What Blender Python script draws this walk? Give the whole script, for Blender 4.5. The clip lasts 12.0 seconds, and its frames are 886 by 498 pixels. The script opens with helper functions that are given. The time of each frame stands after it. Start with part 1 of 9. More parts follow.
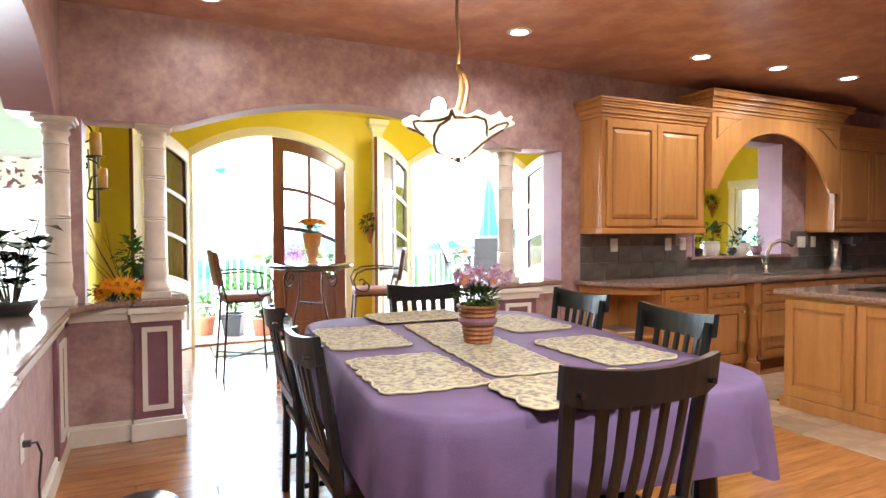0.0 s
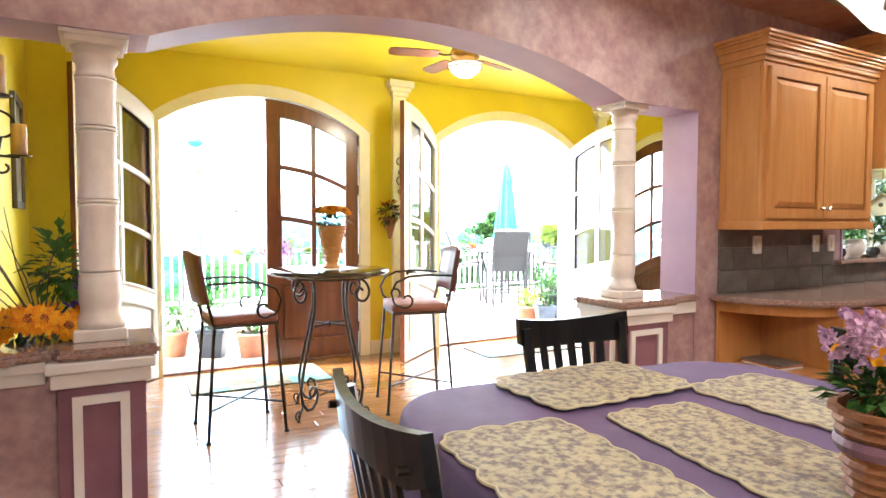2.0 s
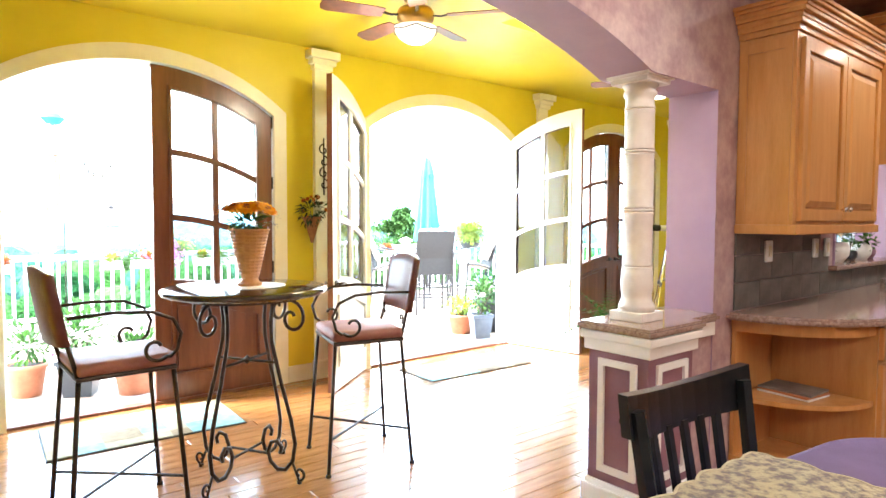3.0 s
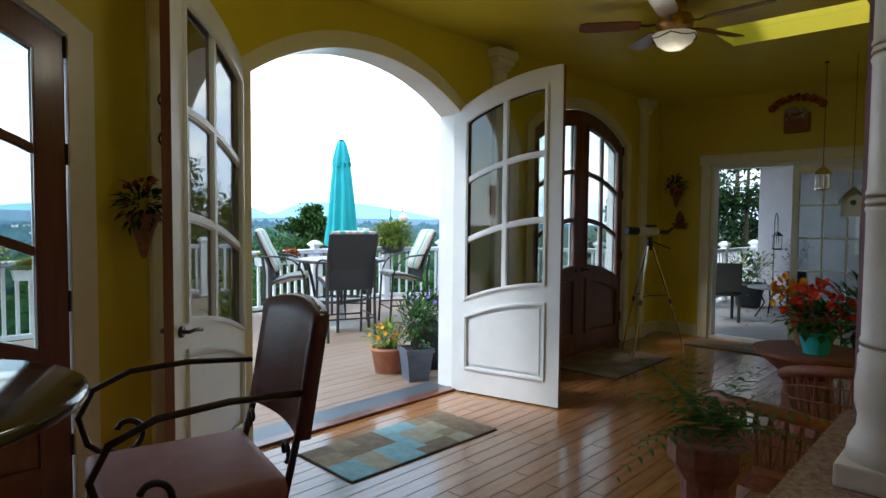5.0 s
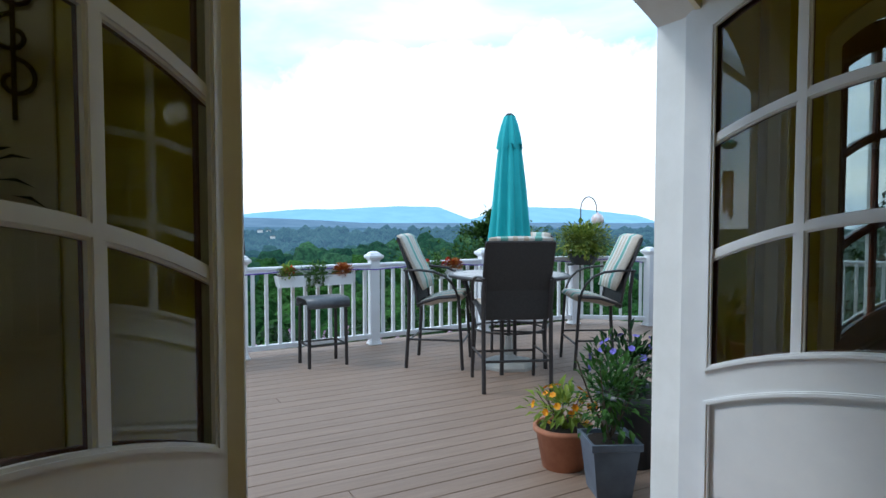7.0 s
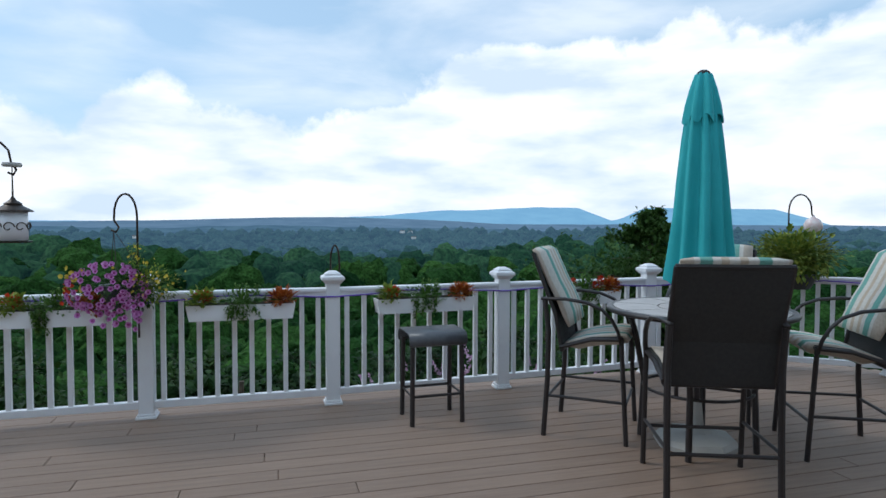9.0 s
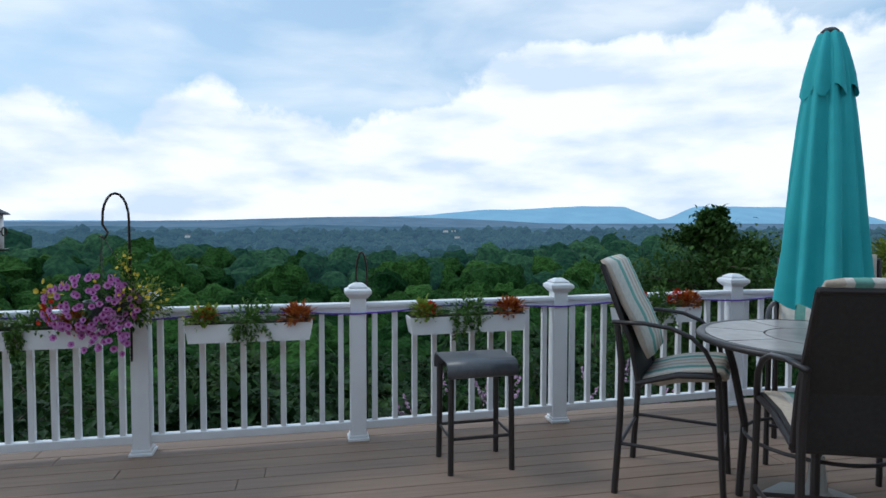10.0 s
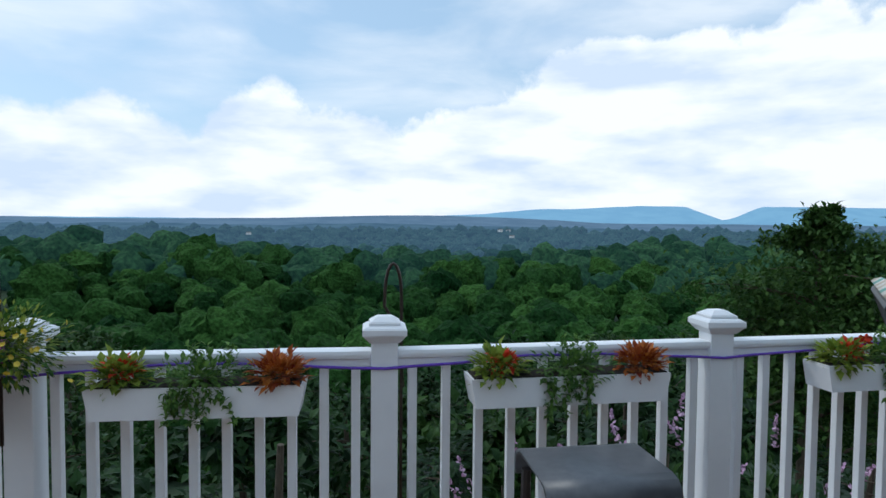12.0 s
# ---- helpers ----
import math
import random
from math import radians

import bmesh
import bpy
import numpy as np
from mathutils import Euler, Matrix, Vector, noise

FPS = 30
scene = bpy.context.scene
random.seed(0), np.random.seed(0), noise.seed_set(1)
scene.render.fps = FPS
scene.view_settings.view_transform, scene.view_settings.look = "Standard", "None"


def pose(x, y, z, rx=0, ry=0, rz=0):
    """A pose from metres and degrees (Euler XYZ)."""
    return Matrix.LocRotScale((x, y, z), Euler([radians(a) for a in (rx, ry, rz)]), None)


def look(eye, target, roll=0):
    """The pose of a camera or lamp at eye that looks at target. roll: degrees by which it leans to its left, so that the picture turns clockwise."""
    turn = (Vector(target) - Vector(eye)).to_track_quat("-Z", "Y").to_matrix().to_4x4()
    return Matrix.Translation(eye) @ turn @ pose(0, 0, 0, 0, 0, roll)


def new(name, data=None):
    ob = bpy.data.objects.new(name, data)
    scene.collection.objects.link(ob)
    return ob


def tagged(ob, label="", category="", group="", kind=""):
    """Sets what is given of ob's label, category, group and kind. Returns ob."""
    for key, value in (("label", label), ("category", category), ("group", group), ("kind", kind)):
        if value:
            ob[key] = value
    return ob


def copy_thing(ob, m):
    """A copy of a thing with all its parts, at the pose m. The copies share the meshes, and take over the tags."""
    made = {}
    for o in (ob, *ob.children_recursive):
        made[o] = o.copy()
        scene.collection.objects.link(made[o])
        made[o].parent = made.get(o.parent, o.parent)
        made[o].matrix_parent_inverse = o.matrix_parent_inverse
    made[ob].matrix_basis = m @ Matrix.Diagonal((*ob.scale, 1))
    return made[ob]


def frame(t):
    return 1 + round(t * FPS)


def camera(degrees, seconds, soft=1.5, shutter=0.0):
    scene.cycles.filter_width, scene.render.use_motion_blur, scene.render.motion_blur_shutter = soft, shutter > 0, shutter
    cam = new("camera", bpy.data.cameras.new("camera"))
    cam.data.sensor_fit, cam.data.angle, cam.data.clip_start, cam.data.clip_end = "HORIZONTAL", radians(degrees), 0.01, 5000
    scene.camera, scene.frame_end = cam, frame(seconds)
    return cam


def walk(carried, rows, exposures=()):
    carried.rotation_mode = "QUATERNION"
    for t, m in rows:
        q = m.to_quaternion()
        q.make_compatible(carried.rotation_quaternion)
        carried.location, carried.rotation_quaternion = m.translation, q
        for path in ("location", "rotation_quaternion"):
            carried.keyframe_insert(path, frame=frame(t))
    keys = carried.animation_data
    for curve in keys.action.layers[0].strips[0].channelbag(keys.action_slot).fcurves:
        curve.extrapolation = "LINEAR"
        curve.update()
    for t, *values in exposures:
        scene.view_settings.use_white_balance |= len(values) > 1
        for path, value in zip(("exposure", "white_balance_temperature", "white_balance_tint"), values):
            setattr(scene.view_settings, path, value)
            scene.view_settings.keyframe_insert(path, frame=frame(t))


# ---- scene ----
cam = camera(72.0, 12.0)

PATH = [
    (0, (-0.285, 0.157, 1.362), (0.599, 1.951, 1.303), -0.2),
    (0.5, (-0.304, 0.544, 1.357), (0.578, 2.338, 1.288), -0.1),
    (1, (-0.291, 1.001, 1.348), (0.591, 2.795, 1.275), -0.0),
    (1.5, (-0.245, 1.5, 1.357), (0.651, 3.286, 1.274), -0.0),
    (2, (-0.194, 2.027, 1.372), (0.781, 3.771, 1.285), 0.1),
    (2.5, (-0.136, 2.56, 1.383), (1.004, 4.2, 1.294), 0.3),
    (3, (-0.008, 3.053, 1.402), (1.251, 4.604, 1.305), 0.2),
    (3.5, (0.161, 3.51, 1.398), (1.508, 4.986, 1.304), 0.2),
    (3.7, (0.253, 3.67, 1.394), (1.635, 5.113, 1.302), 0.3),
    (5.3, (1.444, 4.856, 1.412), (2.908, 6.214, 1.312), 0.5),
    (5.5, (1.614, 5.009, 1.411), (3.019, 6.428, 1.308), 0.4),
    (6, (2.049, 5.378, 1.397), (3.307, 6.93, 1.296), 0.1),
    (6.5, (2.416, 5.754, 1.387), (3.523, 7.417, 1.294), -0.0),
    (7, (2.722, 6.144, 1.378), (3.681, 7.897, 1.29), 0.0),
    (7.5, (2.934, 6.553, 1.384), (3.749, 8.378, 1.3), -0.1),
    (9.3, (3.488, 7.862, 1.43), (3.989, 9.797, 1.347), 0.1),
    (9.5, (3.532, 8.018, 1.432), (4.003, 9.96, 1.35), 0.0),
    (10, (3.618, 8.404, 1.455), (4.024, 10.36, 1.368), 0.1),
    (10.5, (3.655, 8.808, 1.435), (4.005, 10.776, 1.35), 0.2),
    (11, (3.692, 9.25, 1.406), (3.997, 11.225, 1.32), 0.3),
    (11.5, (3.811, 9.65, 1.41), (4.068, 11.632, 1.332), 0.2),
    (12, (3.839, 10.093, 1.429), (4.07, 12.078, 1.338), 0.5),
]
walk(cam, [(t, look(eye, target, roll)) for t, eye, target, roll in PATH],
     [(0.0, 5.0, 6150, 6), (1.5, 5.05, 6150, 6), (2.2, 5.08, 6150, 6), (3.4, 5.05, 6250, 6), (3.8, 4.85, 6350, 6), (5.0, 1.6, 5950, 4), (5.3, 1.85, 5850, 3), (5.7, 1.75, 5850, 3), (7.0, 0.75, 5800, 4), (9.0, 0.08, 6050, 6), (12.0, 0.02, 6050, 6)])

# ---------------------------------------------------------------- world and light
world = bpy.data.worlds.new("sky")
scene.world = world
world.use_nodes = True
wn, wl = world.node_tree.nodes, world.node_tree.links
bg = wn["Background"]
sky = wn.new("ShaderNodeTexSky")
sky.sky_type = "NISHITA"
sky.sun_disc = False
sky.sun_elevation, sky.sun_rotation = radians(48), radians(-60)
coord = wn.new("ShaderNodeTexCoord")
squash = wn.new("ShaderNodeMapping")
squash.inputs["Scale"].default_value = (1.0, 1.0, 3.4)
wl.new(coord.outputs["Generated"], squash.inputs["Vector"])
puffs = wn.new("ShaderNodeTexNoise")
puffs.inputs["Scale"].default_value = 2.6
puffs.inputs["Detail"].default_value = 9.0
puffs.inputs["Roughness"].default_value = 0.52
puffs.inputs["Distortion"].default_value = 0.35
wl.new(squash.outputs["Vector"], puffs.inputs["Vector"])
cover = wn.new("ShaderNodeValToRGB")
cover.color_ramp.elements[0].position, cover.color_ramp.elements[1].position = 0.42, 0.66
wl.new(puffs.outputs["Fac"], cover.inputs["Fac"])
tone = wn.new("ShaderNodeTexNoise")
tone.inputs["Scale"].default_value = 5.0
tone.inputs["Detail"].default_value = 6.0
wl.new(squash.outputs["Vector"], tone.inputs["Vector"])
grey = wn.new("ShaderNodeValToRGB")
grey.color_ramp.elements[0].position, grey.color_ramp.elements[1].position = 0.36, 0.56
grey.color_ramp.elements[0].color = (0.68, 0.77, 0.92, 1)
grey.color_ramp.elements[1].color = (1.0, 1.0, 1.02, 1)
wl.new(tone.outputs["Fac"], grey.inputs["Fac"])
lift = wn.new("ShaderNodeMixRGB")
lift.blend_type, lift.inputs["Fac"].default_value = "MULTIPLY", 1.0
lift.inputs["Color2"].default_value = (10.2, 10.2, 10.2, 1)
wl.new(grey.outputs["Color"], lift.inputs["Color1"])
haze = wn.new("ShaderNodeMixRGB")
haze.inputs["Fac"].default_value = 0.55
haze.inputs["Color2"].default_value = (6.0, 8.2, 10.5, 1)
wl.new(sky.outputs["Color"], haze.inputs["Color1"])
height = wn.new("ShaderNodeSeparateXYZ")
wl.new(coord.outputs["Generated"], height.inputs["Vector"])


def calc(op, a, b):
    """A small sum in the sky's nodes."""
    n = wn.new("ShaderNodeMath")
    n.operation = op
    for i, v in enumerate((a, b)):
        if isinstance(v, (int, float)):
            n.inputs[i].default_value = v
        else:
            wl.new(v, n.inputs[i])
    return n.outputs["Value"]


billow = wn.new("ShaderNodeTexNoise")
billow.inputs["Scale"].default_value = 4.2
billow.inputs["Detail"].default_value = 10.0
billow.inputs["Roughness"].default_value = 0.56
wl.new(coord.outputs["Generated"], billow.inputs["Vector"])
crest = calc("ADD", calc("MULTIPLY", height.outputs["X"], 0.13), 0.205)
crest = calc("ADD", crest, calc("MULTIPLY", calc("SUBTRACT", billow.outputs["Fac"], 0.5), 0.36))
bank = calc("MULTIPLY", calc("SUBTRACT", crest, height.outputs["Z"]), 42.0)
bank = calc("MINIMUM", calc("MAXIMUM", bank, 0.0), 1.0)
wisps = calc("MULTIPLY", cover.outputs["Color"], 0.62)
clouded = wn.new("ShaderNodeMixRGB")
wl.new(calc("MAXIMUM", bank, wisps), clouded.inputs["Fac"])
wl.new(haze.outputs["Color"], clouded.inputs["Color1"])
wl.new(lift.outputs["Color"], clouded.inputs["Color2"])
wl.new(clouded.outputs["Color"], bg.inputs["Color"])
bg.inputs["Strength"].default_value = 0.1

sun_data = bpy.data.lights.new("sun", "SUN")
sun_data.energy, sun_data.angle, sun_data.color = 0.9, radians(12), (1.0, 0.96, 0.9)
sun = new("sun", sun_data)
sun.matrix_world = look((-20, 12, 27), (0, 0, 0))

# ---------------------------------------------------------------- materials
def mat(name, base, rough=0.5, metal=0.0, var=None, scale=4.0, bump=0.0, bump_scale=60.0, stretch=(1, 1, 1),
        coat=0.0, per_object=0.0, grain=0.0, spec=0.5, lo=0.35, hi=0.65, rough_var=0.0, detail=5.0):
    """A surface: two colours mixed by large stains, a fine grain, a fine relief; per_object: light and dark from piece to piece."""
    m = bpy.data.materials.new(name)
    m.use_nodes = True
    nd, ln = m.node_tree.nodes, m.node_tree.links
    b = nd["Principled BSDF"]
    b.inputs["Roughness"].default_value = rough
    b.inputs["Metallic"].default_value = metal
    b.inputs["Specular IOR Level"].default_value = spec
    b.inputs["Coat Weight"].default_value = coat
    b.inputs["Coat Roughness"].default_value = 0.12
    tc = nd.new("ShaderNodeTexCoord")
    mp = nd.new("ShaderNodeMapping")
    mp.inputs["Scale"].default_value = stretch
    ln.new(tc.outputs["Object"], mp.inputs["Vector"])
    big = nd.new("ShaderNodeTexNoise")
    big.inputs["Scale"].default_value = scale
    big.inputs["Detail"].default_value = detail
    big.inputs["Roughness"].default_value = 0.6
    ln.new(mp.outputs["Vector"], big.inputs["Vector"])
    ramp = nd.new("ShaderNodeValToRGB")
    ramp.color_ramp.elements[0].position, ramp.color_ramp.elements[1].position = lo, hi
    ramp.color_ramp.elements[0].color = (*base, 1)
    ramp.color_ramp.elements[1].color = (*(var or [min(1, c * 1.12) for c in base]), 1)
    ln.new(big.outputs["Fac"], ramp.inputs["Fac"])
    out = ramp.outputs["Color"]
    fine = nd.new("ShaderNodeTexNoise")
    fine.inputs["Scale"].default_value = bump_scale
    fine.inputs["Detail"].default_value = 4.0
    ln.new(mp.outputs["Vector"], fine.inputs["Vector"])
    if grain:
        g = nd.new("ShaderNodeMapRange")
        g.inputs["To Min"].default_value, g.inputs["To Max"].default_value = 1 - grain, 1 + grain
        ln.new(fine.outputs["Fac"], g.inputs["Value"])
        hs = nd.new("ShaderNodeHueSaturation")
        ln.new(g.outputs["Result"], hs.inputs["Value"])
        ln.new(out, hs.inputs["Color"])
        out = hs.outputs["Color"]
    if per_object:
        oi = nd.new("ShaderNodeObjectInfo")
        g = nd.new("ShaderNodeMapRange")
        g.inputs["To Min"].default_value, g.inputs["To Max"].default_value = 1 - per_object, 1 + per_object
        ln.new(oi.outputs["Random"], g.inputs["Value"])
        hs = nd.new("ShaderNodeHueSaturation")
        ln.new(g.outputs["Result"], hs.inputs["Value"])
        ln.new(out, hs.inputs["Color"])
        out = hs.outputs["Color"]
    ln.new(out, b.inputs["Base Color"])
    if rough_var:
        g = nd.new("ShaderNodeMapRange")
        g.inputs["To Min"].default_value, g.inputs["To Max"].default_value = max(0.02, rough - rough_var), rough + rough_var
        ln.new(big.outputs["Fac"], g.inputs["Value"])
        ln.new(g.outputs["Result"], b.inputs["Roughness"])
    if bump:
        bp = nd.new("ShaderNodeBump")
        bp.inputs["Strength"].default_value = bump
        bp.inputs["Distance"].default_value = 0.01
        ln.new(fine.outputs["Fac"], bp.inputs["Height"])
        ln.new(bp.outputs["Normal"], b.inputs["Normal"])
    return m


def island_mat(name, dark, light, rough=0.6, trans=0.0):
    """Leaves and petals: a shade of its own for every loose piece of the mesh."""
    m = bpy.data.materials.new(name)
    m.use_nodes = True
    nd, ln = m.node_tree.nodes, m.node_tree.links
    b = nd["Principled BSDF"]
    geo = nd.new("ShaderNodeNewGeometry")
    ramp = nd.new("ShaderNodeValToRGB")
    ramp.color_ramp.elements[0].color, ramp.color_ramp.elements[1].color = (*dark, 1), (*light, 1)
    ln.new(geo.outputs["Random Per Island"], ramp.inputs["Fac"])
    ln.new(ramp.outputs["Color"], b.inputs["Base Color"])
    b.inputs["Roughness"].default_value = rough
    b.inputs["Specular IOR Level"].default_value = 0.15
    if trans:
        tl = nd.new("ShaderNodeBsdfTranslucent")
        ln.new(ramp.outputs["Color"], tl.inputs["Color"])
        mx = nd.new("ShaderNodeMixShader")
        mx.inputs["Fac"].default_value = trans
        ln.new(b.outputs["BSDF"], mx.inputs[1])
        ln.new(tl.outputs["BSDF"], mx.inputs[2])
        ln.new(mx.outputs["Shader"], nd["Material Output"].inputs["Surface"])
    return m


def glass_mat(name, tint=(1, 1, 1), rough=0.0, gloss=0.09):
    """Thin window glass: clear, with a mirror share that grows at grazing angles."""
    m = bpy.data.materials.new(name)
    m.use_nodes = True
    nd, ln = m.node_tree.nodes, m.node_tree.links
    clear = nd.new("ShaderNodeBsdfTransparent")
    clear.inputs["Color"].default_value = (*tint, 1)
    mirror = nd.new("ShaderNodeBsdfGlossy")
    mirror.inputs["Roughness"].default_value = rough
    fr = nd.new("ShaderNodeLayerWeight")
    fr.inputs["Blend"].default_value = 0.5
    steep = nd.new("ShaderNodeMath")
    steep.operation, steep.inputs[1].default_value = "POWER", 3.2
    ln.new(fr.outputs["Facing"], steep.inputs[0])
    share = nd.new("ShaderNodeMapRange")
    share.inputs["To Min"].default_value, share.inputs["To Max"].default_value = 0.06, 0.85
    ln.new(steep.outputs["Value"], share.inputs["Value"])
    mix = nd.new("ShaderNodeMixShader")
    ln.new(share.outputs["Result"], mix.inputs["Fac"])
    ln.new(clear.outputs["BSDF"], mix.inputs[1])
    ln.new(mirror.outputs["BSDF"], mix.inputs[2])
    ln.new(mix.outputs["Shader"], nd["Material Output"].inputs["Surface"])
    return m


def glow_mat(name, color, strength):
    m = bpy.data.materials.new(name)
    m.use_nodes = True
    b = m.node_tree.nodes["Principled BSDF"]
    b.inputs["Base Color"].default_value = (*color, 1)
    b.inputs["Emission Color"].default_value = (*color, 1)
    b.inputs["Emission Strength"].default_value = strength
    return m


PLUM = mat("plum_faux_plaster", (0.35, 0.22, 0.24), 0.45, var=(0.52, 0.385, 0.38), scale=6.5, bump=0.10, bump_scale=26, lo=0.34, hi=0.68, grain=0.16, detail=10, rough_var=0.06)
PLUM_DARK = mat("plum_panel_paint", (0.20, 0.095, 0.135), 0.45, var=(0.26, 0.13, 0.17), scale=3, bump=0.05)
LILAC = mat("lilac_reveal_paint", (0.36, 0.24, 0.36), 0.5, var=(0.42, 0.29, 0.41), scale=2.5, bump=0.06)
TERRA = mat("terracotta_faux_plaster", (0.42, 0.205, 0.145), 0.38, var=(0.56, 0.32, 0.225), scale=3.6, bump=0.1, bump_scale=24, lo=0.42, hi=0.62, grain=0.15, detail=8)
YELLOW = mat("yellow_wall_paint", (0.66, 0.535, 0.028), 0.38, var=(0.72, 0.59, 0.04), scale=1.6, bump=0.05, bump_scale=90)
CREAM = mat("cream_trim_paint", (0.78, 0.72, 0.54), 0.35, var=(0.83, 0.78, 0.62), scale=6, bump=0.03)
WHITE = mat("white_gloss_paint", (0.76, 0.75, 0.72), 0.28, var=(0.82, 0.81, 0.79), scale=5, bump=0.03)
COLUMN = mat("ivory_column_paint", (0.70, 0.64, 0.60), 0.38, var=(0.80, 0.75, 0.71), scale=9, bump=0.05, bump_scale=40)
SAGE = mat("pale_green_wall_paint", (0.62, 0.70, 0.62), 0.6, scale=2, bump=0.05)
OAK = mat("honey_oak_plank", (0.29, 0.118, 0.038), 0.16, var=(0.42, 0.19, 0.068), scale=3.0, stretch=(1.0, 9, 9), bump=0.03, bump_scale=40, per_object=0.12, grain=0.12, coat=0.5, rough_var=0.05)
OAK_GAP = mat("plank_joint", (0.11, 0.05, 0.02), 0.5)
MAPLE = mat("honey_maple", (0.46, 0.208, 0.062), 0.30, var=(0.55, 0.275, 0.098), scale=2.2, stretch=(7, 7, 0.8), bump=0.03, bump_scale=30, grain=0.12, coat=0.25)
MAPLE_DARK = mat("glazed_maple_groove", (0.22, 0.085, 0.025), 0.4, scale=6)
GRANITE = mat("brown_pink_granite", (0.23, 0.14, 0.115), 0.12, var=(0.40, 0.29, 0.25), scale=60, bump=0.0, bump_scale=260, grain=0.40, lo=0.36, hi=0.64, coat=0.3, detail=8)
SLATE = mat("grey_slate_tile", (0.085, 0.078, 0.075), 0.45, var=(0.17, 0.155, 0.14), scale=5, bump=0.2, bump_scale=30, per_object=0.2, grain=0.15)
CHERRY = mat("dark_cherry_wood", (0.115, 0.034, 0.018), 0.28, var=(0.18, 0.058, 0.03), scale=2.2, stretch=(9, 9, 0.9), bump=0.03, bump_scale=30, grain=0.15, coat=0.25)
DOORWHITE = mat("white_door_paint", (0.74, 0.75, 0.77), 0.3, var=(0.81, 0.82, 0.83), scale=3, bump=0.04, bump_scale=35)
GLASS = glass_mat("window_glass", (0.80, 0.84, 0.83))
IRON = mat("dark_bronze_iron", (0.035, 0.026, 0.022), 0.38, 0.75, var=(0.06, 0.043, 0.034), scale=18, bump=0.1)
BLACKWOOD = mat("black_chair_paint", (0.008, 0.0085, 0.010), 0.28, var=(0.015, 0.016, 0.018), scale=8, bump=0.04, spec=0.35)
CLOTH = mat("purple_tablecloth", (0.102, 0.064, 0.158), 0.75, var=(0.135, 0.087, 0.205), scale=6, bump=0.15, bump_scale=260, grain=0.08)
SEATCLOTH = mat("dark_purple_cushion", (0.030, 0.012, 0.035), 0.8, bump=0.15, bump_scale=200)
QUILT = mat("quilted_toile_placemat", (0.48, 0.435, 0.29), 0.85, var=(0.18, 0.16, 0.165), scale=48, bump=0.45, bump_scale=95, lo=0.42, hi=0.60, detail=5, grain=0.18)
QUILT_EDGE = mat("quilt_binding", (0.50, 0.46, 0.31), 0.85, scale=20, bump=0.3, bump_scale=200)
LEATHER = mat("oxblood_leather", (0.085, 0.022, 0.022), 0.32, var=(0.125, 0.04, 0.036), scale=7, bump=0.12, bump_scale=90)
ROSE_PAD = mat("rose_suede_seat", (0.26, 0.10, 0.085), 0.6, var=(0.33, 0.145, 0.12), scale=8, bump=0.1, bump_scale=150)
BRASS = mat("nail_head", (0.75, 0.70, 0.62), 0.25, 0.8)
NICKEL = mat("brushed_nickel", (0.62, 0.60, 0.57), 0.25, 1.0, scale=40)
BLACKTOP = mat("dark_table_top", (0.022, 0.018, 0.018), 0.10, var=(0.045, 0.032, 0.03), scale=7, coat=0.5)
TERRACOTTA = mat("terracotta_pot", (0.42, 0.16, 0.085), 0.75, var=(0.52, 0.22, 0.12), scale=9, bump=0.15)
BLUEPOT = mat("slate_blue_pot", (0.085, 0.105, 0.14), 0.45, var=(0.12, 0.145, 0.185), scale=9, bump=0.1)
DARKPOT = mat("dark_plastic_pot", (0.03, 0.035, 0.04), 0.4)
WICKER = mat("brown_wicker", (0.24, 0.085, 0.03), 0.6, var=(0.33, 0.13, 0.05), scale=30, bump=0.3, bump_scale=90)
REDWICKER = mat("red_brown_wicker", (0.15, 0.040, 0.020), 0.5, var=(0.25, 0.075, 0.04), scale=30, bump=0.3, bump_scale=90)
SOIL = mat("potting_soil", (0.02, 0.013, 0.009), 0.95, bump=0.5)
DECK = mat("tan_composite_board", (0.235, 0.158, 0.112), 0.62, var=(0.285, 0.196, 0.142), scale=2.0, stretch=(0.8, 14, 14), bump=0.12, bump_scale=30, per_object=0.05, grain=0.1)
VINYL = mat("white_vinyl", (0.80, 0.80, 0.82), 0.35, var=(0.85, 0.85, 0.86), scale=4)
TEAL = mat("turquoise_canvas", (0.03, 0.36, 0.38), 0.8, var=(0.045, 0.43, 0.45), scale=3, bump=0.1, bump_scale=160)
PATIO = mat("bronze_powder_coat", (0.035, 0.03, 0.03), 0.4, 0.2, bump=0.05)
SLING = mat("dark_mesh_sling", (0.026, 0.025, 0.025), 0.65, var=(0.036, 0.034, 0.033), scale=60, bump=0.3, bump_scale=400)
SAND = mat("cast_base_stone", (0.42, 0.41, 0.38), 0.8, bump=0.2)
TABLETILE = mat("mottled_table_tile", (0.20, 0.185, 0.18), 0.30, var=(0.30, 0.285, 0.275), scale=14, per_object=0.1)
WALLOUT = mat("pale_stucco", (0.72, 0.70, 0.68), 0.8, bump=0.2)
PURPLECORD = mat("purple_light_cord", (0.12, 0.04, 0.42), 0.4)
BARK = mat("bark", (0.07, 0.05, 0.035), 0.9, var=(0.12, 0.09, 0.06), scale=20, stretch=(3, 3, 0.6), bump=0.6, bump_scale=30)
LEAF = island_mat("leaf_green", (0.018, 0.055, 0.012), (0.07, 0.16, 0.03), 0.5, 0.25)
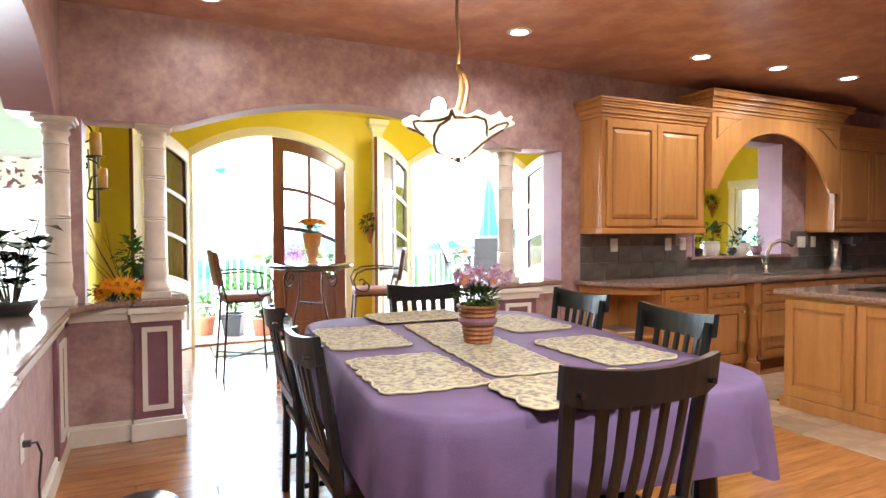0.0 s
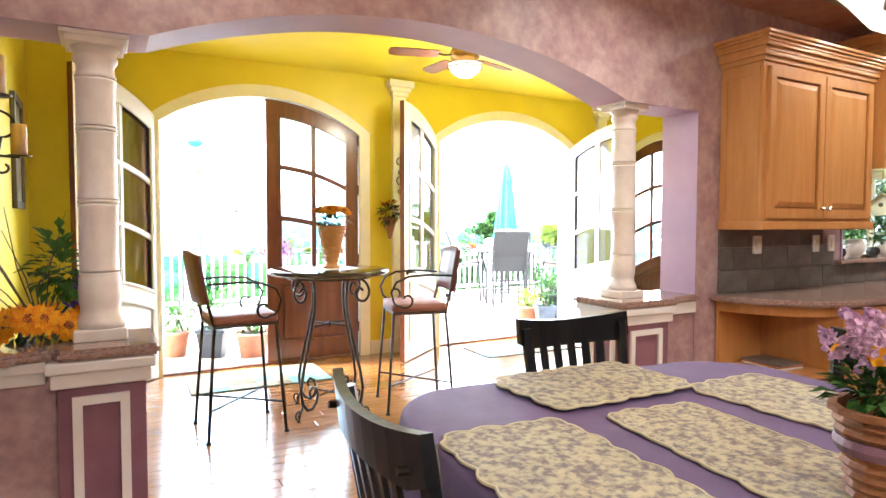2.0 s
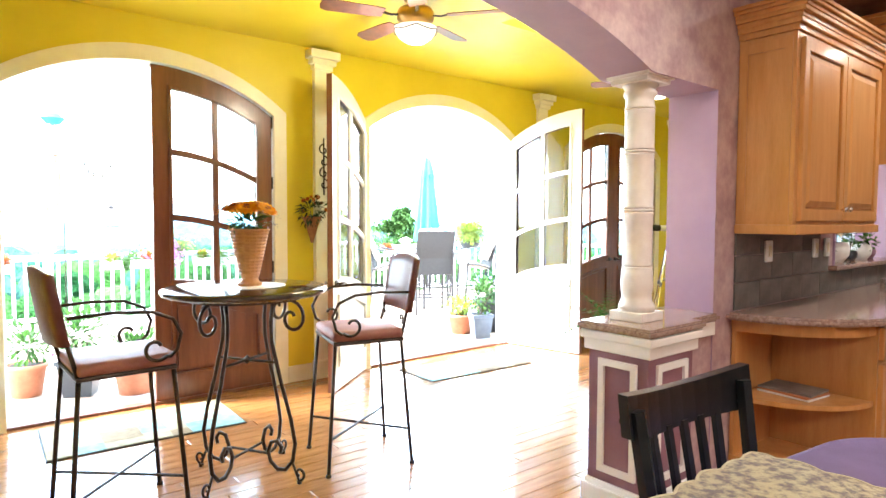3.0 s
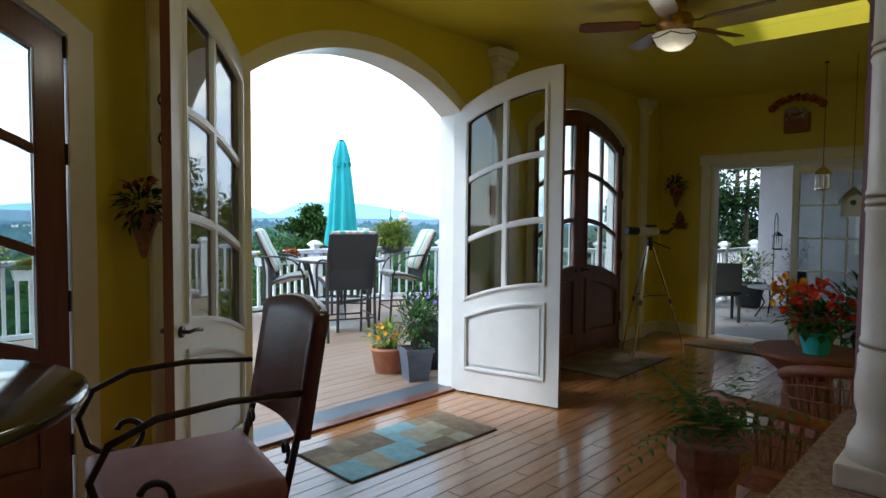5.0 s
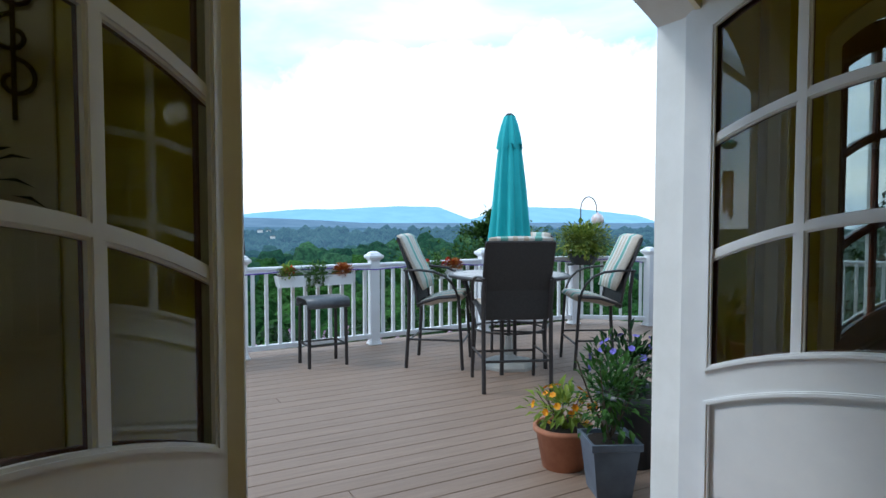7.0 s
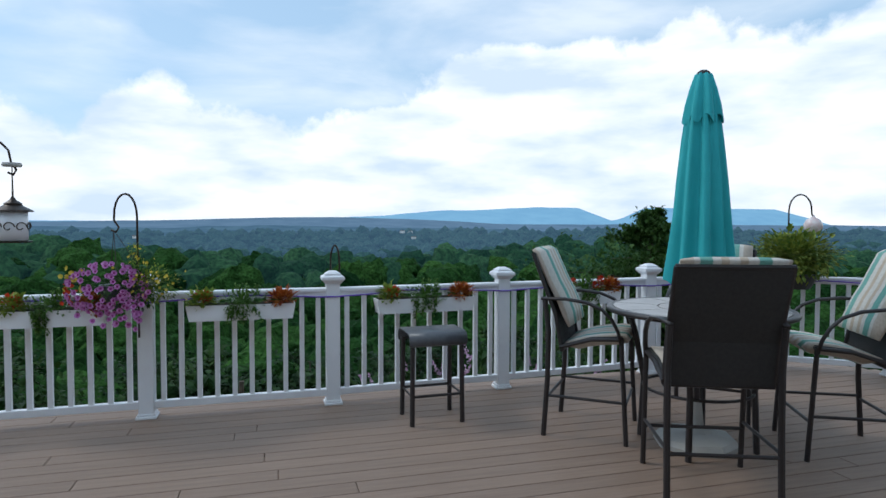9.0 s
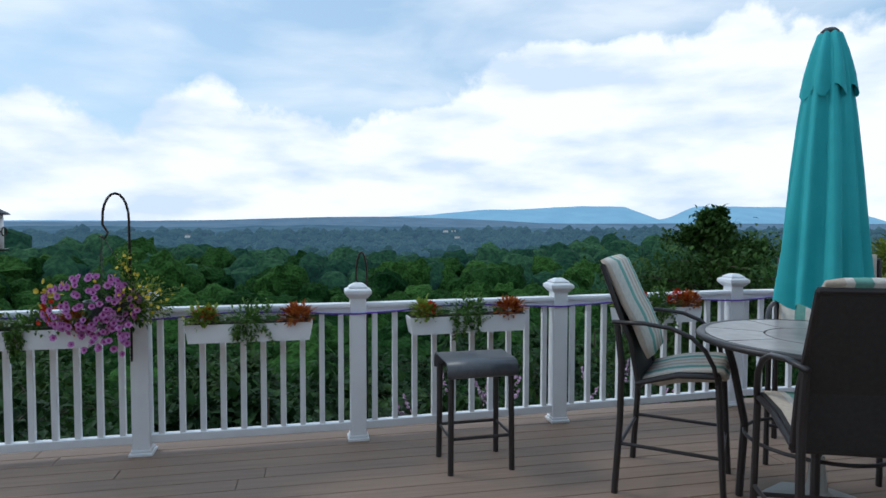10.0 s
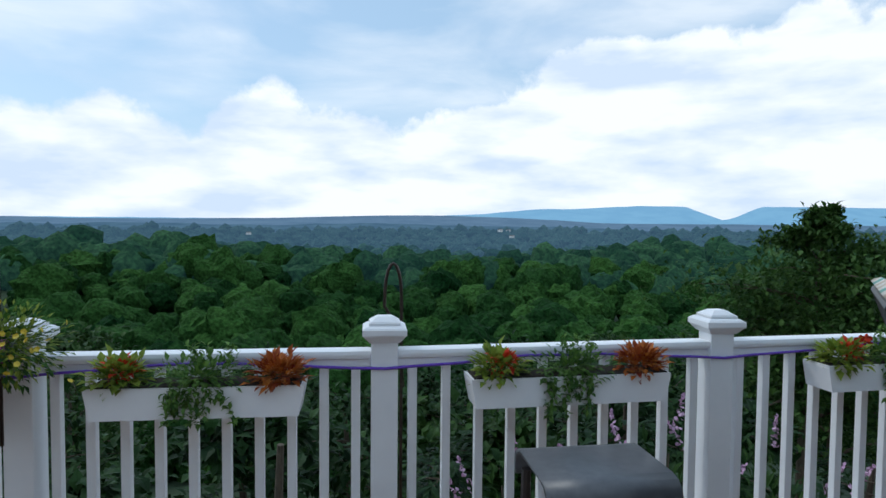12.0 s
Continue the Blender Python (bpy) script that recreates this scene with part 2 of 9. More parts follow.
LEAF_DARK = island_mat("leaf_dark_green", (0.008, 0.025, 0.009), (0.03, 0.07, 0.02), 0.4, 0.1)
LEAF_LIGHT = island_mat("leaf_yellow_green", (0.12, 0.20, 0.03), (0.32, 0.38, 0.06), 0.5, 0.25)
PINK = island_mat("pink_petal", (0.42, 0.11, 0.36), (0.70, 0.34, 0.64), 0.5, 0.2)
LILACPETAL = island_mat("lilac_petal", (0.46, 0.26, 0.42), (0.78, 0.54, 0.70), 0.6, 0.1)
YELLOWPETAL = island_mat("yellow_petal", (0.60, 0.42, 0.03), (0.80, 0.65, 0.12), 0.5, 0.2)
ORANGE = island_mat("orange_petal", (0.72, 0.20, 0.01), (0.90, 0.45, 0.02), 0.5, 0.15)
REDPETAL = island_mat("red_petal", (0.45, 0.02, 0.012), (0.70, 0.08, 0.03), 0.5, 0.15)
COLEUS = island_mat("rust_coleus_leaf", (0.22, 0.03, 0.015), (0.55, 0.20, 0.04), 0.5, 0.15)

# ---------------------------------------------------------------- building helpers
def part(name, bm, material, parent=None, label="", smooth=False):
    """Links a bmesh as one mesh object under a thing or a part."""
    me = bpy.data.meshes.new(name)
    bm.to_mesh(me)
    bm.free()
    for m in material if isinstance(material, (list, tuple)) else [material]:
        me.materials.append(m)
    if smooth:
        me.polygons.foreach_set("use_smooth", [True] * len(me.polygons))
    ob = new(name, me)
    if parent is not None:
        ob.parent = parent
    if label:
        ob["label"] = label
    return ob


def structure(name, bm, material, label, category, smooth=False):
    return tagged(part(name, bm, material, None, "", smooth), label, category, "", "structure")


def thing(name, label, category, m=None, group="", kind=""):
    ob = new(name)
    ob.empty_display_size = 0.05
    if m is not None:
        ob.matrix_world = m
    return tagged(ob, label, category, group, kind)


def box(bm, lo, hi, bevel=0.0, m=None):
    """A box from corner to corner, its edges rounded by bevel."""
    made = bmesh.ops.create_cube(bm, size=1.0)
    vs = made["verts"]
    for v in vs:
        v.co = Vector([lo[i] + (hi[i] - lo[i]) * (v.co[i] + 0.5) for i in range(3)])
    if bevel:
        es = list({e for v in vs for e in v.link_edges})
        r = bmesh.ops.bevel(bm, geom=es, offset=bevel, segments=2, affect="EDGES", profile=0.6)
        vs = list({v for f in r["faces"] for v in f.verts} | {v for v in vs if v.is_valid})
    if m is not None:
        bmesh.ops.transform(bm, matrix=m, verts=[v for v in vs if v.is_valid])
    return bm


def boxes(*specs, bevel=0.0):
    bm = bmesh.new()
    for lo, hi in specs:
        box(bm, lo, hi, bevel)
    return bm


def tube(bm, pts, r, seg=8, closed=False, r_end=None, flat=1.0):
    """A round bar bent through pts; r_end: its radius at the far end."""
    pts = [Vector(p) for p in pts]
    n = len(pts)
    rings, up = [], Vector((0, 0, 1))
    for i, p in enumerate(pts):
        a = pts[(i - 1) % n] if closed or i else p
        b = pts[(i + 1) % n] if closed or i < n - 1 else p
        d = (b - a).normalized()
        if abs(d.dot(up)) > 0.97:
            up = Vector((1, 0, 0)) if abs(d.x) < 0.9 else Vector((0, 1, 0))
        s = d.cross(up).normalized()
        up = s.cross(d).normalized()
        rr = r if r_end is None else r + (r_end - r) * i / max(1, n - 1)
        rings.append([bm.verts.new(p + (s * math.cos(k * math.tau / seg) + up * math.sin(k * math.tau / seg) * flat) * rr) for k in range(seg)])
    for i in range(n if closed else n - 1):
        q0, q1 = rings[i], rings[(i + 1) % n]
        for k in range(seg):
            bm.faces.new((q0[k], q0[(k + 1) % seg], q1[(k + 1) % seg], q1[k]))
    if not closed:
        bm.faces.new(rings[0][::-1])
        bm.faces.new(rings[-1])
    return bm


def lathe(bm, profile, seg=24, at=(0, 0, 0), wave=0.0, waves=0):
    """A turned shape: profile of (radius, height) from bottom to top."""
    rings = []
    for r, z in profile:
        ring = []
        for k in range(seg):
            a = k * math.tau / seg
            rr = r * (1 + wave * math.cos(waves * a)) if waves else r
            ring.append(bm.verts.new((at[0] + rr * math.cos(a), at[1] + rr * math.sin(a), at[2] + z)))
        rings.append(ring)
    for q0, q1 in zip(rings, rings[1:]):
        for k in range(seg):
            bm.faces.new((q0[k], q0[(k + 1) % seg], q1[(k + 1) % seg], q1[k]))
    if profile[0][0] > 0.0005:
        bm.faces.new(rings[0][::-1])
    if profile[-1][0] > 0.0005:
        bm.faces.new(rings[-1])
    return bm


def prism(bm, outline, depth, to=lambda u, v, w: (u, w, v)):
    """A flat outline (u, v) given a depth from w0 to w1; to() lays u, v, w into space."""
    w0, w1 = depth
    a = [bm.verts.new(to(u, v, w0)) for u, v in outline]
    b = [bm.verts.new(to(u, v, w1)) for u, v in outline]
    n = len(a)
    bm.faces.new(a)
    bm.faces.new(b[::-1])
    for i in range(n):
        bm.faces.new((a[i], b[i], b[(i + 1) % n], a[(i + 1) % n]))
    bmesh.ops.recalc_face_normals(bm, faces=bm.faces[:])
    return bm


def arc(u0, u1, v_side, v_top, n=18):
    """Points of a segmental arch from (u0, v_side) over v_top to (u1, v_side)."""
    h, w = v_top - v_side, (u1 - u0) / 2
    rad = (w * w + h * h) / (2 * h)
    mid, cv = (u0 + u1) / 2, v_top - rad
    a = math.asin(min(1, w / rad))
    if h > w:
        a = math.pi - a
    return [(mid + rad * math.sin(-a + 2 * a * i / n), cv + rad * math.cos(-a + 2 * a * i / n)) for i in range(n + 1)]


def spiral(c, r0, r1, a0, a1, plane, n=16):
    """Points of a scroll about c, in the plane of two unit vectors; angles in degrees."""
    e, f = Vector(plane[0]), Vector(plane[1])
    out = []
    for i in range(n + 1):
        s = i / n
        a, r = radians(a0 + (a1 - a0) * s), r0 + (r1 - r0) * s
        out.append(Vector(c) + (e * math.cos(a) + f * math.sin(a)) * r)
    return out


def leaf(bm, at, way, size, width=0.45, droop=0.15, fold=0.1):
    """One leaf: four triangles folded along the rib."""
    way = Vector(way).normalized()
    side = way.cross(Vector((0, 0, 1)))
    side = (side if side.length > 0.05 else Vector((1, 0, 0))).normalized()
    up = side.cross(way)
    at = Vector(at)
    a = bm.verts.new(at)
    b = bm.verts.new(at + way * size * 0.5 + side * size * width * 0.5 + up * size * fold)
    c = bm.verts.new(at + way * size * 0.5 - side * size * width * 0.5 + up * size * fold)
    e = bm.verts.new(at + way * size - up * size * droop)
    mid = bm.verts.new(at + way * size * 0.5)
    for f in ((a, mid, b), (a, c, mid), (b, mid, e), (mid, c, e)):
        bm.faces.new(f)


def rand_way(rng, up=0.0):
    while True:
        v = Vector((rng.uniform(-1, 1), rng.uniform(-1, 1), rng.uniform(-1, 1)))
        if 0.1 < v.length < 1:
            v.normalize()
            v.z += up
            return v.normalized()


def foliage(rng, count, centre, radius, size, up=0.2, width=0.45, squash=(1, 1, 1), shell=0.5):
    """Many small leaves in an uneven ball round centre."""
    bm = bmesh.new()
    for _ in range(count):
        d = rand_way(rng)
        r = radius * (shell + (1 - shell) * rng.random()) * rng.uniform(0.75, 1.12)
        at = Vector(centre) + Vector((d.x * squash[0], d.y * squash[1], d.z * squash[2])) * r
        leaf(bm, at, (d + Vector((rng.uniform(-.5, .5), rng.uniform(-.5, .5), up))), size * rng.uniform(0.6, 1.3), width)
    return bm


def blossom(bm, at, way, r, petals=5, cup=0.25):
    """One open flower of separate petals."""
    way = Vector(way).normalized()
    s = way.orthogonal().normalized()
    t = way.cross(s)
    at = Vector(at)
    for k in range(petals):
        a = k * math.tau / petals
        o = s * math.cos(a) + t * math.sin(a)
        q = -s * math.sin(a) + t * math.cos(a)
        w = r * math.sin(math.pi / petals) * 1.1
        p = [bm.verts.new(at), bm.verts.new(at + o * r * 0.6 + q * w + way * r * cup), bm.verts.new(at + o * r + way * r * cup * 1.3), bm.verts.new(at + o * r * 0.6 - q * w + way * r * cup)]
        bm.faces.new(p)

# ---------------------------------------------------------------- the house: walls, floors, ceilings
FRONT, BACK = 4.64, 4.92          # arched wall between dining room and sunroom
NORTH, NORTH_OUT = 7.90, 8.12     # outer wall with the three arched doors
WEST, EAST = -0.70, 8.76          # sunroom ends
CEIL, SUNCEIL = 2.80, 2.87
CAP = 0.915
DOORS = (1.18, 3.97, 6.85)        # centres of the arched doorways
HALF, SPRING, PEAK = 0.93, 2.25, 2.545

# arched wall: dining side plum, sunroom side yellow, lilac reveals
bm = bmesh.new()
low = [(-0.62, 2.08), (-0.06, 2.08)] + arc(-0.02, 2.50, 2.085, 2.325, 28) + [(2.54, 2.08), (3.12, 2.08), (3.12, 0.0), (4.78, 0.0), (4.78, CEIL), (-0.94, CEIL), (-0.94, 2.05), (-0.66, 2.05)]
prism(bm, low, (FRONT, BACK))
prism(bm, [(4.78, 0.0), (6.18, 0.0), (6.18, 1.06), (4.78, 1.06)], (FRONT, BACK))
prism(bm, [(4.78, 2.34), (6.18, 2.34), (6.18, CEIL), (4.78, CEIL)], (FRONT, BACK))
prism(bm, [(6.18, 0.0), (8.96, 0.0), (8.96, CEIL), (6.18, CEIL)], (FRONT, BACK))
prism(bm, [(-0.80, 0.0), (-0.62, 0.0), (-0.62, 2.08), (-0.66, 2.05), (-0.80, 2.05)], (FRONT, BACK))
bmesh.ops.recalc_face_normals(bm, faces=bm.faces[:])
for f in bm.faces:
    n = f.normal
    f.material_index = 0 if n.y < -0.5 else 1 if n.y > 0.5 else 2
wall_arched = structure("wall_arched", bm, [PLUM, YELLOW, LILAC], "plum faux-finished plaster wall with a wide segmental arch", "wall")

bm = boxes(((-0.94, BACK + 0.004, 2.795), (8.96, BACK + 0.10, 3.0)))
structure("wall_header", bm, YELLOW, "yellow painted strip of wall above the arch", "wall")


def half_wall(name, boxes_lo_hi, label):
    b = bmesh.new()
    for lo, hi in boxes_lo_hi:
        box(b, lo, hi)
    return structure(name, b, PLUM, label, "half wall")


half_wall("half_wall_west", [((-0.975, -2.6, 0), (-0.735, FRONT - 0.004, 0.87)), ((-0.73, 4.62, 0), (-0.08, 4.88, 0.87))], "plum plastered half wall turning a corner under a granite cap")
half_wall("half_wall_east", [((2.80, 4.645, 0), (3.116, 4.90, 0.87))], "short plum plastered half wall beside the arch")

# pilasters of the half walls
def pilaster_panel(parent, face, u0, u1, v0, v1, w):
    """A raised white picture-frame moulding; face lays u, v, w into space."""
    b = bmesh.new()
    t = 0.032
    for a0, b0, a1, b1 in ((u0, v0, u1, v0 + t), (u0, v1 - t, u1, v1), (u0, v0 + t, u0 + t, v1 - t), (u1 - t, v0 + t, u1, v1 - t)):
        prism(b, [(a0, b0), (a1, b0), (a1, b1), (a0, b1)], (w, w - 0.014), face)
    return part("panel_moulding", b, WHITE, parent, "white raised moulding frame")


def south(u, v, w):
    return (u, w, v)


def eastward(u, v, w):
    return (-w, u, v)


def westward(u, v, w):
    return (w, u, v)


def pilaster(x0, x1, y0, y1, panels):
    b = boxes(((x0, y0, 0.10), (x1, y1, 0.80)))
    p = structure("pilaster", b, PLUM_DARK, "dark plum pilaster with a white moulding frame on the half wall", "pilaster")
    part("base_moulding", boxes(((x0 - 0.025, y0 - 0.025, 0), (x1 + 0.025, y1 + 0.025, 0.115)), ((x0 - 0.012, y0 - 0.012, 0.112), (x1 + 0.012, y1 + 0.012, 0.14)), bevel=0.006), WHITE, p, "white base moulding")
    part("cap_moulding", boxes(((x0 - 0.02, y0 - 0.02, 0.775), (x1 + 0.02, y1 + 0.02, 0.835)), ((x0 - 0.035, y0 - 0.035, 0.83), (x1 + 0.035, y1 + 0.035, 0.872)), bevel=0.008), WHITE, p, "white cap moulding")
    for face, u0, u1, w in panels:
        pilaster_panel(p, face, u0, u1, 0.19, 0.74, w)
    return p


pilaster(-0.345, -0.06, 4.575, 4.90, [(south, -0.30, -0.115, 4.575)])
pilaster(2.42, 2.80, 4.575, 4.90, [(south, 2.48, 2.74, 4.575), (westward, 4.63, 4.84, 2.42)])
b = boxes(((-0.733, 4.05, 0.10), (-0.71, 4.42, 0.80)))
p = structure("pilaster", b, PLUM_DARK, "dark plum pilaster strip near the corner of the half wall", "pilaster")
pilaster_panel(p, eastward, 4.12, 4.36, 0.19, 0.74, 0.71)
b = boxes(((-0.733, 2.00, 0.10), (-0.695, 2.42, 0.80)))
p = structure("pilaster", b, PLUM_DARK, "dark plum pilaster strip under the second column", "pilaster")
pilaster_panel(p, eastward, 2.07, 2.35, 0.19, 0.74, 0.695)

# granite caps
def cap(name, outline, label):
    b = bmesh.new()
    prism(b, outline, (0.875, CAP), lambda u, v, w: (u, v, w))
    bmesh.ops.bevel(b, geom=[e for e in b.edges if abs(e.verts[0].co.z - e.verts[1].co.z) < 1e-5], offset=0.012, segments=2, affect="EDGES")
    return structure(name, b, GRANITE, label, "wall cap")


cap("granite_cap_west", [(-1.045, -2.6), (-0.665, -2.6), (-0.665, 1.95), (-0.625, 2.0), (-0.625, 2.42), (-0.665, 2.48), (-0.665, 4.34), (-0.60, 4.48), (-0.46, 4.56), (-0.36, 4.58), (-0.34, 4.535), (-0.01, 4.535), (-0.01, 4.94), (-0.60, 4.94), (-0.60, 4.635), (-1.045, 4.635)], "polished brown-pink granite cap on the half wall")
cap("granite_cap_east", [(2.37, 4.535), (2.85, 4.535), (2.86, 4.60), (3.114, 4.60), (3.114, 4.94), (2.37, 4.94)], "polished brown-pink granite cap beside the arch")
structure("cap_moulding_west", boxes(((-0.734, -2.6, 0.79), (-0.71, 4.40, 0.84)), ((-0.734, -2.6, 0.835), (-0.69, 4.42, 0.874)), ((-0.715, 4.60, 0.79), (-0.38, 4.619, 0.84)), ((-0.715, 4.585, 0.835), (-0.38, 4.619, 0.874)), bevel=0.006), WHITE, "white stepped moulding under the granite cap", "moulding")
structure("cap_moulding_east", boxes(((2.84, 4.62, 0.80), (3.11, 4.644, 0.874)), bevel=0.006), WHITE, "white moulding under the granite cap", "moulding")
structure("baseboard_west", boxes(((-0.734, -2.6, 0), (-0.71, 4.615, 0.11)), ((-0.734, -2.6, 0.105), (-0.72, 4.615, 0.135)), ((-0.725, 4.595, 0), (-0.37, 4.619, 0.11)), ((-0.725, 4.605, 0.105), (-0.37, 4.619, 0.135)), bevel=0.004), WHITE, "white stepped baseboard along the half wall", "baseboard")


def column(x, y, top):
    """A turned column with a square plinth, beads and a moulded capital."""
    t = tagged(new("turned_column"), "ivory painted turned wooden column on the granite cap", "column", "turned columns", "structure")
    t.location = (x, y, CAP)
    h = top - CAP
    b = bmesh.new()
    box(b, (-0.092, -0.092, 0), (0.092, 0.092, 0.045), 0.006)
    part("plinth", b, COLUMN, t)
    b = bmesh.new()
    prof = [(0.088, 0.045), (0.084, 0.075), (0.072, 0.10), (0.070, 0.125), (0.076, 0.15), (0.077, 0.19), (0.074, 0.21), (0.074, 0.24)]
    for z in (0.255, 0.27, 0.52, 0.535, 0.55, 0.80, 0.815, 0.83, h - 0.17, h - 0.155):
        prof += [(0.0695, z - 0.008), (0.0725, z), (0.0695, z + 0.008)]
    prof += [(0.066, h - 0.135), (0.066, h - 0.11), (0.078, h - 0.095), (0.078, h - 0.08), (0.070, h - 0.07), (0.088, h - 0.04)]
    lathe(b, prof, 32)
    part("shaft", b, COLUMN, t, smooth=True)
    b = bmesh.new()
    box(b, (-0.10, -0.10, h - 0.045), (0.10, 0.10, h - 0.02), 0.004)
    box(b, (-0.115, -0.115, h - 0.022), (0.115, 0.115, h), 0.004)
    part("capital", b, COLUMN, t)
    return t


column(-0.205, 4.775, 2.085)
column(2.605, 4.765, 2.095)
column(-0.748, 4.54, 2.055)
column(-0.845, 2.20, 2.055)

# west side of the dining room: arches above the half wall
bm = bmesh.new()
low = [(-2.6, CEIL), (-2.6, 2.05), (-0.1, 2.05), (2.08, 2.05)] + arc(2.32, 4.36, 2.055, 2.36, 24) + [(FRONT - 0.002, 2.055), (FRONT - 0.002, CEIL)]
prism(bm, low, (-0.975, -0.735), lambda u, v, w: (w, u, v))
bmesh.ops.recalc_face_normals(bm, faces=bm.faces[:])
for f in bm.faces:
    f.material_index = 0 if abs(f.normal.x) > 0.5 else 1
structure("wall_west_arcade", bm, [PLUM, LILAC], "plum plastered wall carried on arches and columns", "wall")

# outer shells
def plain(name, lo, hi, material, label, category="wall"):
    return structure(name, boxes((lo, hi)), material, label, category)


plain("wall_kitchen_east", (8.80, -3.0, 0), (8.96, 4.636, CEIL), PLUM, "plum plastered kitchen end wall")
plain("wall_south", (-0.90, -3.15, 0), (8.96, -3.0, CEIL), PLUM, "plum plastered wall behind the dining room")
plain("wall_front_room_north", (-4.9, 6.40, 0), (-0.81, 6.55, 2.8), SAGE, "pale green wall of the front room")
plain("wall_front_room_west", (-5.05, -3.0, 0), (-4.9, 6.55, 2.8), SAGE, "pale green side wall of the front room")
plain("wall_front_room_south", (-5.05, -3.15, 0), (-0.91, -3.0, 2.8), SAGE, "pale green back wall of the front room")
plain("wall_front_room_east", (-0.834, 4.925, 0), (-0.805, 6.40, 2.8), SAGE, "pale green wall behind the sunroom")
plain("wall_sunroom_west", (-0.80, 4.925, 0), (WEST, NORTH_OUT, 3.0), YELLOW, "yellow painted end wall of the sunroom")
plain("ceiling_dining", (-0.94, -3.15, CEIL), (8.96, BACK, CEIL + 0.12), TERRA, "terracotta faux-finished ceiling", "ceiling")
plain("ceiling_front_room", (-5.05, -3.15, 2.8), (-0.945, 6.55, 2.92), WHITE, "white ceiling of the front room", "ceiling")
SKYLIGHTS = ((3.24, 3.81), (6.05, 6.62))     # from x to x, between the fans
SKY0, SKY1 = 5.38, 6.38
xs_ = [-0.91] + [x for pair in SKYLIGHTS for x in pair] + [8.96]
strips = [((xs_[k], SKY0, SUNCEIL), (xs_[k + 1], SKY1, SUNCEIL + 0.12)) for k in (0, 2, 4)]
structure("ceiling_sunroom", boxes(((-0.91, BACK + 0.10, SUNCEIL), (8.96, SKY0, SUNCEIL + 0.12)), ((-0.91, SKY1, SUNCEIL), (8.96, NORTH_OUT, SUNCEIL + 0.12)), *strips), YELLOW, "yellow painted sunroom ceiling with skylight openings", "ceiling")
for k, (x0, x1) in enumerate(SKYLIGHTS):
    t = tagged(new("window_skylight_%d" % (k + 1)), "roof skylight in a short yellow-painted shaft", "skylight", "skylights", "structure")
    z0, z1 = SUNCEIL + 0.121, SUNCEIL + 0.42
    part("shaft", boxes(((x0 - 0.05, SKY0 - 0.05, z0), (x0, SKY1 + 0.05, z1)), ((x1, SKY0 - 0.05, z0), (x1 + 0.05, SKY1 + 0.05, z1)), ((x0, SKY0 - 0.05, z0), (x1, SKY0, z1)), ((x0, SKY1, z0), (x1, SKY1 + 0.05, z1))), YELLOW, t)
    part("frame", boxes(((x0 - 0.06, SKY0 - 0.06, z1), (x0 + 0.04, SKY1 + 0.06, z1 + 0.05)), ((x1 - 0.04, SKY0 - 0.06, z1), (x1 + 0.06, SKY1 + 0.06, z1 + 0.05)), ((x0 + 0.04, SKY0 - 0.06, z1), (x1 - 0.04, SKY0 + 0.04, z1 + 0.05)), ((x0 + 0.04, SKY1 - 0.04, z1), (x1 - 0.04, SKY1 + 0.06, z1 + 0.05))), WHITE, t, "white frame")
    part("pane", boxes(((x0 + 0.041, SKY0 + 0.041, z1 + 0.02), (x1 - 0.041, SKY1 - 0.041, z1 + 0.026))), GLASS, t, "clear glass pane").visible_shadow = False

# outer wall with three arched doorways
bm = bmesh.new()
edges = [WEST - 0.2] + [(DOORS[0] + DOORS[1]) / 2, (DOORS[1] + DOORS[2]) / 2, EAST + 0.2]
for i, c in enumerate(DOORS):
    a, b_ = edges[i], edges[i + 1]
    out = [(a, 0), (c - HALF, 0), (c - HALF, SPRING)] + arc(c - HALF, c + HALF, SPRING, PEAK, 24) + [(c + HALF, 0), (b_, 0), (b_, 3.0), (a, 3.0)]
    prism(bm, out, (NORTH, NORTH_OUT))
bmesh.ops.recalc_face_normals(bm, faces=bm.faces[:])
for f in bm.faces:
    f.material_index = 0 if f.normal.y < -0.5 else 1 if f.normal.y > 0.5 else 2
structure("wall_north", bm, [YELLOW, WALLOUT, WHITE], "yellow painted outer wall with three arched doorways", "wall")

# east end wall with the sliding door opening
SL0, SL1, SLH = 5.55, 7.28, 2.08
plain("wall_sunroom_east", (EAST, SL1, 0), (EAST + 0.2, NORTH_OUT, 3.0), YELLOW, "yellow painted end wall beside the sliding door")
plain("wall_sunroom_east_south", (EAST, BACK, 0), (EAST + 0.2, SL0, 3.0), YELLOW, "yellow painted end wall near the kitchen")
plain("wall_sunroom_east_header", (EAST, SL0, SLH), (EAST + 0.2, SL1, 3.0), YELLOW, "yellow painted wall over the sliding door")

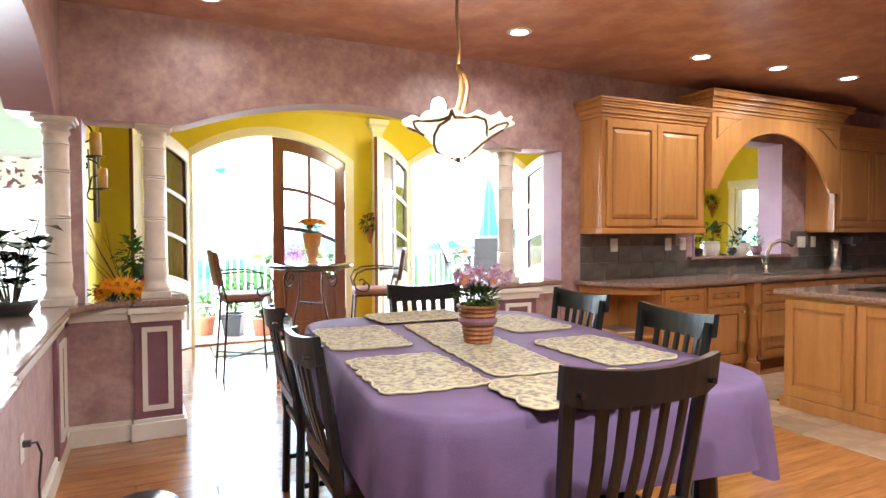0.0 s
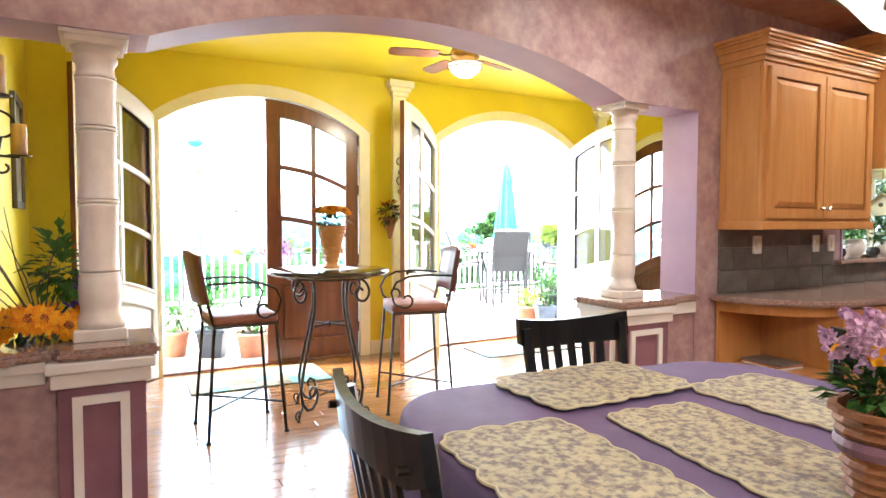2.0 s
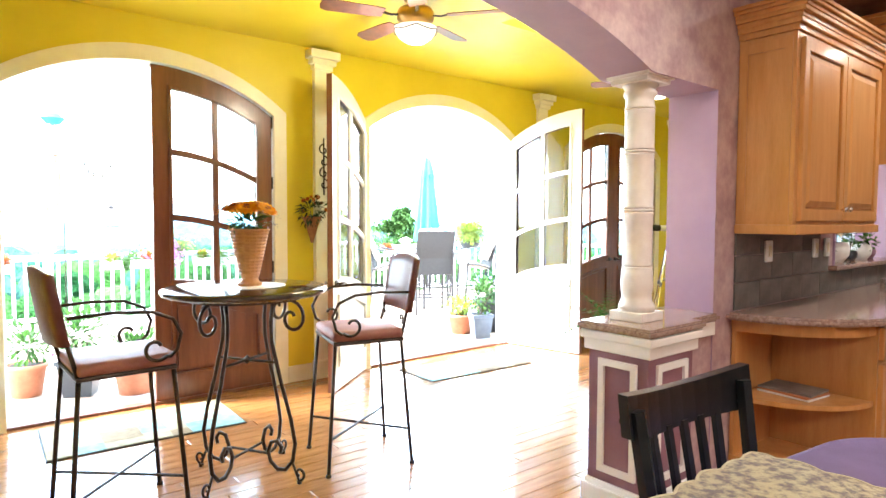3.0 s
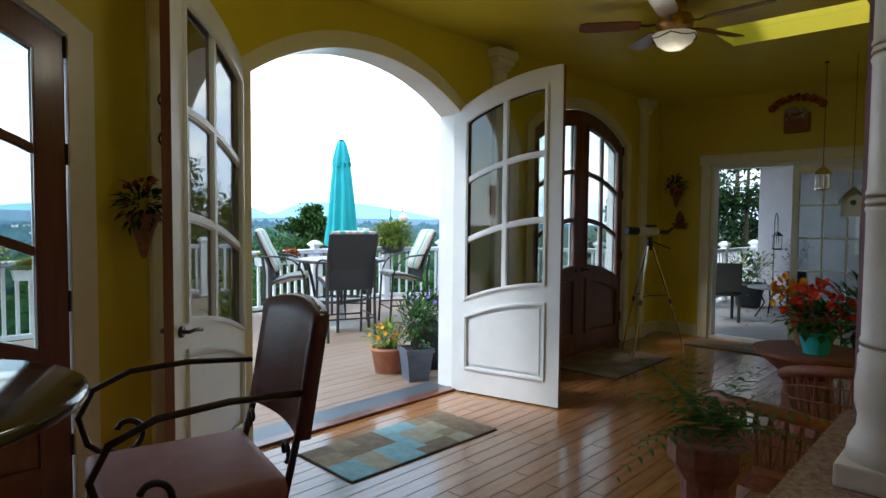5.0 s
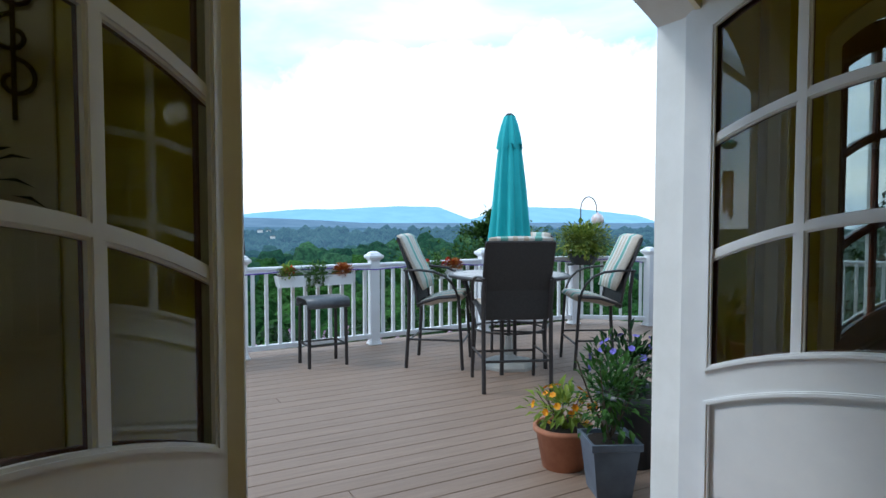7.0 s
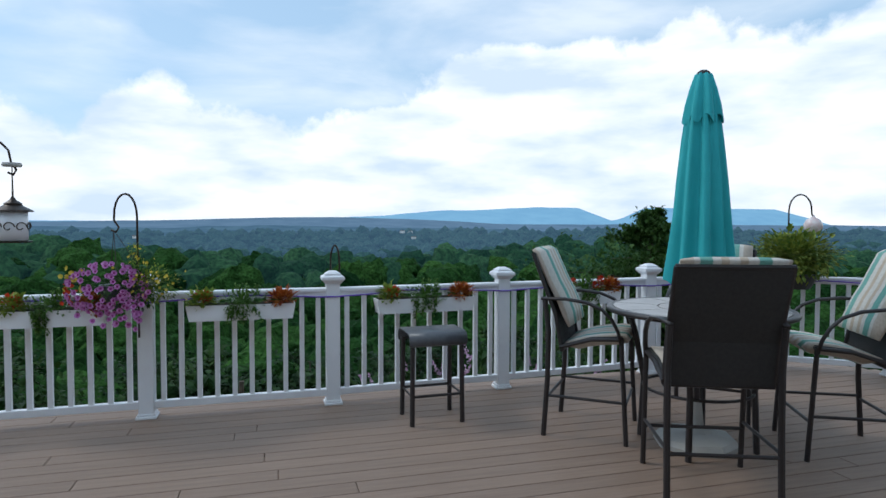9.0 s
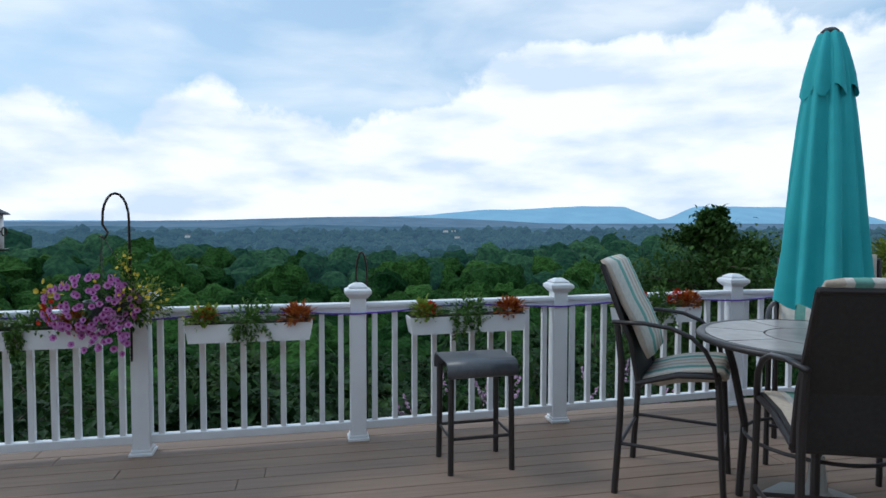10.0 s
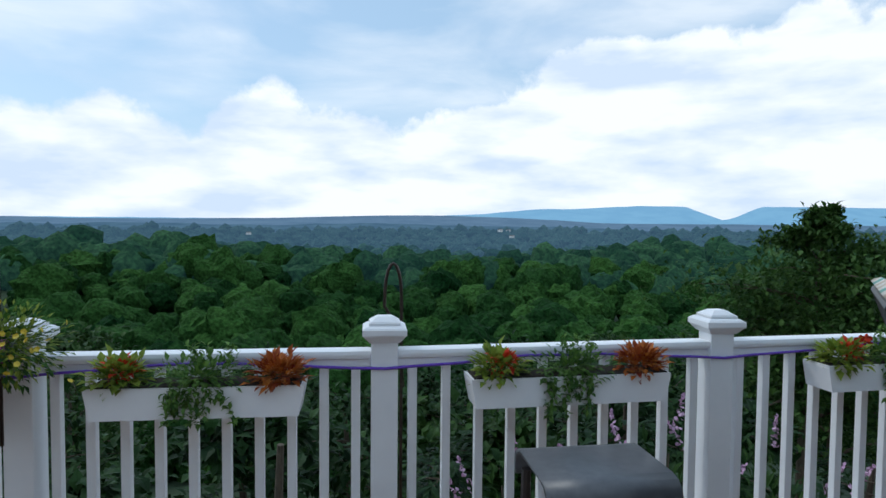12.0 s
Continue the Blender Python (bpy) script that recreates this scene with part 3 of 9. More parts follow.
# casings, pilasters and skirting in the sunroom
for c in DOORS:
    b = bmesh.new()
    o = [(c - HALF - 0.105, 0)] + arc(c - HALF - 0.105, c + HALF + 0.105, SPRING + 0.03, PEAK + 0.11, 26) + [(c + HALF + 0.105, 0)]
    q = [(c + HALF - 0.002, 0)] + arc(c - HALF + 0.002, c + HALF - 0.002, SPRING, PEAK, 26)[::-1] + [(c - HALF + 0.002, 0)]
    ring0 = [b.verts.new((u, NORTH - 0.022, v)) for u, v in o]
    ring1 = [b.verts.new((u, NORTH - 0.022, v)) for u, v in q[::-1]]
    ring2 = [b.verts.new((u, NORTH + 0.002, v)) for u, v in o]
    ring3 = [b.verts.new((u, NORTH + 0.002, v)) for u, v in q[::-1]]
    for k in range(len(o) - 1):
        b.faces.new((ring0[k], ring0[k + 1], ring1[k + 1], ring1[k]))
        b.faces.new((ring2[k], ring2[k + 1], ring0[k + 1], ring0[k]))
        b.faces.new((ring1[k], ring1[k + 1], ring3[k + 1], ring3[k]))
    bmesh.ops.recalc_face_normals(b, faces=b.faces[:])
    structure("door_casing", b, CREAM, "cream arched door casing", "trim")
    structure("door_sill", boxes(((c - HALF, NORTH + 0.01, 0.0), (c + HALF, NORTH + 0.10, 0.022)), bevel=0.006), CHERRY, "dark wooden door sill", "sill")
    structure("door_threshold", boxes(((c - HALF, NORTH + 0.102, -0.05), (c + HALF, NORTH_OUT + 0.11, 0.016)), bevel=0.006), mat("grey_threshold", (0.10, 0.11, 0.125), 0.4, 0.4), "grey metal door threshold", "sill")

for x in (2.54, 5.38, 8.20):
    t = tagged(new("wall_pilaster"), "cream pilaster with a moulded capital between the arched doors", "pilaster", "sunroom pilasters", "structure")
    t.location = (x, NORTH, 0)
    b = bmesh.new()
    box(b, (-0.075, -0.05, 0), (0.075, 0.0, 2.70), 0.008)
    part("shaft", b, CREAM, t)
    b = bmesh.new()
    box(b, (-0.09, -0.075, 2.68), (0.09, 0, 2.73), 0.006)
    box(b, (-0.115, -0.095, 2.725), (0.115, 0, 2.77), 0.01)
    box(b, (-0.14, -0.12, 2.77), (0.14, 0, 2.84), 0.008)
    part("capital", b, CREAM, t)
    b = bmesh.new()
    box(b, (-0.09, -0.066, 0), (0.09, 0, 0.16), 0.006)
    part("base", b, CREAM, t)

b = boxes(*[((x0, NORTH - 0.018, 0), (x1, NORTH, 0.14)) for x0, x1 in ((WEST, 0.14), (2.22, 2.445), (2.635, 2.93), (5.01, 5.285), (5.475, 5.81), (7.89, 8.10), (8.30, EAST))], ((WEST, 4.93, 0), (WEST + 0.018, NORTH, 0.14)), ((EAST - 0.018, SL1 + 0.12, 0), (EAST, NORTH, 0.14)), ((EAST - 0.018, BACK, 0), (EAST, SL0 - 0.12, 0.14)), ((3.2, BACK, 0), (EAST, BACK + 0.018, 0.14)), bevel=0.004)
structure("baseboard_sunroom", b, CREAM, "cream baseboard round the sunroom", "baseboard")

# floors
plain("floor_bed", (-5.05, -3.15, -0.30), (8.96, NORTH_OUT, -0.012), OAK_GAP, "dark bed under the floor planks", "floor")
DECK_Z = -0.03

# ---------------------------------------------------------------- arched double doors
LEAF_W = 0.925


def door_top(u, gap=0.008):
    """Height of a leaf's top at u metres from its hinge: half of the pair's arch."""
    h = PEAK - SPRING
    rad = (HALF * HALF + h * h) / (2 * h)
    return PEAK - rad + math.sqrt(rad * rad - (HALF - u) ** 2) - gap


def strip(b, u0, u1, lo, hi, w, to, n=8):
    us = [u0 + (u1 - u0) * i / n for i in range(n + 1)]
    prism(b, [(u, lo(u)) for u in us] + [(u, hi(u)) for u in us[::-1]], w, to)


def door_leaf(name, hinge, side, angle, label, handle=True):
    """One leaf: cherry on the room side, white outside; side +1 opens from a left hinge, -1 from a right one."""
    t = tagged(new(name), label, "door", "", "structure")
    t.matrix_world = pose(hinge[0], hinge[1], 0, 0, 0, angle)

    def to(u, v, w):
        return (side * u, w, v)

    def rise(u):
        return door_top(u) - door_top(0)

    g0, g1 = (lambda u: 0.70 + 0.75 * rise(u)), (lambda u: door_top(u) - 0.135)
    p0, p1 = (lambda u: 0.20), (lambda u: 0.57 + 0.75 * rise(u))
    flat = lambda v: (lambda u: v)
    s = 0.115
    for face, w0, w1, m in (("inner_face", -0.0235, -0.0005, CHERRY), ("outer_face", 0.0005, 0.0235, DOORWHITE)):
        b = bmesh.new()
        strip(b, 0.004, s, flat(0.012), door_top, (w0, w1), to)
        strip(b, LEAF_W - s, LEAF_W, flat(0.012), door_top, (w0, w1), to)
        strip(b, s, LEAF_W - s, flat(0.012), p0, (w0, w1), to, 1)
        strip(b, s, LEAF_W - s, p1, g0, (w0, w1), to)
        strip(b, s, LEAF_W - s, g1, door_top, (w0, w1), to)
        part(face, b, m, t)
        out = w0 if m is CHERRY else w1
        sg = -1 if m is CHERRY else 1
        b = bmesh.new()
        mid = LEAF_W / 2
        for hw, dep in ((0.024, 0.62), (0.015, 0.92)):
            strip(b, mid - hw, mid + hw, g0, g1, (w0 * dep, w1 * dep), to, 2)
            for k in (1, 2):
                f = lambda u, k=k: g0(u) + (g1(u) - g0(u)) * k / 3
                strip(b, s, LEAF_W - s, lambda u: f(u) - hw, lambda u: f(u) + hw, (w0 * dep * 0.98, w1 * dep * 0.98), to, 10)
        # beading round the lights and the panel
        for lo, hi in ((g0, g1), (p0, p1)):
            for grow, thick, proud in ((0.006, 0.022, 0.008), (0.0, 0.013, 0.014)):
                strip(b, s - grow, s + thick, lo, hi, (out - sg * 0.006, out + sg * proud), to, 2)
                strip(b, LEAF_W - s - thick, LEAF_W - s + grow, lo, hi, (out - sg * 0.006, out + sg * proud), to, 2)
                strip(b, s, LEAF_W - s, lambda u: lo(u) - grow, lambda u: lo(u) + thick, (out - sg * 0.006, out + sg * (proud - 0.0005)), to)
                strip(b, s, LEAF_W - s, lambda u: hi(u) - thick, lambda u: hi(u) + grow, (out - sg * 0.006, out + sg * (proud - 0.0005)), to)
        part("muntins", b, m, t)
        b = bmesh.new()
        strip(b, s, LEAF_W - s, p0, p1, (w0 * 0.35, w1 * 0.35), to)
        strip(b, s + 0.045, LEAF_W - s - 0.045, lambda u: p0(u) + 0.045, lambda u: p1(u) - 0.045, (w0 * 0.35, out * 0.9), to)
        part("raised_panel", b, m, t)
    for k in range(3):
        for c in range(2):
            b = bmesh.new()
            u0, u1 = (s, LEAF_W / 2) if c == 0 else (LEAF_W / 2, LEAF_W - s)
            strip(b, u0 + 0.001, u1 - 0.001, lambda u: g0(u) + (g1(u) - g0(u)) * k / 3 + 0.001, lambda u: g0(u) + (g1(u) - g0(u)) * (k + 1) / 3 - 0.001, (-0.002, 0.002), to, 4)
            part("pane", b, GLASS, t, "clear glass pane").visible_shadow = False
    b = bmesh.new()
    strip(b, LEAF_W, LEAF_W + 0.003, flat(0.012), lambda u: door_top(LEAF_W), (-0.0225, 0.0225), to, 1)
    part("edge", b, CHERRY, t, "dark cherry leaf edge")
    for sg in (-1, 1) if handle else ():
        b = bmesh.new()
        c = Vector(to(LEAF_W - 0.06, 0.885, sg * 0.03))
        tube(b, [c + Vector((0, -sg * 0.008, 0)), c + Vector((0, sg * 0.004, 0))], 0.027, 14)
        tube(b, [c, c + Vector((0, sg * 0.035, 0)), c + Vector((-side * 0.02, sg * 0.042, 0.004)), c + Vector((-side * 0.07, sg * 0.04, 0.0)), c + Vector((-side * 0.12, sg * 0.038, -0.01))], 0.009, 8)
        part("lever_handle", b, IRON, t, "dark bronze lever handle", True)
    b = bmesh.new()
    for z in (0.25, 0.95, 1.65, 2.15):
        tube(b, [to(0.0, z, -0.026), to(0.0, z + 0.10, -0.026)], 0.009, 8)
    part("hinges", b, IRON, t, "dark hinges")
    return t


HY = NORTH + 0.05
door_leaf("door_1_left_leaf", (DOORS[0] - HALF + 0.004, HY), 1, -133, "white-faced arched glazed door leaf standing open")
door_leaf("door_1_right_leaf", (DOORS[0] + HALF - 0.004, HY), -1, 0, "closed dark cherry arched glazed door leaf", False)
door_leaf("door_2_left_leaf", (DOORS[1] - HALF + 0.004, HY), 1, -140, "white-faced arched glazed door leaf standing wide open")
door_leaf("door_2_right_leaf", (DOORS[1] + HALF - 0.004, HY), -1, 101, "white-faced arched glazed door leaf standing open", False)
door_leaf("door_3_left_leaf", (DOORS[2] - HALF + 0.004, HY), 1, 0, "closed dark cherry arched glazed door leaf")
door_leaf("door_3_right_leaf", (DOORS[2] + HALF - 0.004, HY), -1, 0, "closed dark cherry arched glazed door leaf")

# sliding door in the end wall
t = tagged(new("sliding_door"), "white framed sliding glass door standing half open", "door", "", "structure")
b = boxes(((EAST - 0.02, SL0 - 0.11, 0), (EAST + 0.01, SL0, SLH)), ((EAST - 0.02, SL1, 0), (EAST + 0.01, SL1 + 0.11, SLH)), ((EAST - 0.024, SL0 - 0.13, SLH), (EAST + 0.01, SL1 + 0.13, SLH + 0.12)), bevel=0.006)
part("casing", b, CREAM, t, "cream casing")
b = boxes(((EAST + 0.02, SL0, 0.0), (EAST + 0.16, SL0 + 0.04, SLH)), ((EAST + 0.02, SL1 - 0.04, 0.0), (EAST + 0.16, SL1, SLH)), ((EAST + 0.02, SL0 + 0.04, SLH - 0.05), (EAST + 0.16, SL1 - 0.04, SLH)), ((EAST + 0.02, SL0 + 0.04, 0.0), (EAST + 0.16, SL1 - 0.04, 0.03)))
part("frame", b, WHITE, t)
mid = 6.42
b = boxes(((EAST + 0.06, SL0 + 0.04, 0.03), (EAST + 0.10, SL0 + 0.11, SLH - 0.05)), ((EAST + 0.06, mid - 0.07, 0.03), (EAST + 0.10, mid, SLH - 0.05)), ((EAST + 0.06, SL0 + 0.11, 0.03), (EAST + 0.10, mid - 0.07, 0.15)), ((EAST + 0.06, SL0 + 0.11, SLH - 0.13), (EAST + 0.10, mid - 0.07, SLH - 0.05)), bevel=0.004)
sash = part("sash", b, WHITE, t)
b = bmesh.new()
for k in range(1, 3):
    y = SL0 + 0.11 + (mid - 0.07 - SL0 - 0.11) * k / 3
    box(b, (EAST + 0.07, y - 0.009, 0.15), (EAST + 0.09, y + 0.009, SLH - 0.13))
for k in range(1, 5):
    z = 0.15 + (SLH - 0.28) * k / 5
    box(b, (EAST + 0.071, SL0 + 0.11, z - 0.009), (EAST + 0.089, mid - 0.07, z + 0.009))
part("grille", b, WHITE, sash)
part("pane", boxes(((EAST + 0.078, SL0 + 0.105, 0.145), (EAST + 0.082, mid - 0.065, SLH - 0.125))), GLASS, sash, "clear glass pane").visible_shadow = False

# ---------------------------------------------------------------- kitchen
def raised_door(name, parent, x0, x1, z0, z1, y, knob=None, pull=False):
    """A framed cabinet door with a raised field, glazed dark in its groove, facing south."""
    t = 0.062
    b = bmesh.new()
    o = [(x0, z0), (x1, z0), (x1, z1), (x0, z1)]
    q = [(x0 + t, z0 + t), (x1 - t, z0 + t), (x1 - t, z1 - t), (x0 + t, z1 - t)]
    of, ob_, qf, qb = ([b.verts.new((u, yy, v)) for u, v in ring] for ring, yy in ((o, y - 0.022), (o, y), (q, y - 0.022), (q, y)))
    for k in range(4):
        n = (k + 1) % 4
        b.faces.new((of[k], of[n], qf[n], qf[k]))
        b.faces.new((of[k], ob_[k], ob_[n], of[n]))
        b.faces.new((qf[k], qf[n], qb[n], qb[k]))
    bmesh.ops.recalc_face_normals(b, faces=b.faces[:])
    bmesh.ops.bevel(b, geom=[e for e in b.edges if len(e.link_faces) == 2 and abs(e.verts[0].co.y - (y - 0.022)) < 1e-6 and abs(e.verts[1].co.y - (y - 0.022)) < 1e-6 and e.calc_face_angle() > 0.5], offset=0.003, segments=2, affect="EDGES")
    d = part(name, b, MAPLE, parent)
    part("groove", boxes(((x0 + t, y - 0.008, z0 + t), (x1 - t, y - 0.002, z1 - t))), MAPLE_DARK, d, "dark glazed groove")
    b = bmesh.new()
    g, e = 0.012, 0.045
    a = [(x0 + t + g, z0 + t + g), (x1 - t - g, z0 + t + g), (x1 - t - g, z1 - t - g), (x0 + t + g, z1 - t - g)]
    i = [(x0 + t + e, z0 + t + e), (x1 - t - e, z0 + t + e), (x1 - t - e, z1 - t - e), (x0 + t + e, z1 - t - e)]
    va = [b.verts.new((u, y - 0.010, v)) for u, v in a]
    vi = [b.verts.new((u, y - 0.021, v)) for u, v in i]
    b.faces.new(vi)
    for k in range(4):
        b.faces.new((va[k], va[(k + 1) % 4], vi[(k + 1) % 4], vi[k]))
    bmesh.ops.recalc_face_normals(b, faces=b.faces[:])
    part("raised_field", b, MAPLE, d)
    if knob:
        b = bmesh.new()
        tube(b, [(knob[0], y - 0.02, knob[1]), (knob[0], y - 0.035, knob[1])], 0.005, 8)
        lathe(b, [(0.0, -0.014), (0.010, -0.011), (0.014, 0), (0.010, 0.011), (0.0, 0.014)], 12, (knob[0], y - 0.045, knob[1]))
        part("knob", b, NICKEL, d, "round nickel knob", True)
    return d


def crown(parent, x0, x1, y0, y1, z, h=0.16, out=0.09):
    """Stepped crown moulding round the front and two ends."""
    b = bmesh.new()
    for k, (dz0, dz1, o) in enumerate(((0, 0.035, 0.012), (0.03, 0.06, 0.03), (0.055, 0.085, 0.035), (0.08, 0.105, 0.055), (0.10, 0.125, 0.062), (0.12, h - 0.02, out - 0.012), (h - 0.022, h, out))):
        box(b, (x0 - o, y0 - o, z + dz0), (x1 + o, y1, z + dz1), 0.005)
    part("crown_moulding", b, MAPLE, parent, "stepped crown moulding")


UPY, UPB = 4.345, 4.636


def upper_cabinet(x0, x1, z0, z1, doors, label):
    t = thing("upper_cabinet", label, "cabinet", None, "upper cabinets")
    part("body", boxes(((x0, UPY, z0), (x1, UPB, z1)), bevel=0.003), MAPLE, t)
    w = (x1 - x0 - 0.08) / doors
    for k in range(doors):
        a = x0 + 0.04 + w * k
        kx = a + w - 0.035 if k % 2 == 0 else a + 0.035
        raised_door("door", t, a + 0.004, a + w - 0.004, z0 + 0.05, z1 - 0.03, UPY, (kx, z0 + 0.115))
    part("light_rail", boxes(((x0 - 0.012, UPY - 0.022, z0 - 0.02), (x1 + 0.002, UPB, z0 + 0.03)), bevel=0.006), MAPLE, t)
    crown(t, x0, x1, UPY, UPB, z1)
    # side panel frame
    b = boxes(((x0 - 0.006, UPY + 0.02, z0 + 0.05), (x0 + 0.002, UPY + 0.06, z1 - 0.03)), ((x0 - 0.006, UPB - 0.05, z0 + 0.05), (x0 + 0.002, UPB - 0.01, z1 - 0.03)), ((x0 - 0.006, UPY + 0.06, z0 + 0.05), (x0 + 0.002, UPB - 0.05, z0 + 0.10)), ((x0 - 0.006, UPY + 0.06, z1 - 0.08), (x0 + 0.002, UPB - 0.05, z1 - 0.03)))
    part("side_panel", b, MAPLE, t)
    return t


upper_cabinet(3.33, 4.60, 1.35, 2.36, 2, "honey maple wall cabinet with two raised-panel doors")
upper_cabinet(6.62, 8.05, 1.35, 2.36, 2, "honey maple wall cabinet beside the arched valance")

# arched valance over the sink
t = thing("sink_valance", "honey maple arched valance bridging two wall cabinets", "valance")
VX0, VX1, VY = 4.612, 6.608, 4.27
b = bmesh.new()
o = [(VX0, 1.76), (VX0 + 0.09, 1.76), (VX0 + 0.09, 1.80)] + arc(VX0 + 0.12, VX1 - 0.20, 1.82, 2.35, 24) + [(VX1 - 0.17, 1.80), (VX1 - 0.17, 1.76), (VX1, 1.76), (VX1, 2.50), (VX0, 2.50)]
prism(b, o, (VY, VY + 0.03))
part("arched_board", b, MAPLE, t)
part("cheek", boxes(((VX0, VY + 0.03, 1.76), (VX0 + 0.02, UPB, 2.50))), MAPLE, t)
part("cheek", boxes(((VX1 - 0.02, VY + 0.03, 1.35), (VX1, UPB, 2.50))), MAPLE, t)
part("top_board", boxes(((VX0 + 0.02, VY + 0.03, 2.44), (VX1 - 0.02, UPB, 2.50))), MAPLE, t)
crown(t, VX0, VX1, VY, UPB, 2.50, 0.19, 0.11)
for sgn, cx in ((1, VX0 + 0.06), (-1, VX1 - 0.06)):
    b = bmesh.new()
    prism(b, [(cx, 2.24), (cx + sgn * 0.10, 2.32), (cx + sgn * 0.24, 2.41), (cx + sgn * 0.36, 2.45), (cx, 2.45)], (VY - 0.008, VY + 0.001))
    part("spandrel_panel", b, MAPLE_DARK, t, "spandrel panel outlined in dark glaze")
    b = bmesh.new()
    prism(b, [(cx + sgn * 0.012, 2.262), (cx + sgn * 0.105, 2.333), (cx + sgn * 0.24, 2.415), (cx + sgn * 0.30, 2.438), (cx + sgn * 0.012, 2.438)], (VY - 0.013, VY - 0.007))
    part("spandrel_field", b, MAPLE, t)

# base cabinets and worktop
CTZ, CFY = 0.905, 4.03
def base_cabinet(x0, x1, doors, drawers, label):
    t = thing("base_cabinet", label, "cabinet", None, "base cabinets")
    part("body", boxes(((x0, CFY + 0.05, 0.10), (x1, 4.634, 0.865))), MAPLE, t)
    part("toe_kick", boxes(((x0, CFY + 0.11, 0), (x1, 4.634, 0.10))), MAPLE_DARK, t)
    w = (x1 - x0) / max(1, doors)
    for k in range(doors):
        a = x0 + w * k
        raised_door("door", t, a + 0.02, a + w - 0.02, 0.13, 0.64, CFY + 0.05, (a + w - 0.05, 0.59))
    for k in range(drawers):
        w2 = (x1 - x0) / drawers
        a = x0 + w2 * k
        raised_door("drawer", t, a + 0.02, a + w2 - 0.02, 0.665, 0.84, CFY + 0.05, ((a + a + w2) / 2, 0.755))
    return t


base_cabinet(3.78, 4.30, 1, 1, "honey maple base cabinet with a drawer over a door")
base_cabinet(4.31, 4.83, 1, 1, "honey maple base cabinet with a drawer over a door")
base_cabinet(5.05, 6.05, 2, 2, "honey maple sink cabinet between turned posts")
base_cabinet(6.06, 7.40, 2, 2, "honey maple base cabinet with drawers over doors")
base_cabinet(7.41, 8.78, 2, 2, "honey maple base cabinet with drawers over doors")
for x in (4.94,):
    t = thing("turned_post", "turned honey maple post beside the sink cabinet", "post")
    b = bmesh.new()
    box(b, (x - 0.05, CFY - 0.02, 0.0), (x + 0.05, CFY + 0.08, 0.10), 0.005)
    lathe(b, [(0.045, 0.10), (0.03, 0.14), (0.045, 0.19), (0.05, 0.25), (0.035, 0.36), (0.028, 0.48), (0.045, 0.56), (0.03, 0.60), (0.048, 0.64), (0.048, 0.66)], 20, (x, CFY + 0.03, 0))
    box(b, (x - 0.05, CFY - 0.02, 0.66), (x + 0.05, CFY + 0.08, 0.865), 0.005)
    part("shaft", b, MAPLE, t)
    part("backing", boxes(((x - 0.10, CFY + 0.08, 0), (x + 0.10, 4.634, 0.865))), MAPLE, t)
# open rounded end shelves
t = thing("end_shelf_unit", "open rounded maple shelf unit at the end of the worktop", "shelf", None)
for z0, z1 in ((0.08, 0.11), (0.42, 0.445), (0.80, 0.865)):
    b = bmesh.new()
    prism(b, [(3.775, 4.632), (3.775, 4.09)] + [(3.775 - 0.46 * math.sin(a), 4.632 - 0.54 * math.cos(a)) for a in [i * math.pi / 2 / 10 for i in range(1, 11)]], (z0, z1), lambda u, v, w: (u, v, w))
    part("shelf", b, MAPLE, t)
part("back", boxes(((3.32, 4.61, 0.0), (3.775, 4.632, 0.80))), MAPLE, t)
part("base", boxes(((3.45, 4.30, 0.0), (3.775, 4.60, 0.08))), MAPLE_DARK, t)
rng = random.Random(4)
for k in range(3):
    m = thing("magazine", "stacked magazine on the open end shelf", "magazine", pose(3.60, 4.42, 0.447 + k * 0.012, 0, 0, rng.uniform(-12, 12)), "magazines")
    b = boxes(((-0.11, -0.14, 0), (0.11, 0.14, 0.011)), bevel=0.002)
    part("cover", b, (WHITE, TERRACOTTA, SLATE)[k], m)
b = bmesh.new()
prism(b, [(8.79, 4.634), (8.79, 3.99), (3.85, 3.99)] + [(3.85 - 0.60 * math.sin(a), 4.634 - 0.644 * math.cos(a)) for a in [i * math.pi / 2 / 12 for i in range(1, 13)]], (0.866, CTZ), lambda u, v, w: (u, v, w))
bmesh.ops.bevel(b, geom=[e for e in b.edges if abs(e.verts[0].co.z - e.verts[1].co.z) < 1e-5], offset=0.012, segments=2, affect="EDGES")
wt = tagged(part("worktop", b, GRANITE), "polished brown-pink granite worktop with a rounded end", "worktop")

# slate backsplash, tile by tile
bs = tagged(new("backsplash"), "grey slate tile backsplash above the worktop", "backsplash", "", "structure")
tile_me = {}
for row, (z0, z1) in enumerate(((0.907, 1.056), (1.060, 1.205), (1.209, 1.345))):
    x = 3.335 - 0.15 * (row % 2)
    while x < 8.78:
        x1 = min(x + 0.296, 8.78)
        a = max(x, 3.335)
        if not (a < 6.20 and x1 > 4.76 and row > 0) and x1 - a > 0.02:
            key = (round(x1 - a, 3), row)
            if key not in tile_me:
                bb = boxes(((0, 0, 0), (x1 - a, 0.009, z1 - z0)))
                me = bpy.data.meshes.new("tile")
                bb.to_mesh(me)
                bb.free()
                me.materials.append(SLATE)
                tile_me[key] = me
            o = new("tile", tile_me[key])
            o.parent, o.location = bs, (a, 4.630 - random.uniform(0, 0.002), z0)
        x += 0.30
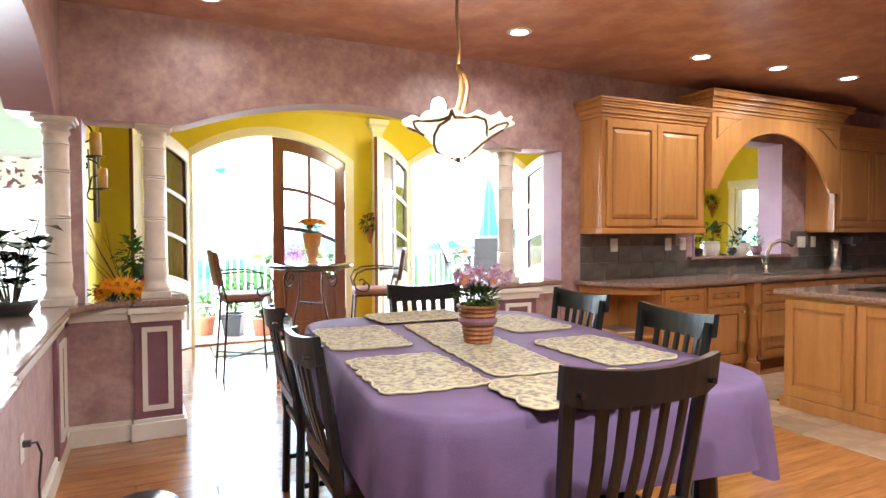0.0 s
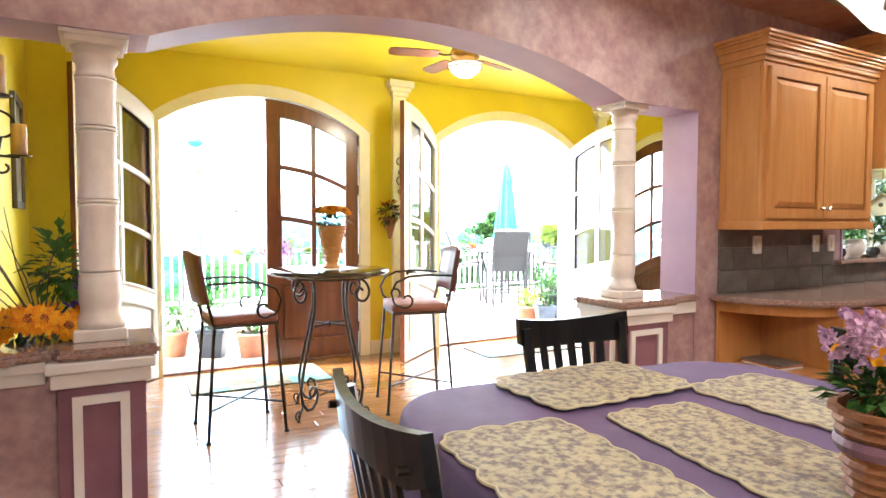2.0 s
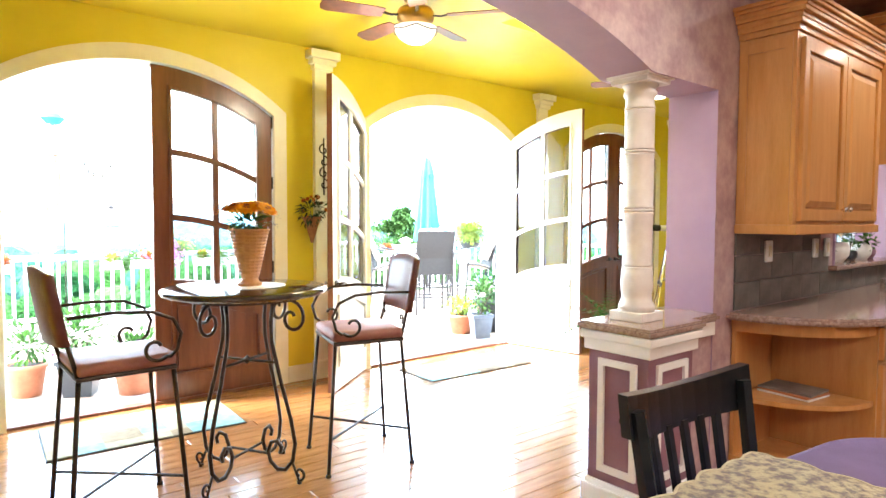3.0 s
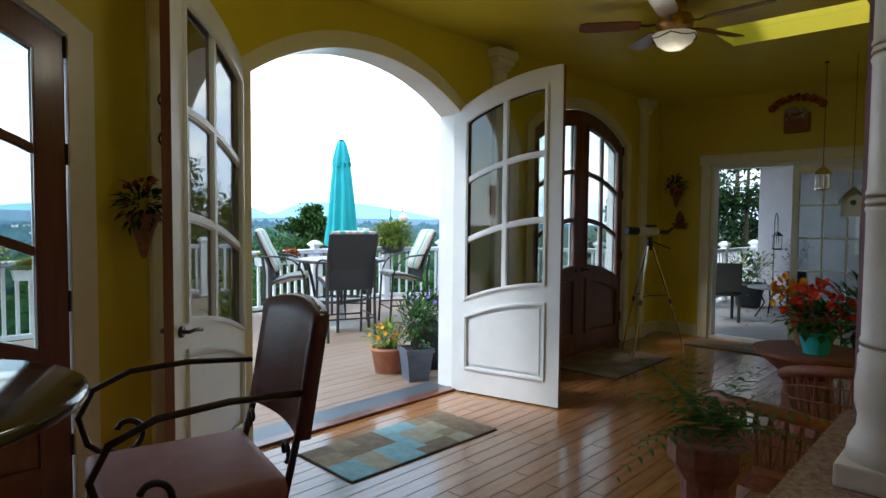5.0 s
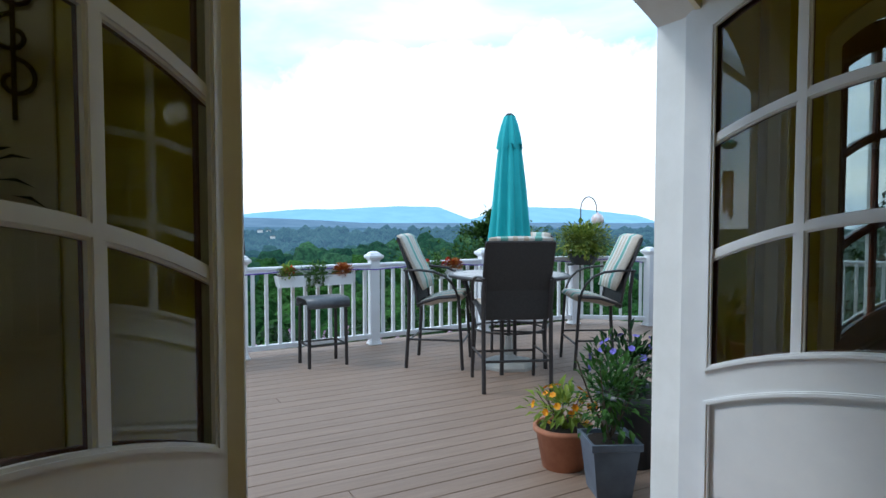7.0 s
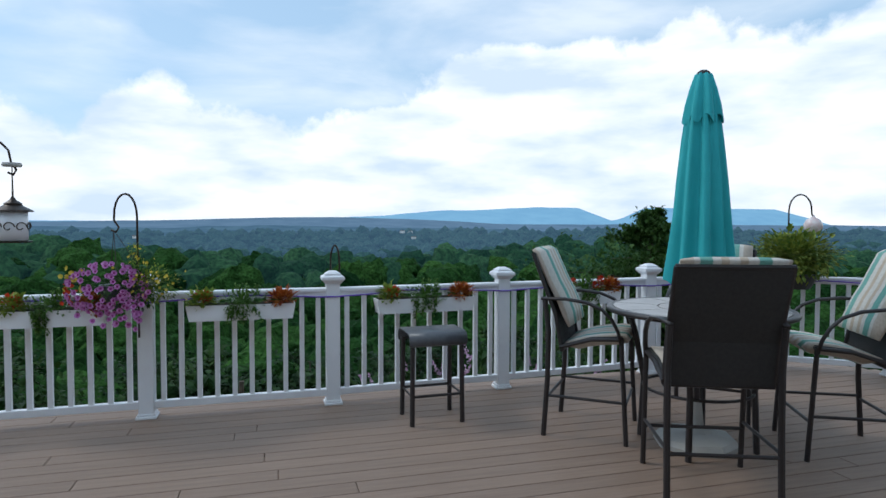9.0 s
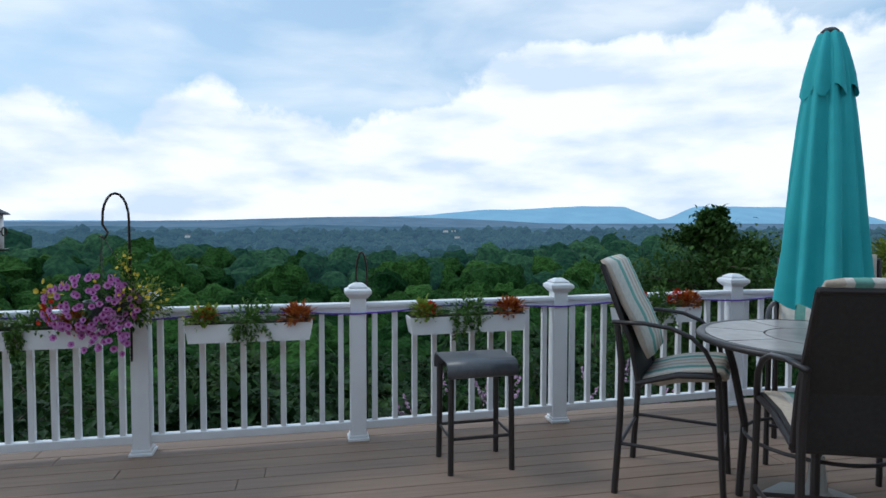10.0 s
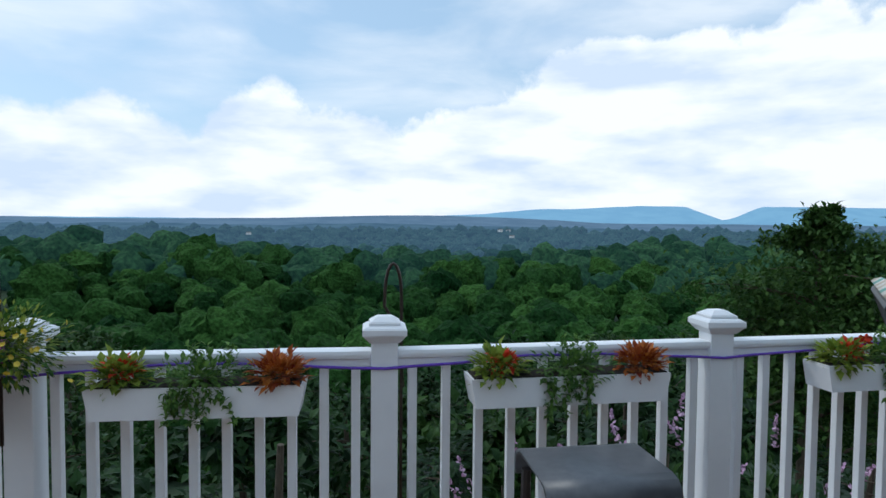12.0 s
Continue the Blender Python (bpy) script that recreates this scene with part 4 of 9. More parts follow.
sill = structure("window_sill", boxes(((4.70, 4.58, 1.062), (6.26, 4.95, 1.092)), bevel=0.006), GRANITE, "granite sill of the pass-through window", "sill")
structure("window_reveal", boxes(((4.781, FRONT - 0.012, 1.093), (4.80, BACK + 0.006, 2.338)), ((6.16, FRONT - 0.012, 1.093), (6.179, BACK + 0.006, 2.338)), ((4.80, FRONT - 0.012, 2.32), (6.16, BACK + 0.006, 2.338))), LILAC, "lilac painted window reveal", "window")

for x, w, label in ((3.72, 0.085, "white wall thermostat plate on slate tiles"), (4.42, 0.075, "white switch plate on slate tiles"), (4.62, 0.075, "white socket plate on slate tiles"), (6.50, 0.14, "white double switch plate on slate tiles"), (6.72, 0.075, "white socket plate on slate tiles"), (7.5, 0.075, "white socket plate on slate tiles")):
    t = thing("switch_plate", label, "switch plate", None, "switch plates")
    part("plate", boxes(((x - w / 2, 4.612, 1.16), (x + w / 2, 4.629, 1.285)), bevel=0.006), WHITE, t)
    part("rocker", boxes(((x - 0.017, 4.606, 1.19), (x + 0.017, 4.613, 1.255)), bevel=0.002), CREAM, t)

# sink, tap and small things on the worktop
t = thing("kitchen_tap", "curved nickel pull-out kitchen tap behind the sink", "tap", pose(5.62, 4.42, CTZ))
b = bmesh.new()
lathe(b, [(0.032, 0), (0.030, 0.02), (0.024, 0.03), (0.023, 0.08)], 16)
tube(b, [(0, 0, 0.07), (0.005, -0.005, 0.20), (0.03, -0.03, 0.30), (0.09, -0.08, 0.345), (0.16, -0.13, 0.33), (0.20, -0.16, 0.29)], 0.019, 12, r_end=0.024)
part("spout", b, NICKEL, t, smooth=True)
b = bmesh.new()
tube(b, [(-0.02, 0, 0.05), (-0.05, 0, 0.09), (-0.07, 0.0, 0.15)], 0.008, 8)
part("lever", b, NICKEL, t, smooth=True)
t = thing("undermount_sink", "dark undermount sink bowl in the granite worktop", "sink", pose(5.62, 4.20, CTZ))
part("bowl", boxes(((-0.36, -0.13, 0.0), (0.36, 0.12, 0.004)), bevel=0.0015), SLING, t)
part("rim", boxes(((-0.38, -0.15, 0.0), (-0.36, 0.14, 0.007)), ((0.36, -0.15, 0.0), (0.38, 0.14, 0.007)), ((-0.36, -0.15, 0), (0.36, -0.13, 0.007)), ((-0.36, 0.12, 0), (0.36, 0.14, 0.007))), NICKEL, t)
t = thing("soap_rack", "small wire sponge rack on the worktop", "rack", pose(5.08, 4.40, CTZ))
b = bmesh.new()
for k in range(5):
    tube(b, [(-0.04 + k * 0.02, -0.02, 0), (-0.04 + k * 0.02, -0.02, 0.09), (-0.04 + k * 0.02, 0.02, 0.09), (-0.04 + k * 0.02, 0.02, 0)], 0.003, 6)
box(b, (-0.045, -0.024, 0), (0.045, 0.024, 0.005))
part("wires", b, NICKEL, t)
t = thing("coffee_maker", "black and steel coffee maker under the wall cabinet", "coffee maker", pose(6.95, 4.42, CTZ))
part("body", boxes(((-0.02, -0.12, 0), (0.16, 0.14, 0.06)), ((-0.02, 0.04, 0.06), (0.16, 0.14, 0.36)), ((-0.02, -0.12, 0.29), (0.16, 0.04, 0.38)), bevel=0.012), DARKPOT, t)
b = bmesh.new()
lathe(b, [(0.055, 0.0), (0.06, 0.02), (0.06, 0.33), (0.05, 0.345), (0, 0.35)], 20, (-0.10, 0.02, 0))
part("canister", b, NICKEL, t, "brushed steel canister", True)

# sill plants
def little_pot(x, y, z, r, material, label, leafm=LEAF, seed=1, h=None):
    rng = random.Random(seed)
    h = h or r * 1.5
    t = thing("potted_plant", label, "potted plant", pose(x, y, z), "sill plants")
    b = bmesh.new()
    lathe(b, [(r * 0.6, 0), (r * 0.95, h * 0.35), (r, h * 0.7), (r * 0.85, h * 0.95), (r * 0.95, h), (r * 0.8, h), (r * 0.7, h * 0.9), (0.0, h * 0.9)], 20)
    part("pot", b, material, t, smooth=True)
    part("leaves", foliage(rng, 60, (0, 0, h + r * 0.7), r * 1.1, r * 0.8, 0.4), leafm, t)
    return t


little_pot(5.00, 4.76, 1.092, 0.05, DARKPOT, "small dark pot with a green plant on the sill", LEAF, 2)
little_pot(5.18, 4.76, 1.092, 0.10, WHITE, "white round pot with a leafy plant on the sill", LEAF, 3)
little_pot(5.52, 4.76, 1.092, 0.05, DARKPOT, "dark pot with a blue-flowered violet on the sill", LEAF, 4)
little_pot(5.66, 4.74, 1.092, 0.085, WHITE, "white pot with an african violet on the sill", LEAF_DARK, 5)
little_pot(5.92, 4.76, 1.092, 0.06, PLUM_DARK, "plum glazed pot with a violet on the sill", LEAF, 6)

# island with panelled sides
t = thing("kitchen_island", "honey maple island with panelled sides and granite top", "island")
part("body", boxes(((4.14, 0.60, 0.0), (5.15, 3.19, 0.865)), bevel=0.004), MAPLE, t)
b = bmesh.new()
for k in range(5):
    y1 = 3.17 - k * 0.52
    y0 = y1 - 0.50
    for lo, hi in (((y0, 0.10), (y0 + 0.06, 0.84)), ((y1 - 0.06, 0.10), (y1, 0.84)), ((y0 + 0.06, 0.10), (y1 - 0.06, 0.18)), ((y0 + 0.06, 0.77), (y1 - 0.06, 0.84))):
        box(b, (4.122, lo[0], lo[1]), (4.14, hi[0], hi[1]), 0.003)
part("side_frame", b, MAPLE, t)
for k in range(5):
    y1 = 3.17 - k * 0.52
    part("side_field", boxes(((4.130, y1 - 0.41, 0.21), (4.1395, y1 - 0.09, 0.74)), bevel=0.004), MAPLE, t)
part("base_moulding", boxes(((4.115, 0.58, 0.0), (5.17, 3.21, 0.095)), bevel=0.006), MAPLE, t)
b = boxes(((4.08, 0.54, 0.866), (5.21, 3.25, 0.906)), bevel=0.012)
tagged(part("island_top", b, GRANITE), "polished brown-pink granite island top", "worktop")
t = thing("cooktop", "black glass cooktop set in the island", "cooktop", pose(4.75, 2.55, 0.906))
part("glass_plate", boxes(((-0.26, -0.38, 0), (0.26, 0.38, 0.008)), bevel=0.003), BLACKTOP, t)
for dx, dy in ((-0.12, -0.19), (0.12, -0.19), (-0.12, 0.19), (0.12, 0.19)):
    b = bmesh.new()
    tube(b, [(dx + 0.08 * math.cos(a), dy + 0.08 * math.sin(a), 0.02) for a in [i * math.tau / 16 for i in range(16)]], 0.006, 6, True)
    tube(b, [(dx - 0.08, dy, 0.02), (dx + 0.08, dy, 0.02)], 0.005, 6)
    part("grate", b, IRON, t)

# recessed ceiling lights
def downlight(x, y, watts=7):
    t = thing("recessed_light", "lit white recessed ceiling light (rear row added as fill)", "ceiling light", pose(x, y, CEIL), "recessed lights")
    b = bmesh.new()
    lathe(b, [(0.062, -0.001), (0.064, -0.010), (0.088, -0.008), (0.092, -0.001)], 28)
    part("trim_ring", b, WHITE, t)
    b = bmesh.new()
    lathe(b, [(0.0, -0.006), (0.060, -0.005), (0.060, -0.002)], 24)
    part("lens", b, BULB, t, "glowing lens")
    d = bpy.data.lights.new("downlight", "AREA")
    d.shape, d.size, d.energy, d.color, d.spread = "DISK", 0.11, watts, (1.0, 0.91, 0.80), radians(160)
    o = new("downlight", d)
    o.matrix_world = pose(x, y, CEIL - 0.02)


BULB = glow_mat("lamp_glow", (1.0, 0.93, 0.80), 0.8)
# the three at y 0.6 are unseen, added as soft fill
for x, y, w in ((0.10, 4.16, 0.12), (2.18, 3.90, 0.52), (3.89, 3.78, 0.34), (4.79, 3.73, 0.46), (5.74, 3.68, 0.56), (0.3, 0.6, 2.2), (2.2, 0.6, 2.2), (4.1, 0.6, 1.7)):
    downlight(x, y, w)

# ---------------------------------------------------------------- dining room
TZ = 0.838
TABLE = pose(1.15, 2.63, 0, 0, 0, -6.5)
SETTING = pose(1.15, 2.63, 0, 0, 0, -2.5)      # the mats and the basket lie a little askew to the table


def rounded(hx, hy, r, n=8):
    out = []
    for cx, cy, a0 in ((hx - r, hy - r, 0), (-hx + r, hy - r, 90), (-hx + r, -hy + r, 180), (hx - r, -hy + r, 270)):
        out += [(cx + r * math.cos(radians(a0 + 90 * i / n)), cy + r * math.sin(radians(a0 + 90 * i / n))) for i in range(n + 1)]
    return out


t = thing("dining_table", "dark wooden dining table under a purple cloth", "table", TABLE)
b = bmesh.new()
prism(b, rounded(0.715, 1.05, 0.26), (TZ - 0.045, TZ - 0.006), lambda u, v, w: (u, v, w))
part("tabletop", b, BLACKWOOD, t)
for sx in (-1, 1):
    for sy in (-1, 1):
        b = bmesh.new()
        lathe(b, [(0.035, 0), (0.045, 0.05), (0.03, 0.12), (0.05, 0.35), (0.04, 0.55), (0.055, TZ - 0.046)], 14, (sx * 0.52, sy * 0.84, 0))
        part("leg", b, BLACKWOOD, t)

# cloth: flat top, rounded edge, hanging folds
b = bmesh.new()
rim = rounded(0.73, 1.065, 0.28, 14)
N = len(rim)
rings = []
for zz, grow, wob in ((TZ, -0.03, 0), (TZ - 0.004, -0.010, 0), (TZ - 0.016, 0.0, 0), (TZ - 0.06, 0.012, 0.006), (TZ - 0.10, 0.020, 0.014), (TZ - 0.14, 0.027, 0.024), (TZ - 0.18, 0.033, 0.034), (TZ - 0.205, 0.036, 0.038)):
    ring = []
    for i, (u, v) in enumerate(rim):
        d = Vector((u, v, 0)).normalized()
        s = math.sin(i * math.tau * 11 / N + 0.7) * 0.6 + math.sin(i * math.tau * 19 / N) * 0.4
        g = grow + wob * s
        corner = max(0.0, (abs(u) / 0.73) * (abs(v) / 1.065) - 0.55) / 0.45
        fall = max(0.0, TZ - 0.06 - zz) / 0.145
        ring.append(b.verts.new((u + d.x * g, v + d.y * g, zz - fall * (0.02 + 0.19 * corner + 0.012 * math.sin(i * math.tau * 4 / N)))))
    rings.append(ring)
b.faces.new(rings[0])
for q0, q1 in zip(rings, rings[1:]):
    for i in range(N):
        b.faces.new((q0[i], q1[i], q1[(i + 1) % N], q0[(i + 1) % N]))
bmesh.ops.recalc_face_normals(b, faces=b.faces[:])
cl = tagged(part("tablecloth", b, CLOTH, None, smooth=True), "purple cotton tablecloth draped over the dining table", "tablecloth")
cl.matrix_world = TABLE


def placemat(x, y, hx, hy, turn, lift=0.0, name="placemat", label="quilted toile placemat with a scalloped edge on the purple cloth"):
    t = thing(name, label, "placemat", SETTING @ pose(x, y, TZ + 0.002 + lift, 0, 0, turn), "placemats")
    b = bmesh.new()
    base = rounded(hx, hy, 0.05, 3)
    pts = []
    for k in range(len(base)):
        a, c = Vector(base[k]), Vector(base[(k + 1) % len(base)])
        n = max(1, int((c - a).length / 0.012))
        for i in range(n):
            pts.append(a + (c - a) * i / n)
    per = 0.0
    out = []
    for k, p in enumerate(pts):
        per += (p - pts[k - 1]).length if k else 0
        d = p.normalized()
        g = 0.017 * abs(math.sin(per * math.pi / 0.095)) + 0.004 * math.sin(per * 31)
        out.append((p.x + d.x * g, p.y + d.y * g))
    prism(b, out, (0, 0.007), lambda u, v, w: (u, v, w))
    part("quilt", b, QUILT, t)
    part("binding", tube(bmesh.new(), [(x_, y_, 0.0045) for x_, y_ in out], 0.0045, 6, True), QUILT_EDGE, t, "pale bound edge")
    return t


placemat(-0.505, 0.36, 0.175, 0.295, -3)
placemat(-0.525, -0.43, 0.185, 0.275, -2)
placemat(-0.11, -0.905, 0.27, 0.170, -3, 0.0078)
placemat(0.44, 0.445, 0.175, 0.28, 2)
placemat(0.375, -0.38, 0.175, 0.280, 1)
placemat(0.0, 0.88, 0.27, 0.18, 2, 0.0078)
placemat(-0.08, -0.02, 0.155, 0.62, -5, 0.0, "table_runner", "quilted toile runner with a scalloped edge along the table")


def woven_pot(t, h, r0, r1, material, rows=7, seg=28):
    b = bmesh.new()
    prof = []
    for k in range(rows * 4 + 1):
        s = k / (rows * 4)
        r = r0 + (r1 - r0) * s
        prof.append((r + 0.0035 * math.sin(s * rows * math.tau), h * s))
    prof += [(r1 + 0.008, h), (r1 + 0.008, h + 0.012), (r1 - 0.008, h + 0.012), (r1 - 0.012, h - 0.02), (0.0, h - 0.02)]
    lathe(b, prof, seg, wave=0.012, waves=seg // 2)
    return part("basket", b, material, t)


FP = SETTING @ Vector((-0.045, -0.02, TZ + 0.008))
t = thing("lilac_basket", "brown woven basket of pink lilac blossoms on the table", "flower basket", Matrix.Translation(FP))
woven_pot(t, 0.165, 0.062, 0.092, WICKER, 8)
part("band", tube(bmesh.new(), [(0.083 * math.cos(a), 0.083 * math.sin(a), 0.105) for a in [i * math.tau / 28 for i in range(28)]], 0.008, 6, True, flat=2.0), PLUM_DARK, t, "dark red woven band")
rng = random.Random(11)
part("leaves", foliage(rng, 260, (0, 0, 0.215), 0.085, 0.042, 0.4, 0.5, (1.15, 1.15, 0.62), 0.3), LEAF, t)
b = bmesh.new()
for k in range(10):
    a, rr = k * 2.4, 0.035 + 0.075 * (k % 3) / 2
    c = Vector((rr * math.cos(a), rr * math.sin(a), 0.265 + 0.045 * rng.random()))
    tip = c + Vector((math.cos(a) * 0.045, math.sin(a) * 0.045, 0.05))
    b = bmesh.new()
    for i in range(60):
        s = rng.random()
        p = c.lerp(tip, s) + rand_way(rng) * 0.032 * (1.1 - s)
        blossom(b, p, rand_way(rng, 0.4), 0.0085, 4)
    part("lilac_panicle", b, LILACPETAL, t)
b = bmesh.new()
for k in range(6):
    a = k * 1.7
    blossom(b, (0.08 * math.cos(a), 0.08 * math.sin(a), 0.285), (math.cos(a), math.sin(a), 0.7), 0.026, 7)
part("orange_blossoms", b, ORANGE, t)


def dining_chair():
    """Black slat-back chair, facing +y, its base at the origin."""
    t = thing("dining_chair", "black painted slat-back dining chair at the table", "chair", None, "chairs round the dining table")
    b = bmesh.new()
    prism(b, [(-0.23, 0.23), (0.23, 0.23), (0.20, -0.20), (-0.20, -0.20)], (0.435, 0.46), lambda u, v, w: (u, v, w))
    part("seat", b, BLACKWOOD, t)
    b = bmesh.new()
    box(b, (-0.215, -0.185, 0.461), (0.215, 0.215, 0.505), 0.018)
    part("seat_cushion", b, SEATCLOTH, t, "dark purple seat cushion")
    for sx in (-1, 1):
        b = bmesh.new()
        tube(b, [(sx * 0.205, -0.20, 0.0), (sx * 0.20, -0.19, 0.43), (sx * 0.205, -0.205, 0.60), (sx * 0.225, -0.265, 0.985)], 0.021, 6)
        part("back_post", b, BLACKWOOD, t)
        b = bmesh.new()
        box(b, (sx * 0.205 - 0.019, 0.18, 0), (sx * 0.205 + 0.019, 0.218, 0.435), 0.004)
        part("leg", b, BLACKWOOD, t)
        part("side_stretcher", boxes(((sx * 0.205 - 0.010, -0.18, 0.17), (sx * 0.205 + 0.010, 0.19, 0.195))), BLACKWOOD, t)
    b = bmesh.new()
    n = 10
    top, low, depth = [], [], 0.024
    outer, inner = [], []
    for i in range(n + 1):
        s = -1 + 2 * i / n
        x = s * 0.255
        y = -0.268 - 0.035 * (1 - s * s)
        zt = 1.0 + 0.022 * s * s
        zb = 0.905 + 0.004 * s * s + (0.02 if abs(s) > 0.95 else 0)
        outer.append((b.verts.new((x, y - 0.012, zb)), b.verts.new((x, y - 0.024, zt))))
        inner.append((b.verts.new((x, y + 0.014, zb)), b.verts.new((x, y + 0.002, zt))))
    for i in range(n):
        b.faces.new((outer[i][0], outer[i + 1][0], outer[i + 1][1], outer[i][1]))
        b.faces.new((inner[i][0], inner[i][1], inner[i + 1][1], inner[i + 1][0]))
        b.faces.new((outer[i][1], outer[i + 1][1], inner[i + 1][1], inner[i][1]))
        b.faces.new((outer[i][0], inner[i][0], inner[i + 1][0], outer[i + 1][0]))
    for i in (0, n):
        b.faces.new((outer[i][0], outer[i][1], inner[i][1], inner[i][0]))
    bmesh.ops.recalc_face_normals(b, faces=b.faces[:])
    part("top_rail", b, BLACKWOOD, t)
    part("lower_rail", boxes(((-0.195, -0.225, 0.54), (0.195, -0.200, 0.59)), bevel=0.004), BLACKWOOD, t)
    for k in range(5):
        x = -0.128 + k * 0.064
        yy = 0.032 * (1 - (x / 0.275) ** 2)
        b = bmesh.new()
        tube(b, [(x * 0.95, -0.212, 0.585), (x, -0.245 - yy * 0.5, 0.75), (x * 1.05, -0.262 - yy, 0.915)], 0.020, 6, flat=0.42)
        part("slat", b, BLACKWOOD, t)
    for sx in (-1, 1):
        b = bmesh.new()
        tube(b, [(sx * 0.212, -0.272, 0.945), (sx * 0.212, -0.314, 0.949)], 0.009, 8)
        part("bolt", b, IRON, t)
    part("front_stretcher", boxes(((-0.19, 0.19, 0.25), (0.19, 0.21, 0.28))), BLACKWOOD, t)
    return t


chair = dining_chair()
chair.matrix_world = pose(0.56, 3.15, 0, 0, 0, -93)
for x, y, r in ((0.50, 2.34, -92), (1.36, 3.53, 177), (1.67, 2.94, 86), (1.55, 2.16, 81), (0.935, 1.65, -5)):
    copy_thing(chair, pose(x, y, 0, 0, 0, r))

# chandelier
CH = (0.945, 2.50)
t = thing("pendant_chandelier", "bronze pendant chandelier with a scalloped glowing alabaster bowl", "chandelier", pose(CH[0], CH[1], 0))
BOWL = [(0.0, 1.675), (0.05, 1.677), (0.082, 1.695), (0.112, 1.735), (0.142, 1.772), (0.175, 1.797), (0.205, 1.812), (0.236, 1.828)]


def bowl_radius(z):
    for (r0, z0), (r1, z1) in zip(BOWL, BOWL[1:]):
        if z <= z1:
            return r0 + (r1 - r0) * max(0.0, (z - z0) / (z1 - z0))
    return BOWL[-1][0]


b = bmesh.new()
N = 120
rings = []
for side in (0, 1):
    for r, z in (BOWL[1:] if side == 0 else BOWL[:0:-1]):
        ring = []
        f = max(0.0, (r - 0.10) / 0.136)
        for i in range(N):
            a = i * math.tau / N
            ruffle = f * f * (0.010 * math.sin(14 * a) + 0.003 * math.sin(5 * a + 1))
            rr = (r - (0.006 if side else 0)) * (1 + 0.035 * f * math.cos(14 * a))
            ring.append(b.verts.new((rr * math.cos(a), rr * math.sin(a), z + ruffle + (0.005 if side else 0))))
        rings.append(ring)
for q0, q1 in zip(rings, rings[1:]):
    for i in range(N):
        b.faces.new((q0[i], q0[(i + 1) % N], q1[(i + 1) % N], q1[i]))
b.faces.new(rings[0][::-1])
b.faces.new(rings[-1])
ALABASTER = mat("glowing_alabaster", (0.88, 0.74, 0.48), 0.35, var=(0.92, 0.82, 0.60), scale=14, bump=0.05)
AB = ALABASTER.node_tree.nodes["Principled BSDF"]
AB.inputs["Emission Color"].default_value, AB.inputs["Emission Strength"].default_value = (1.0, 0.84, 0.58, 1), 0.055
part("glass_bowl", b, ALABASTER, t, "scalloped cream alabaster glass bowl", True)
BRONZE = mat("antique_bronze", (0.13, 0.075, 0.035), 0.35, 0.6, var=(0.20, 0.12, 0.055), scale=20, bump=0.1)


def vine(bm, way, a0, r0, r1):
    """A bronze shoot that creeps over the bowl: (degrees round it, height, metres off the glass)."""
    pts = []
    for deg, z, off in way:
        rr, a = bowl_radius(z) + off, a0 + radians(deg)
        pts.append(Vector((rr * math.cos(a), rr * math.sin(a), z)))
    tube(bm, pts, r0, 8, r_end=r1)
    d = (pts[-1] - pts[-2]).normalized()
    leaf(bm, pts[-1], d, 0.030, 0.35)
    leaf(bm, pts[-1], d + Vector((0, 0, 0.6)), 0.020, 0.35)


for k in range(3):
    a0 = radians(230.5) + k * math.tau / 3
    b = bmesh.new()
    vine(b, [(6, 1.835, 0.012), (3, 1.815, 0.012), (-10, 1.806, 0.012), (-22, 1.806, 0.012), (-34, 1.812, 0.014), (-44, 1.812, 0.018), (-54, 1.798, 0.022), (-60, 1.778, 0.02)], a0, 0.0075, 0.005)
    vine(b, [(6, 1.835, 0.012), (2, 1.808, 0.012), (-14, 1.790, 0.012), (-32, 1.760, 0.011), (-50, 1.728, 0.010), (-62, 1.700, 0.010), (-55, 1.676, 0.012), (-20, 1.664, 0.02)], a0, 0.0075, 0.005)
    vine(b, [(6, 1.835, 0.012), (8, 1.812, 0.012), (18, 1.812, 0.012), (30, 1.815, 0.014), (42, 1.808, 0.018), (52, 1.788, 0.018), (62, 1.768, 0.016)], a0, 0.0075, 0.005)
    part("vine_arm", b, BRONZE, t, "twisted bronze vine arm", True)
b = bmesh.new()
ux, uy = 0.77, -0.636
for way in ([(0.0, 2.075), (0.030, 2.03), (0.045, 1.98), (0.036, 1.92), (0.018, 1.87), (0.006, 1.80)], [(0.0, 2.075), (0.012, 2.02), (0.014, 1.96), (0.002, 1.90), (-0.030, 1.86), (-0.05, 1.80)]):
    tube(b, [(ux * h, uy * h, z) for h, z in way], 0.009, 8)
tube(b, [(0, 0, 1.655), (0, 0, 1.80)], 0.010, 10)
tube(b, [(0, 0, 2.06), (0.006, -0.004, 2.16), (-0.004, 0.003, 2.28), (0.0, 0.0, CEIL - 0.03)], 0.0075, 10)
part("stem", b, BRONZE, t, "looped bronze stem", True)
b = bmesh.new()
lathe(b, [(0.065, CEIL - 0.001), (0.062, CEIL - 0.02), (0.03, CEIL - 0.035), (0.012, CEIL - 0.04)], 24)
part("canopy", b, BRONZE, t, smooth=True)
b = bmesh.new()
lathe(b, [(0.0, 0), (0.020, 0.006), (0.020, 0.05), (0.030, 0.075), (0.033, 0.095), (0.024, 0.120), (0.0, 0.132)], 16, (-0.068, 0.056, 1.812))
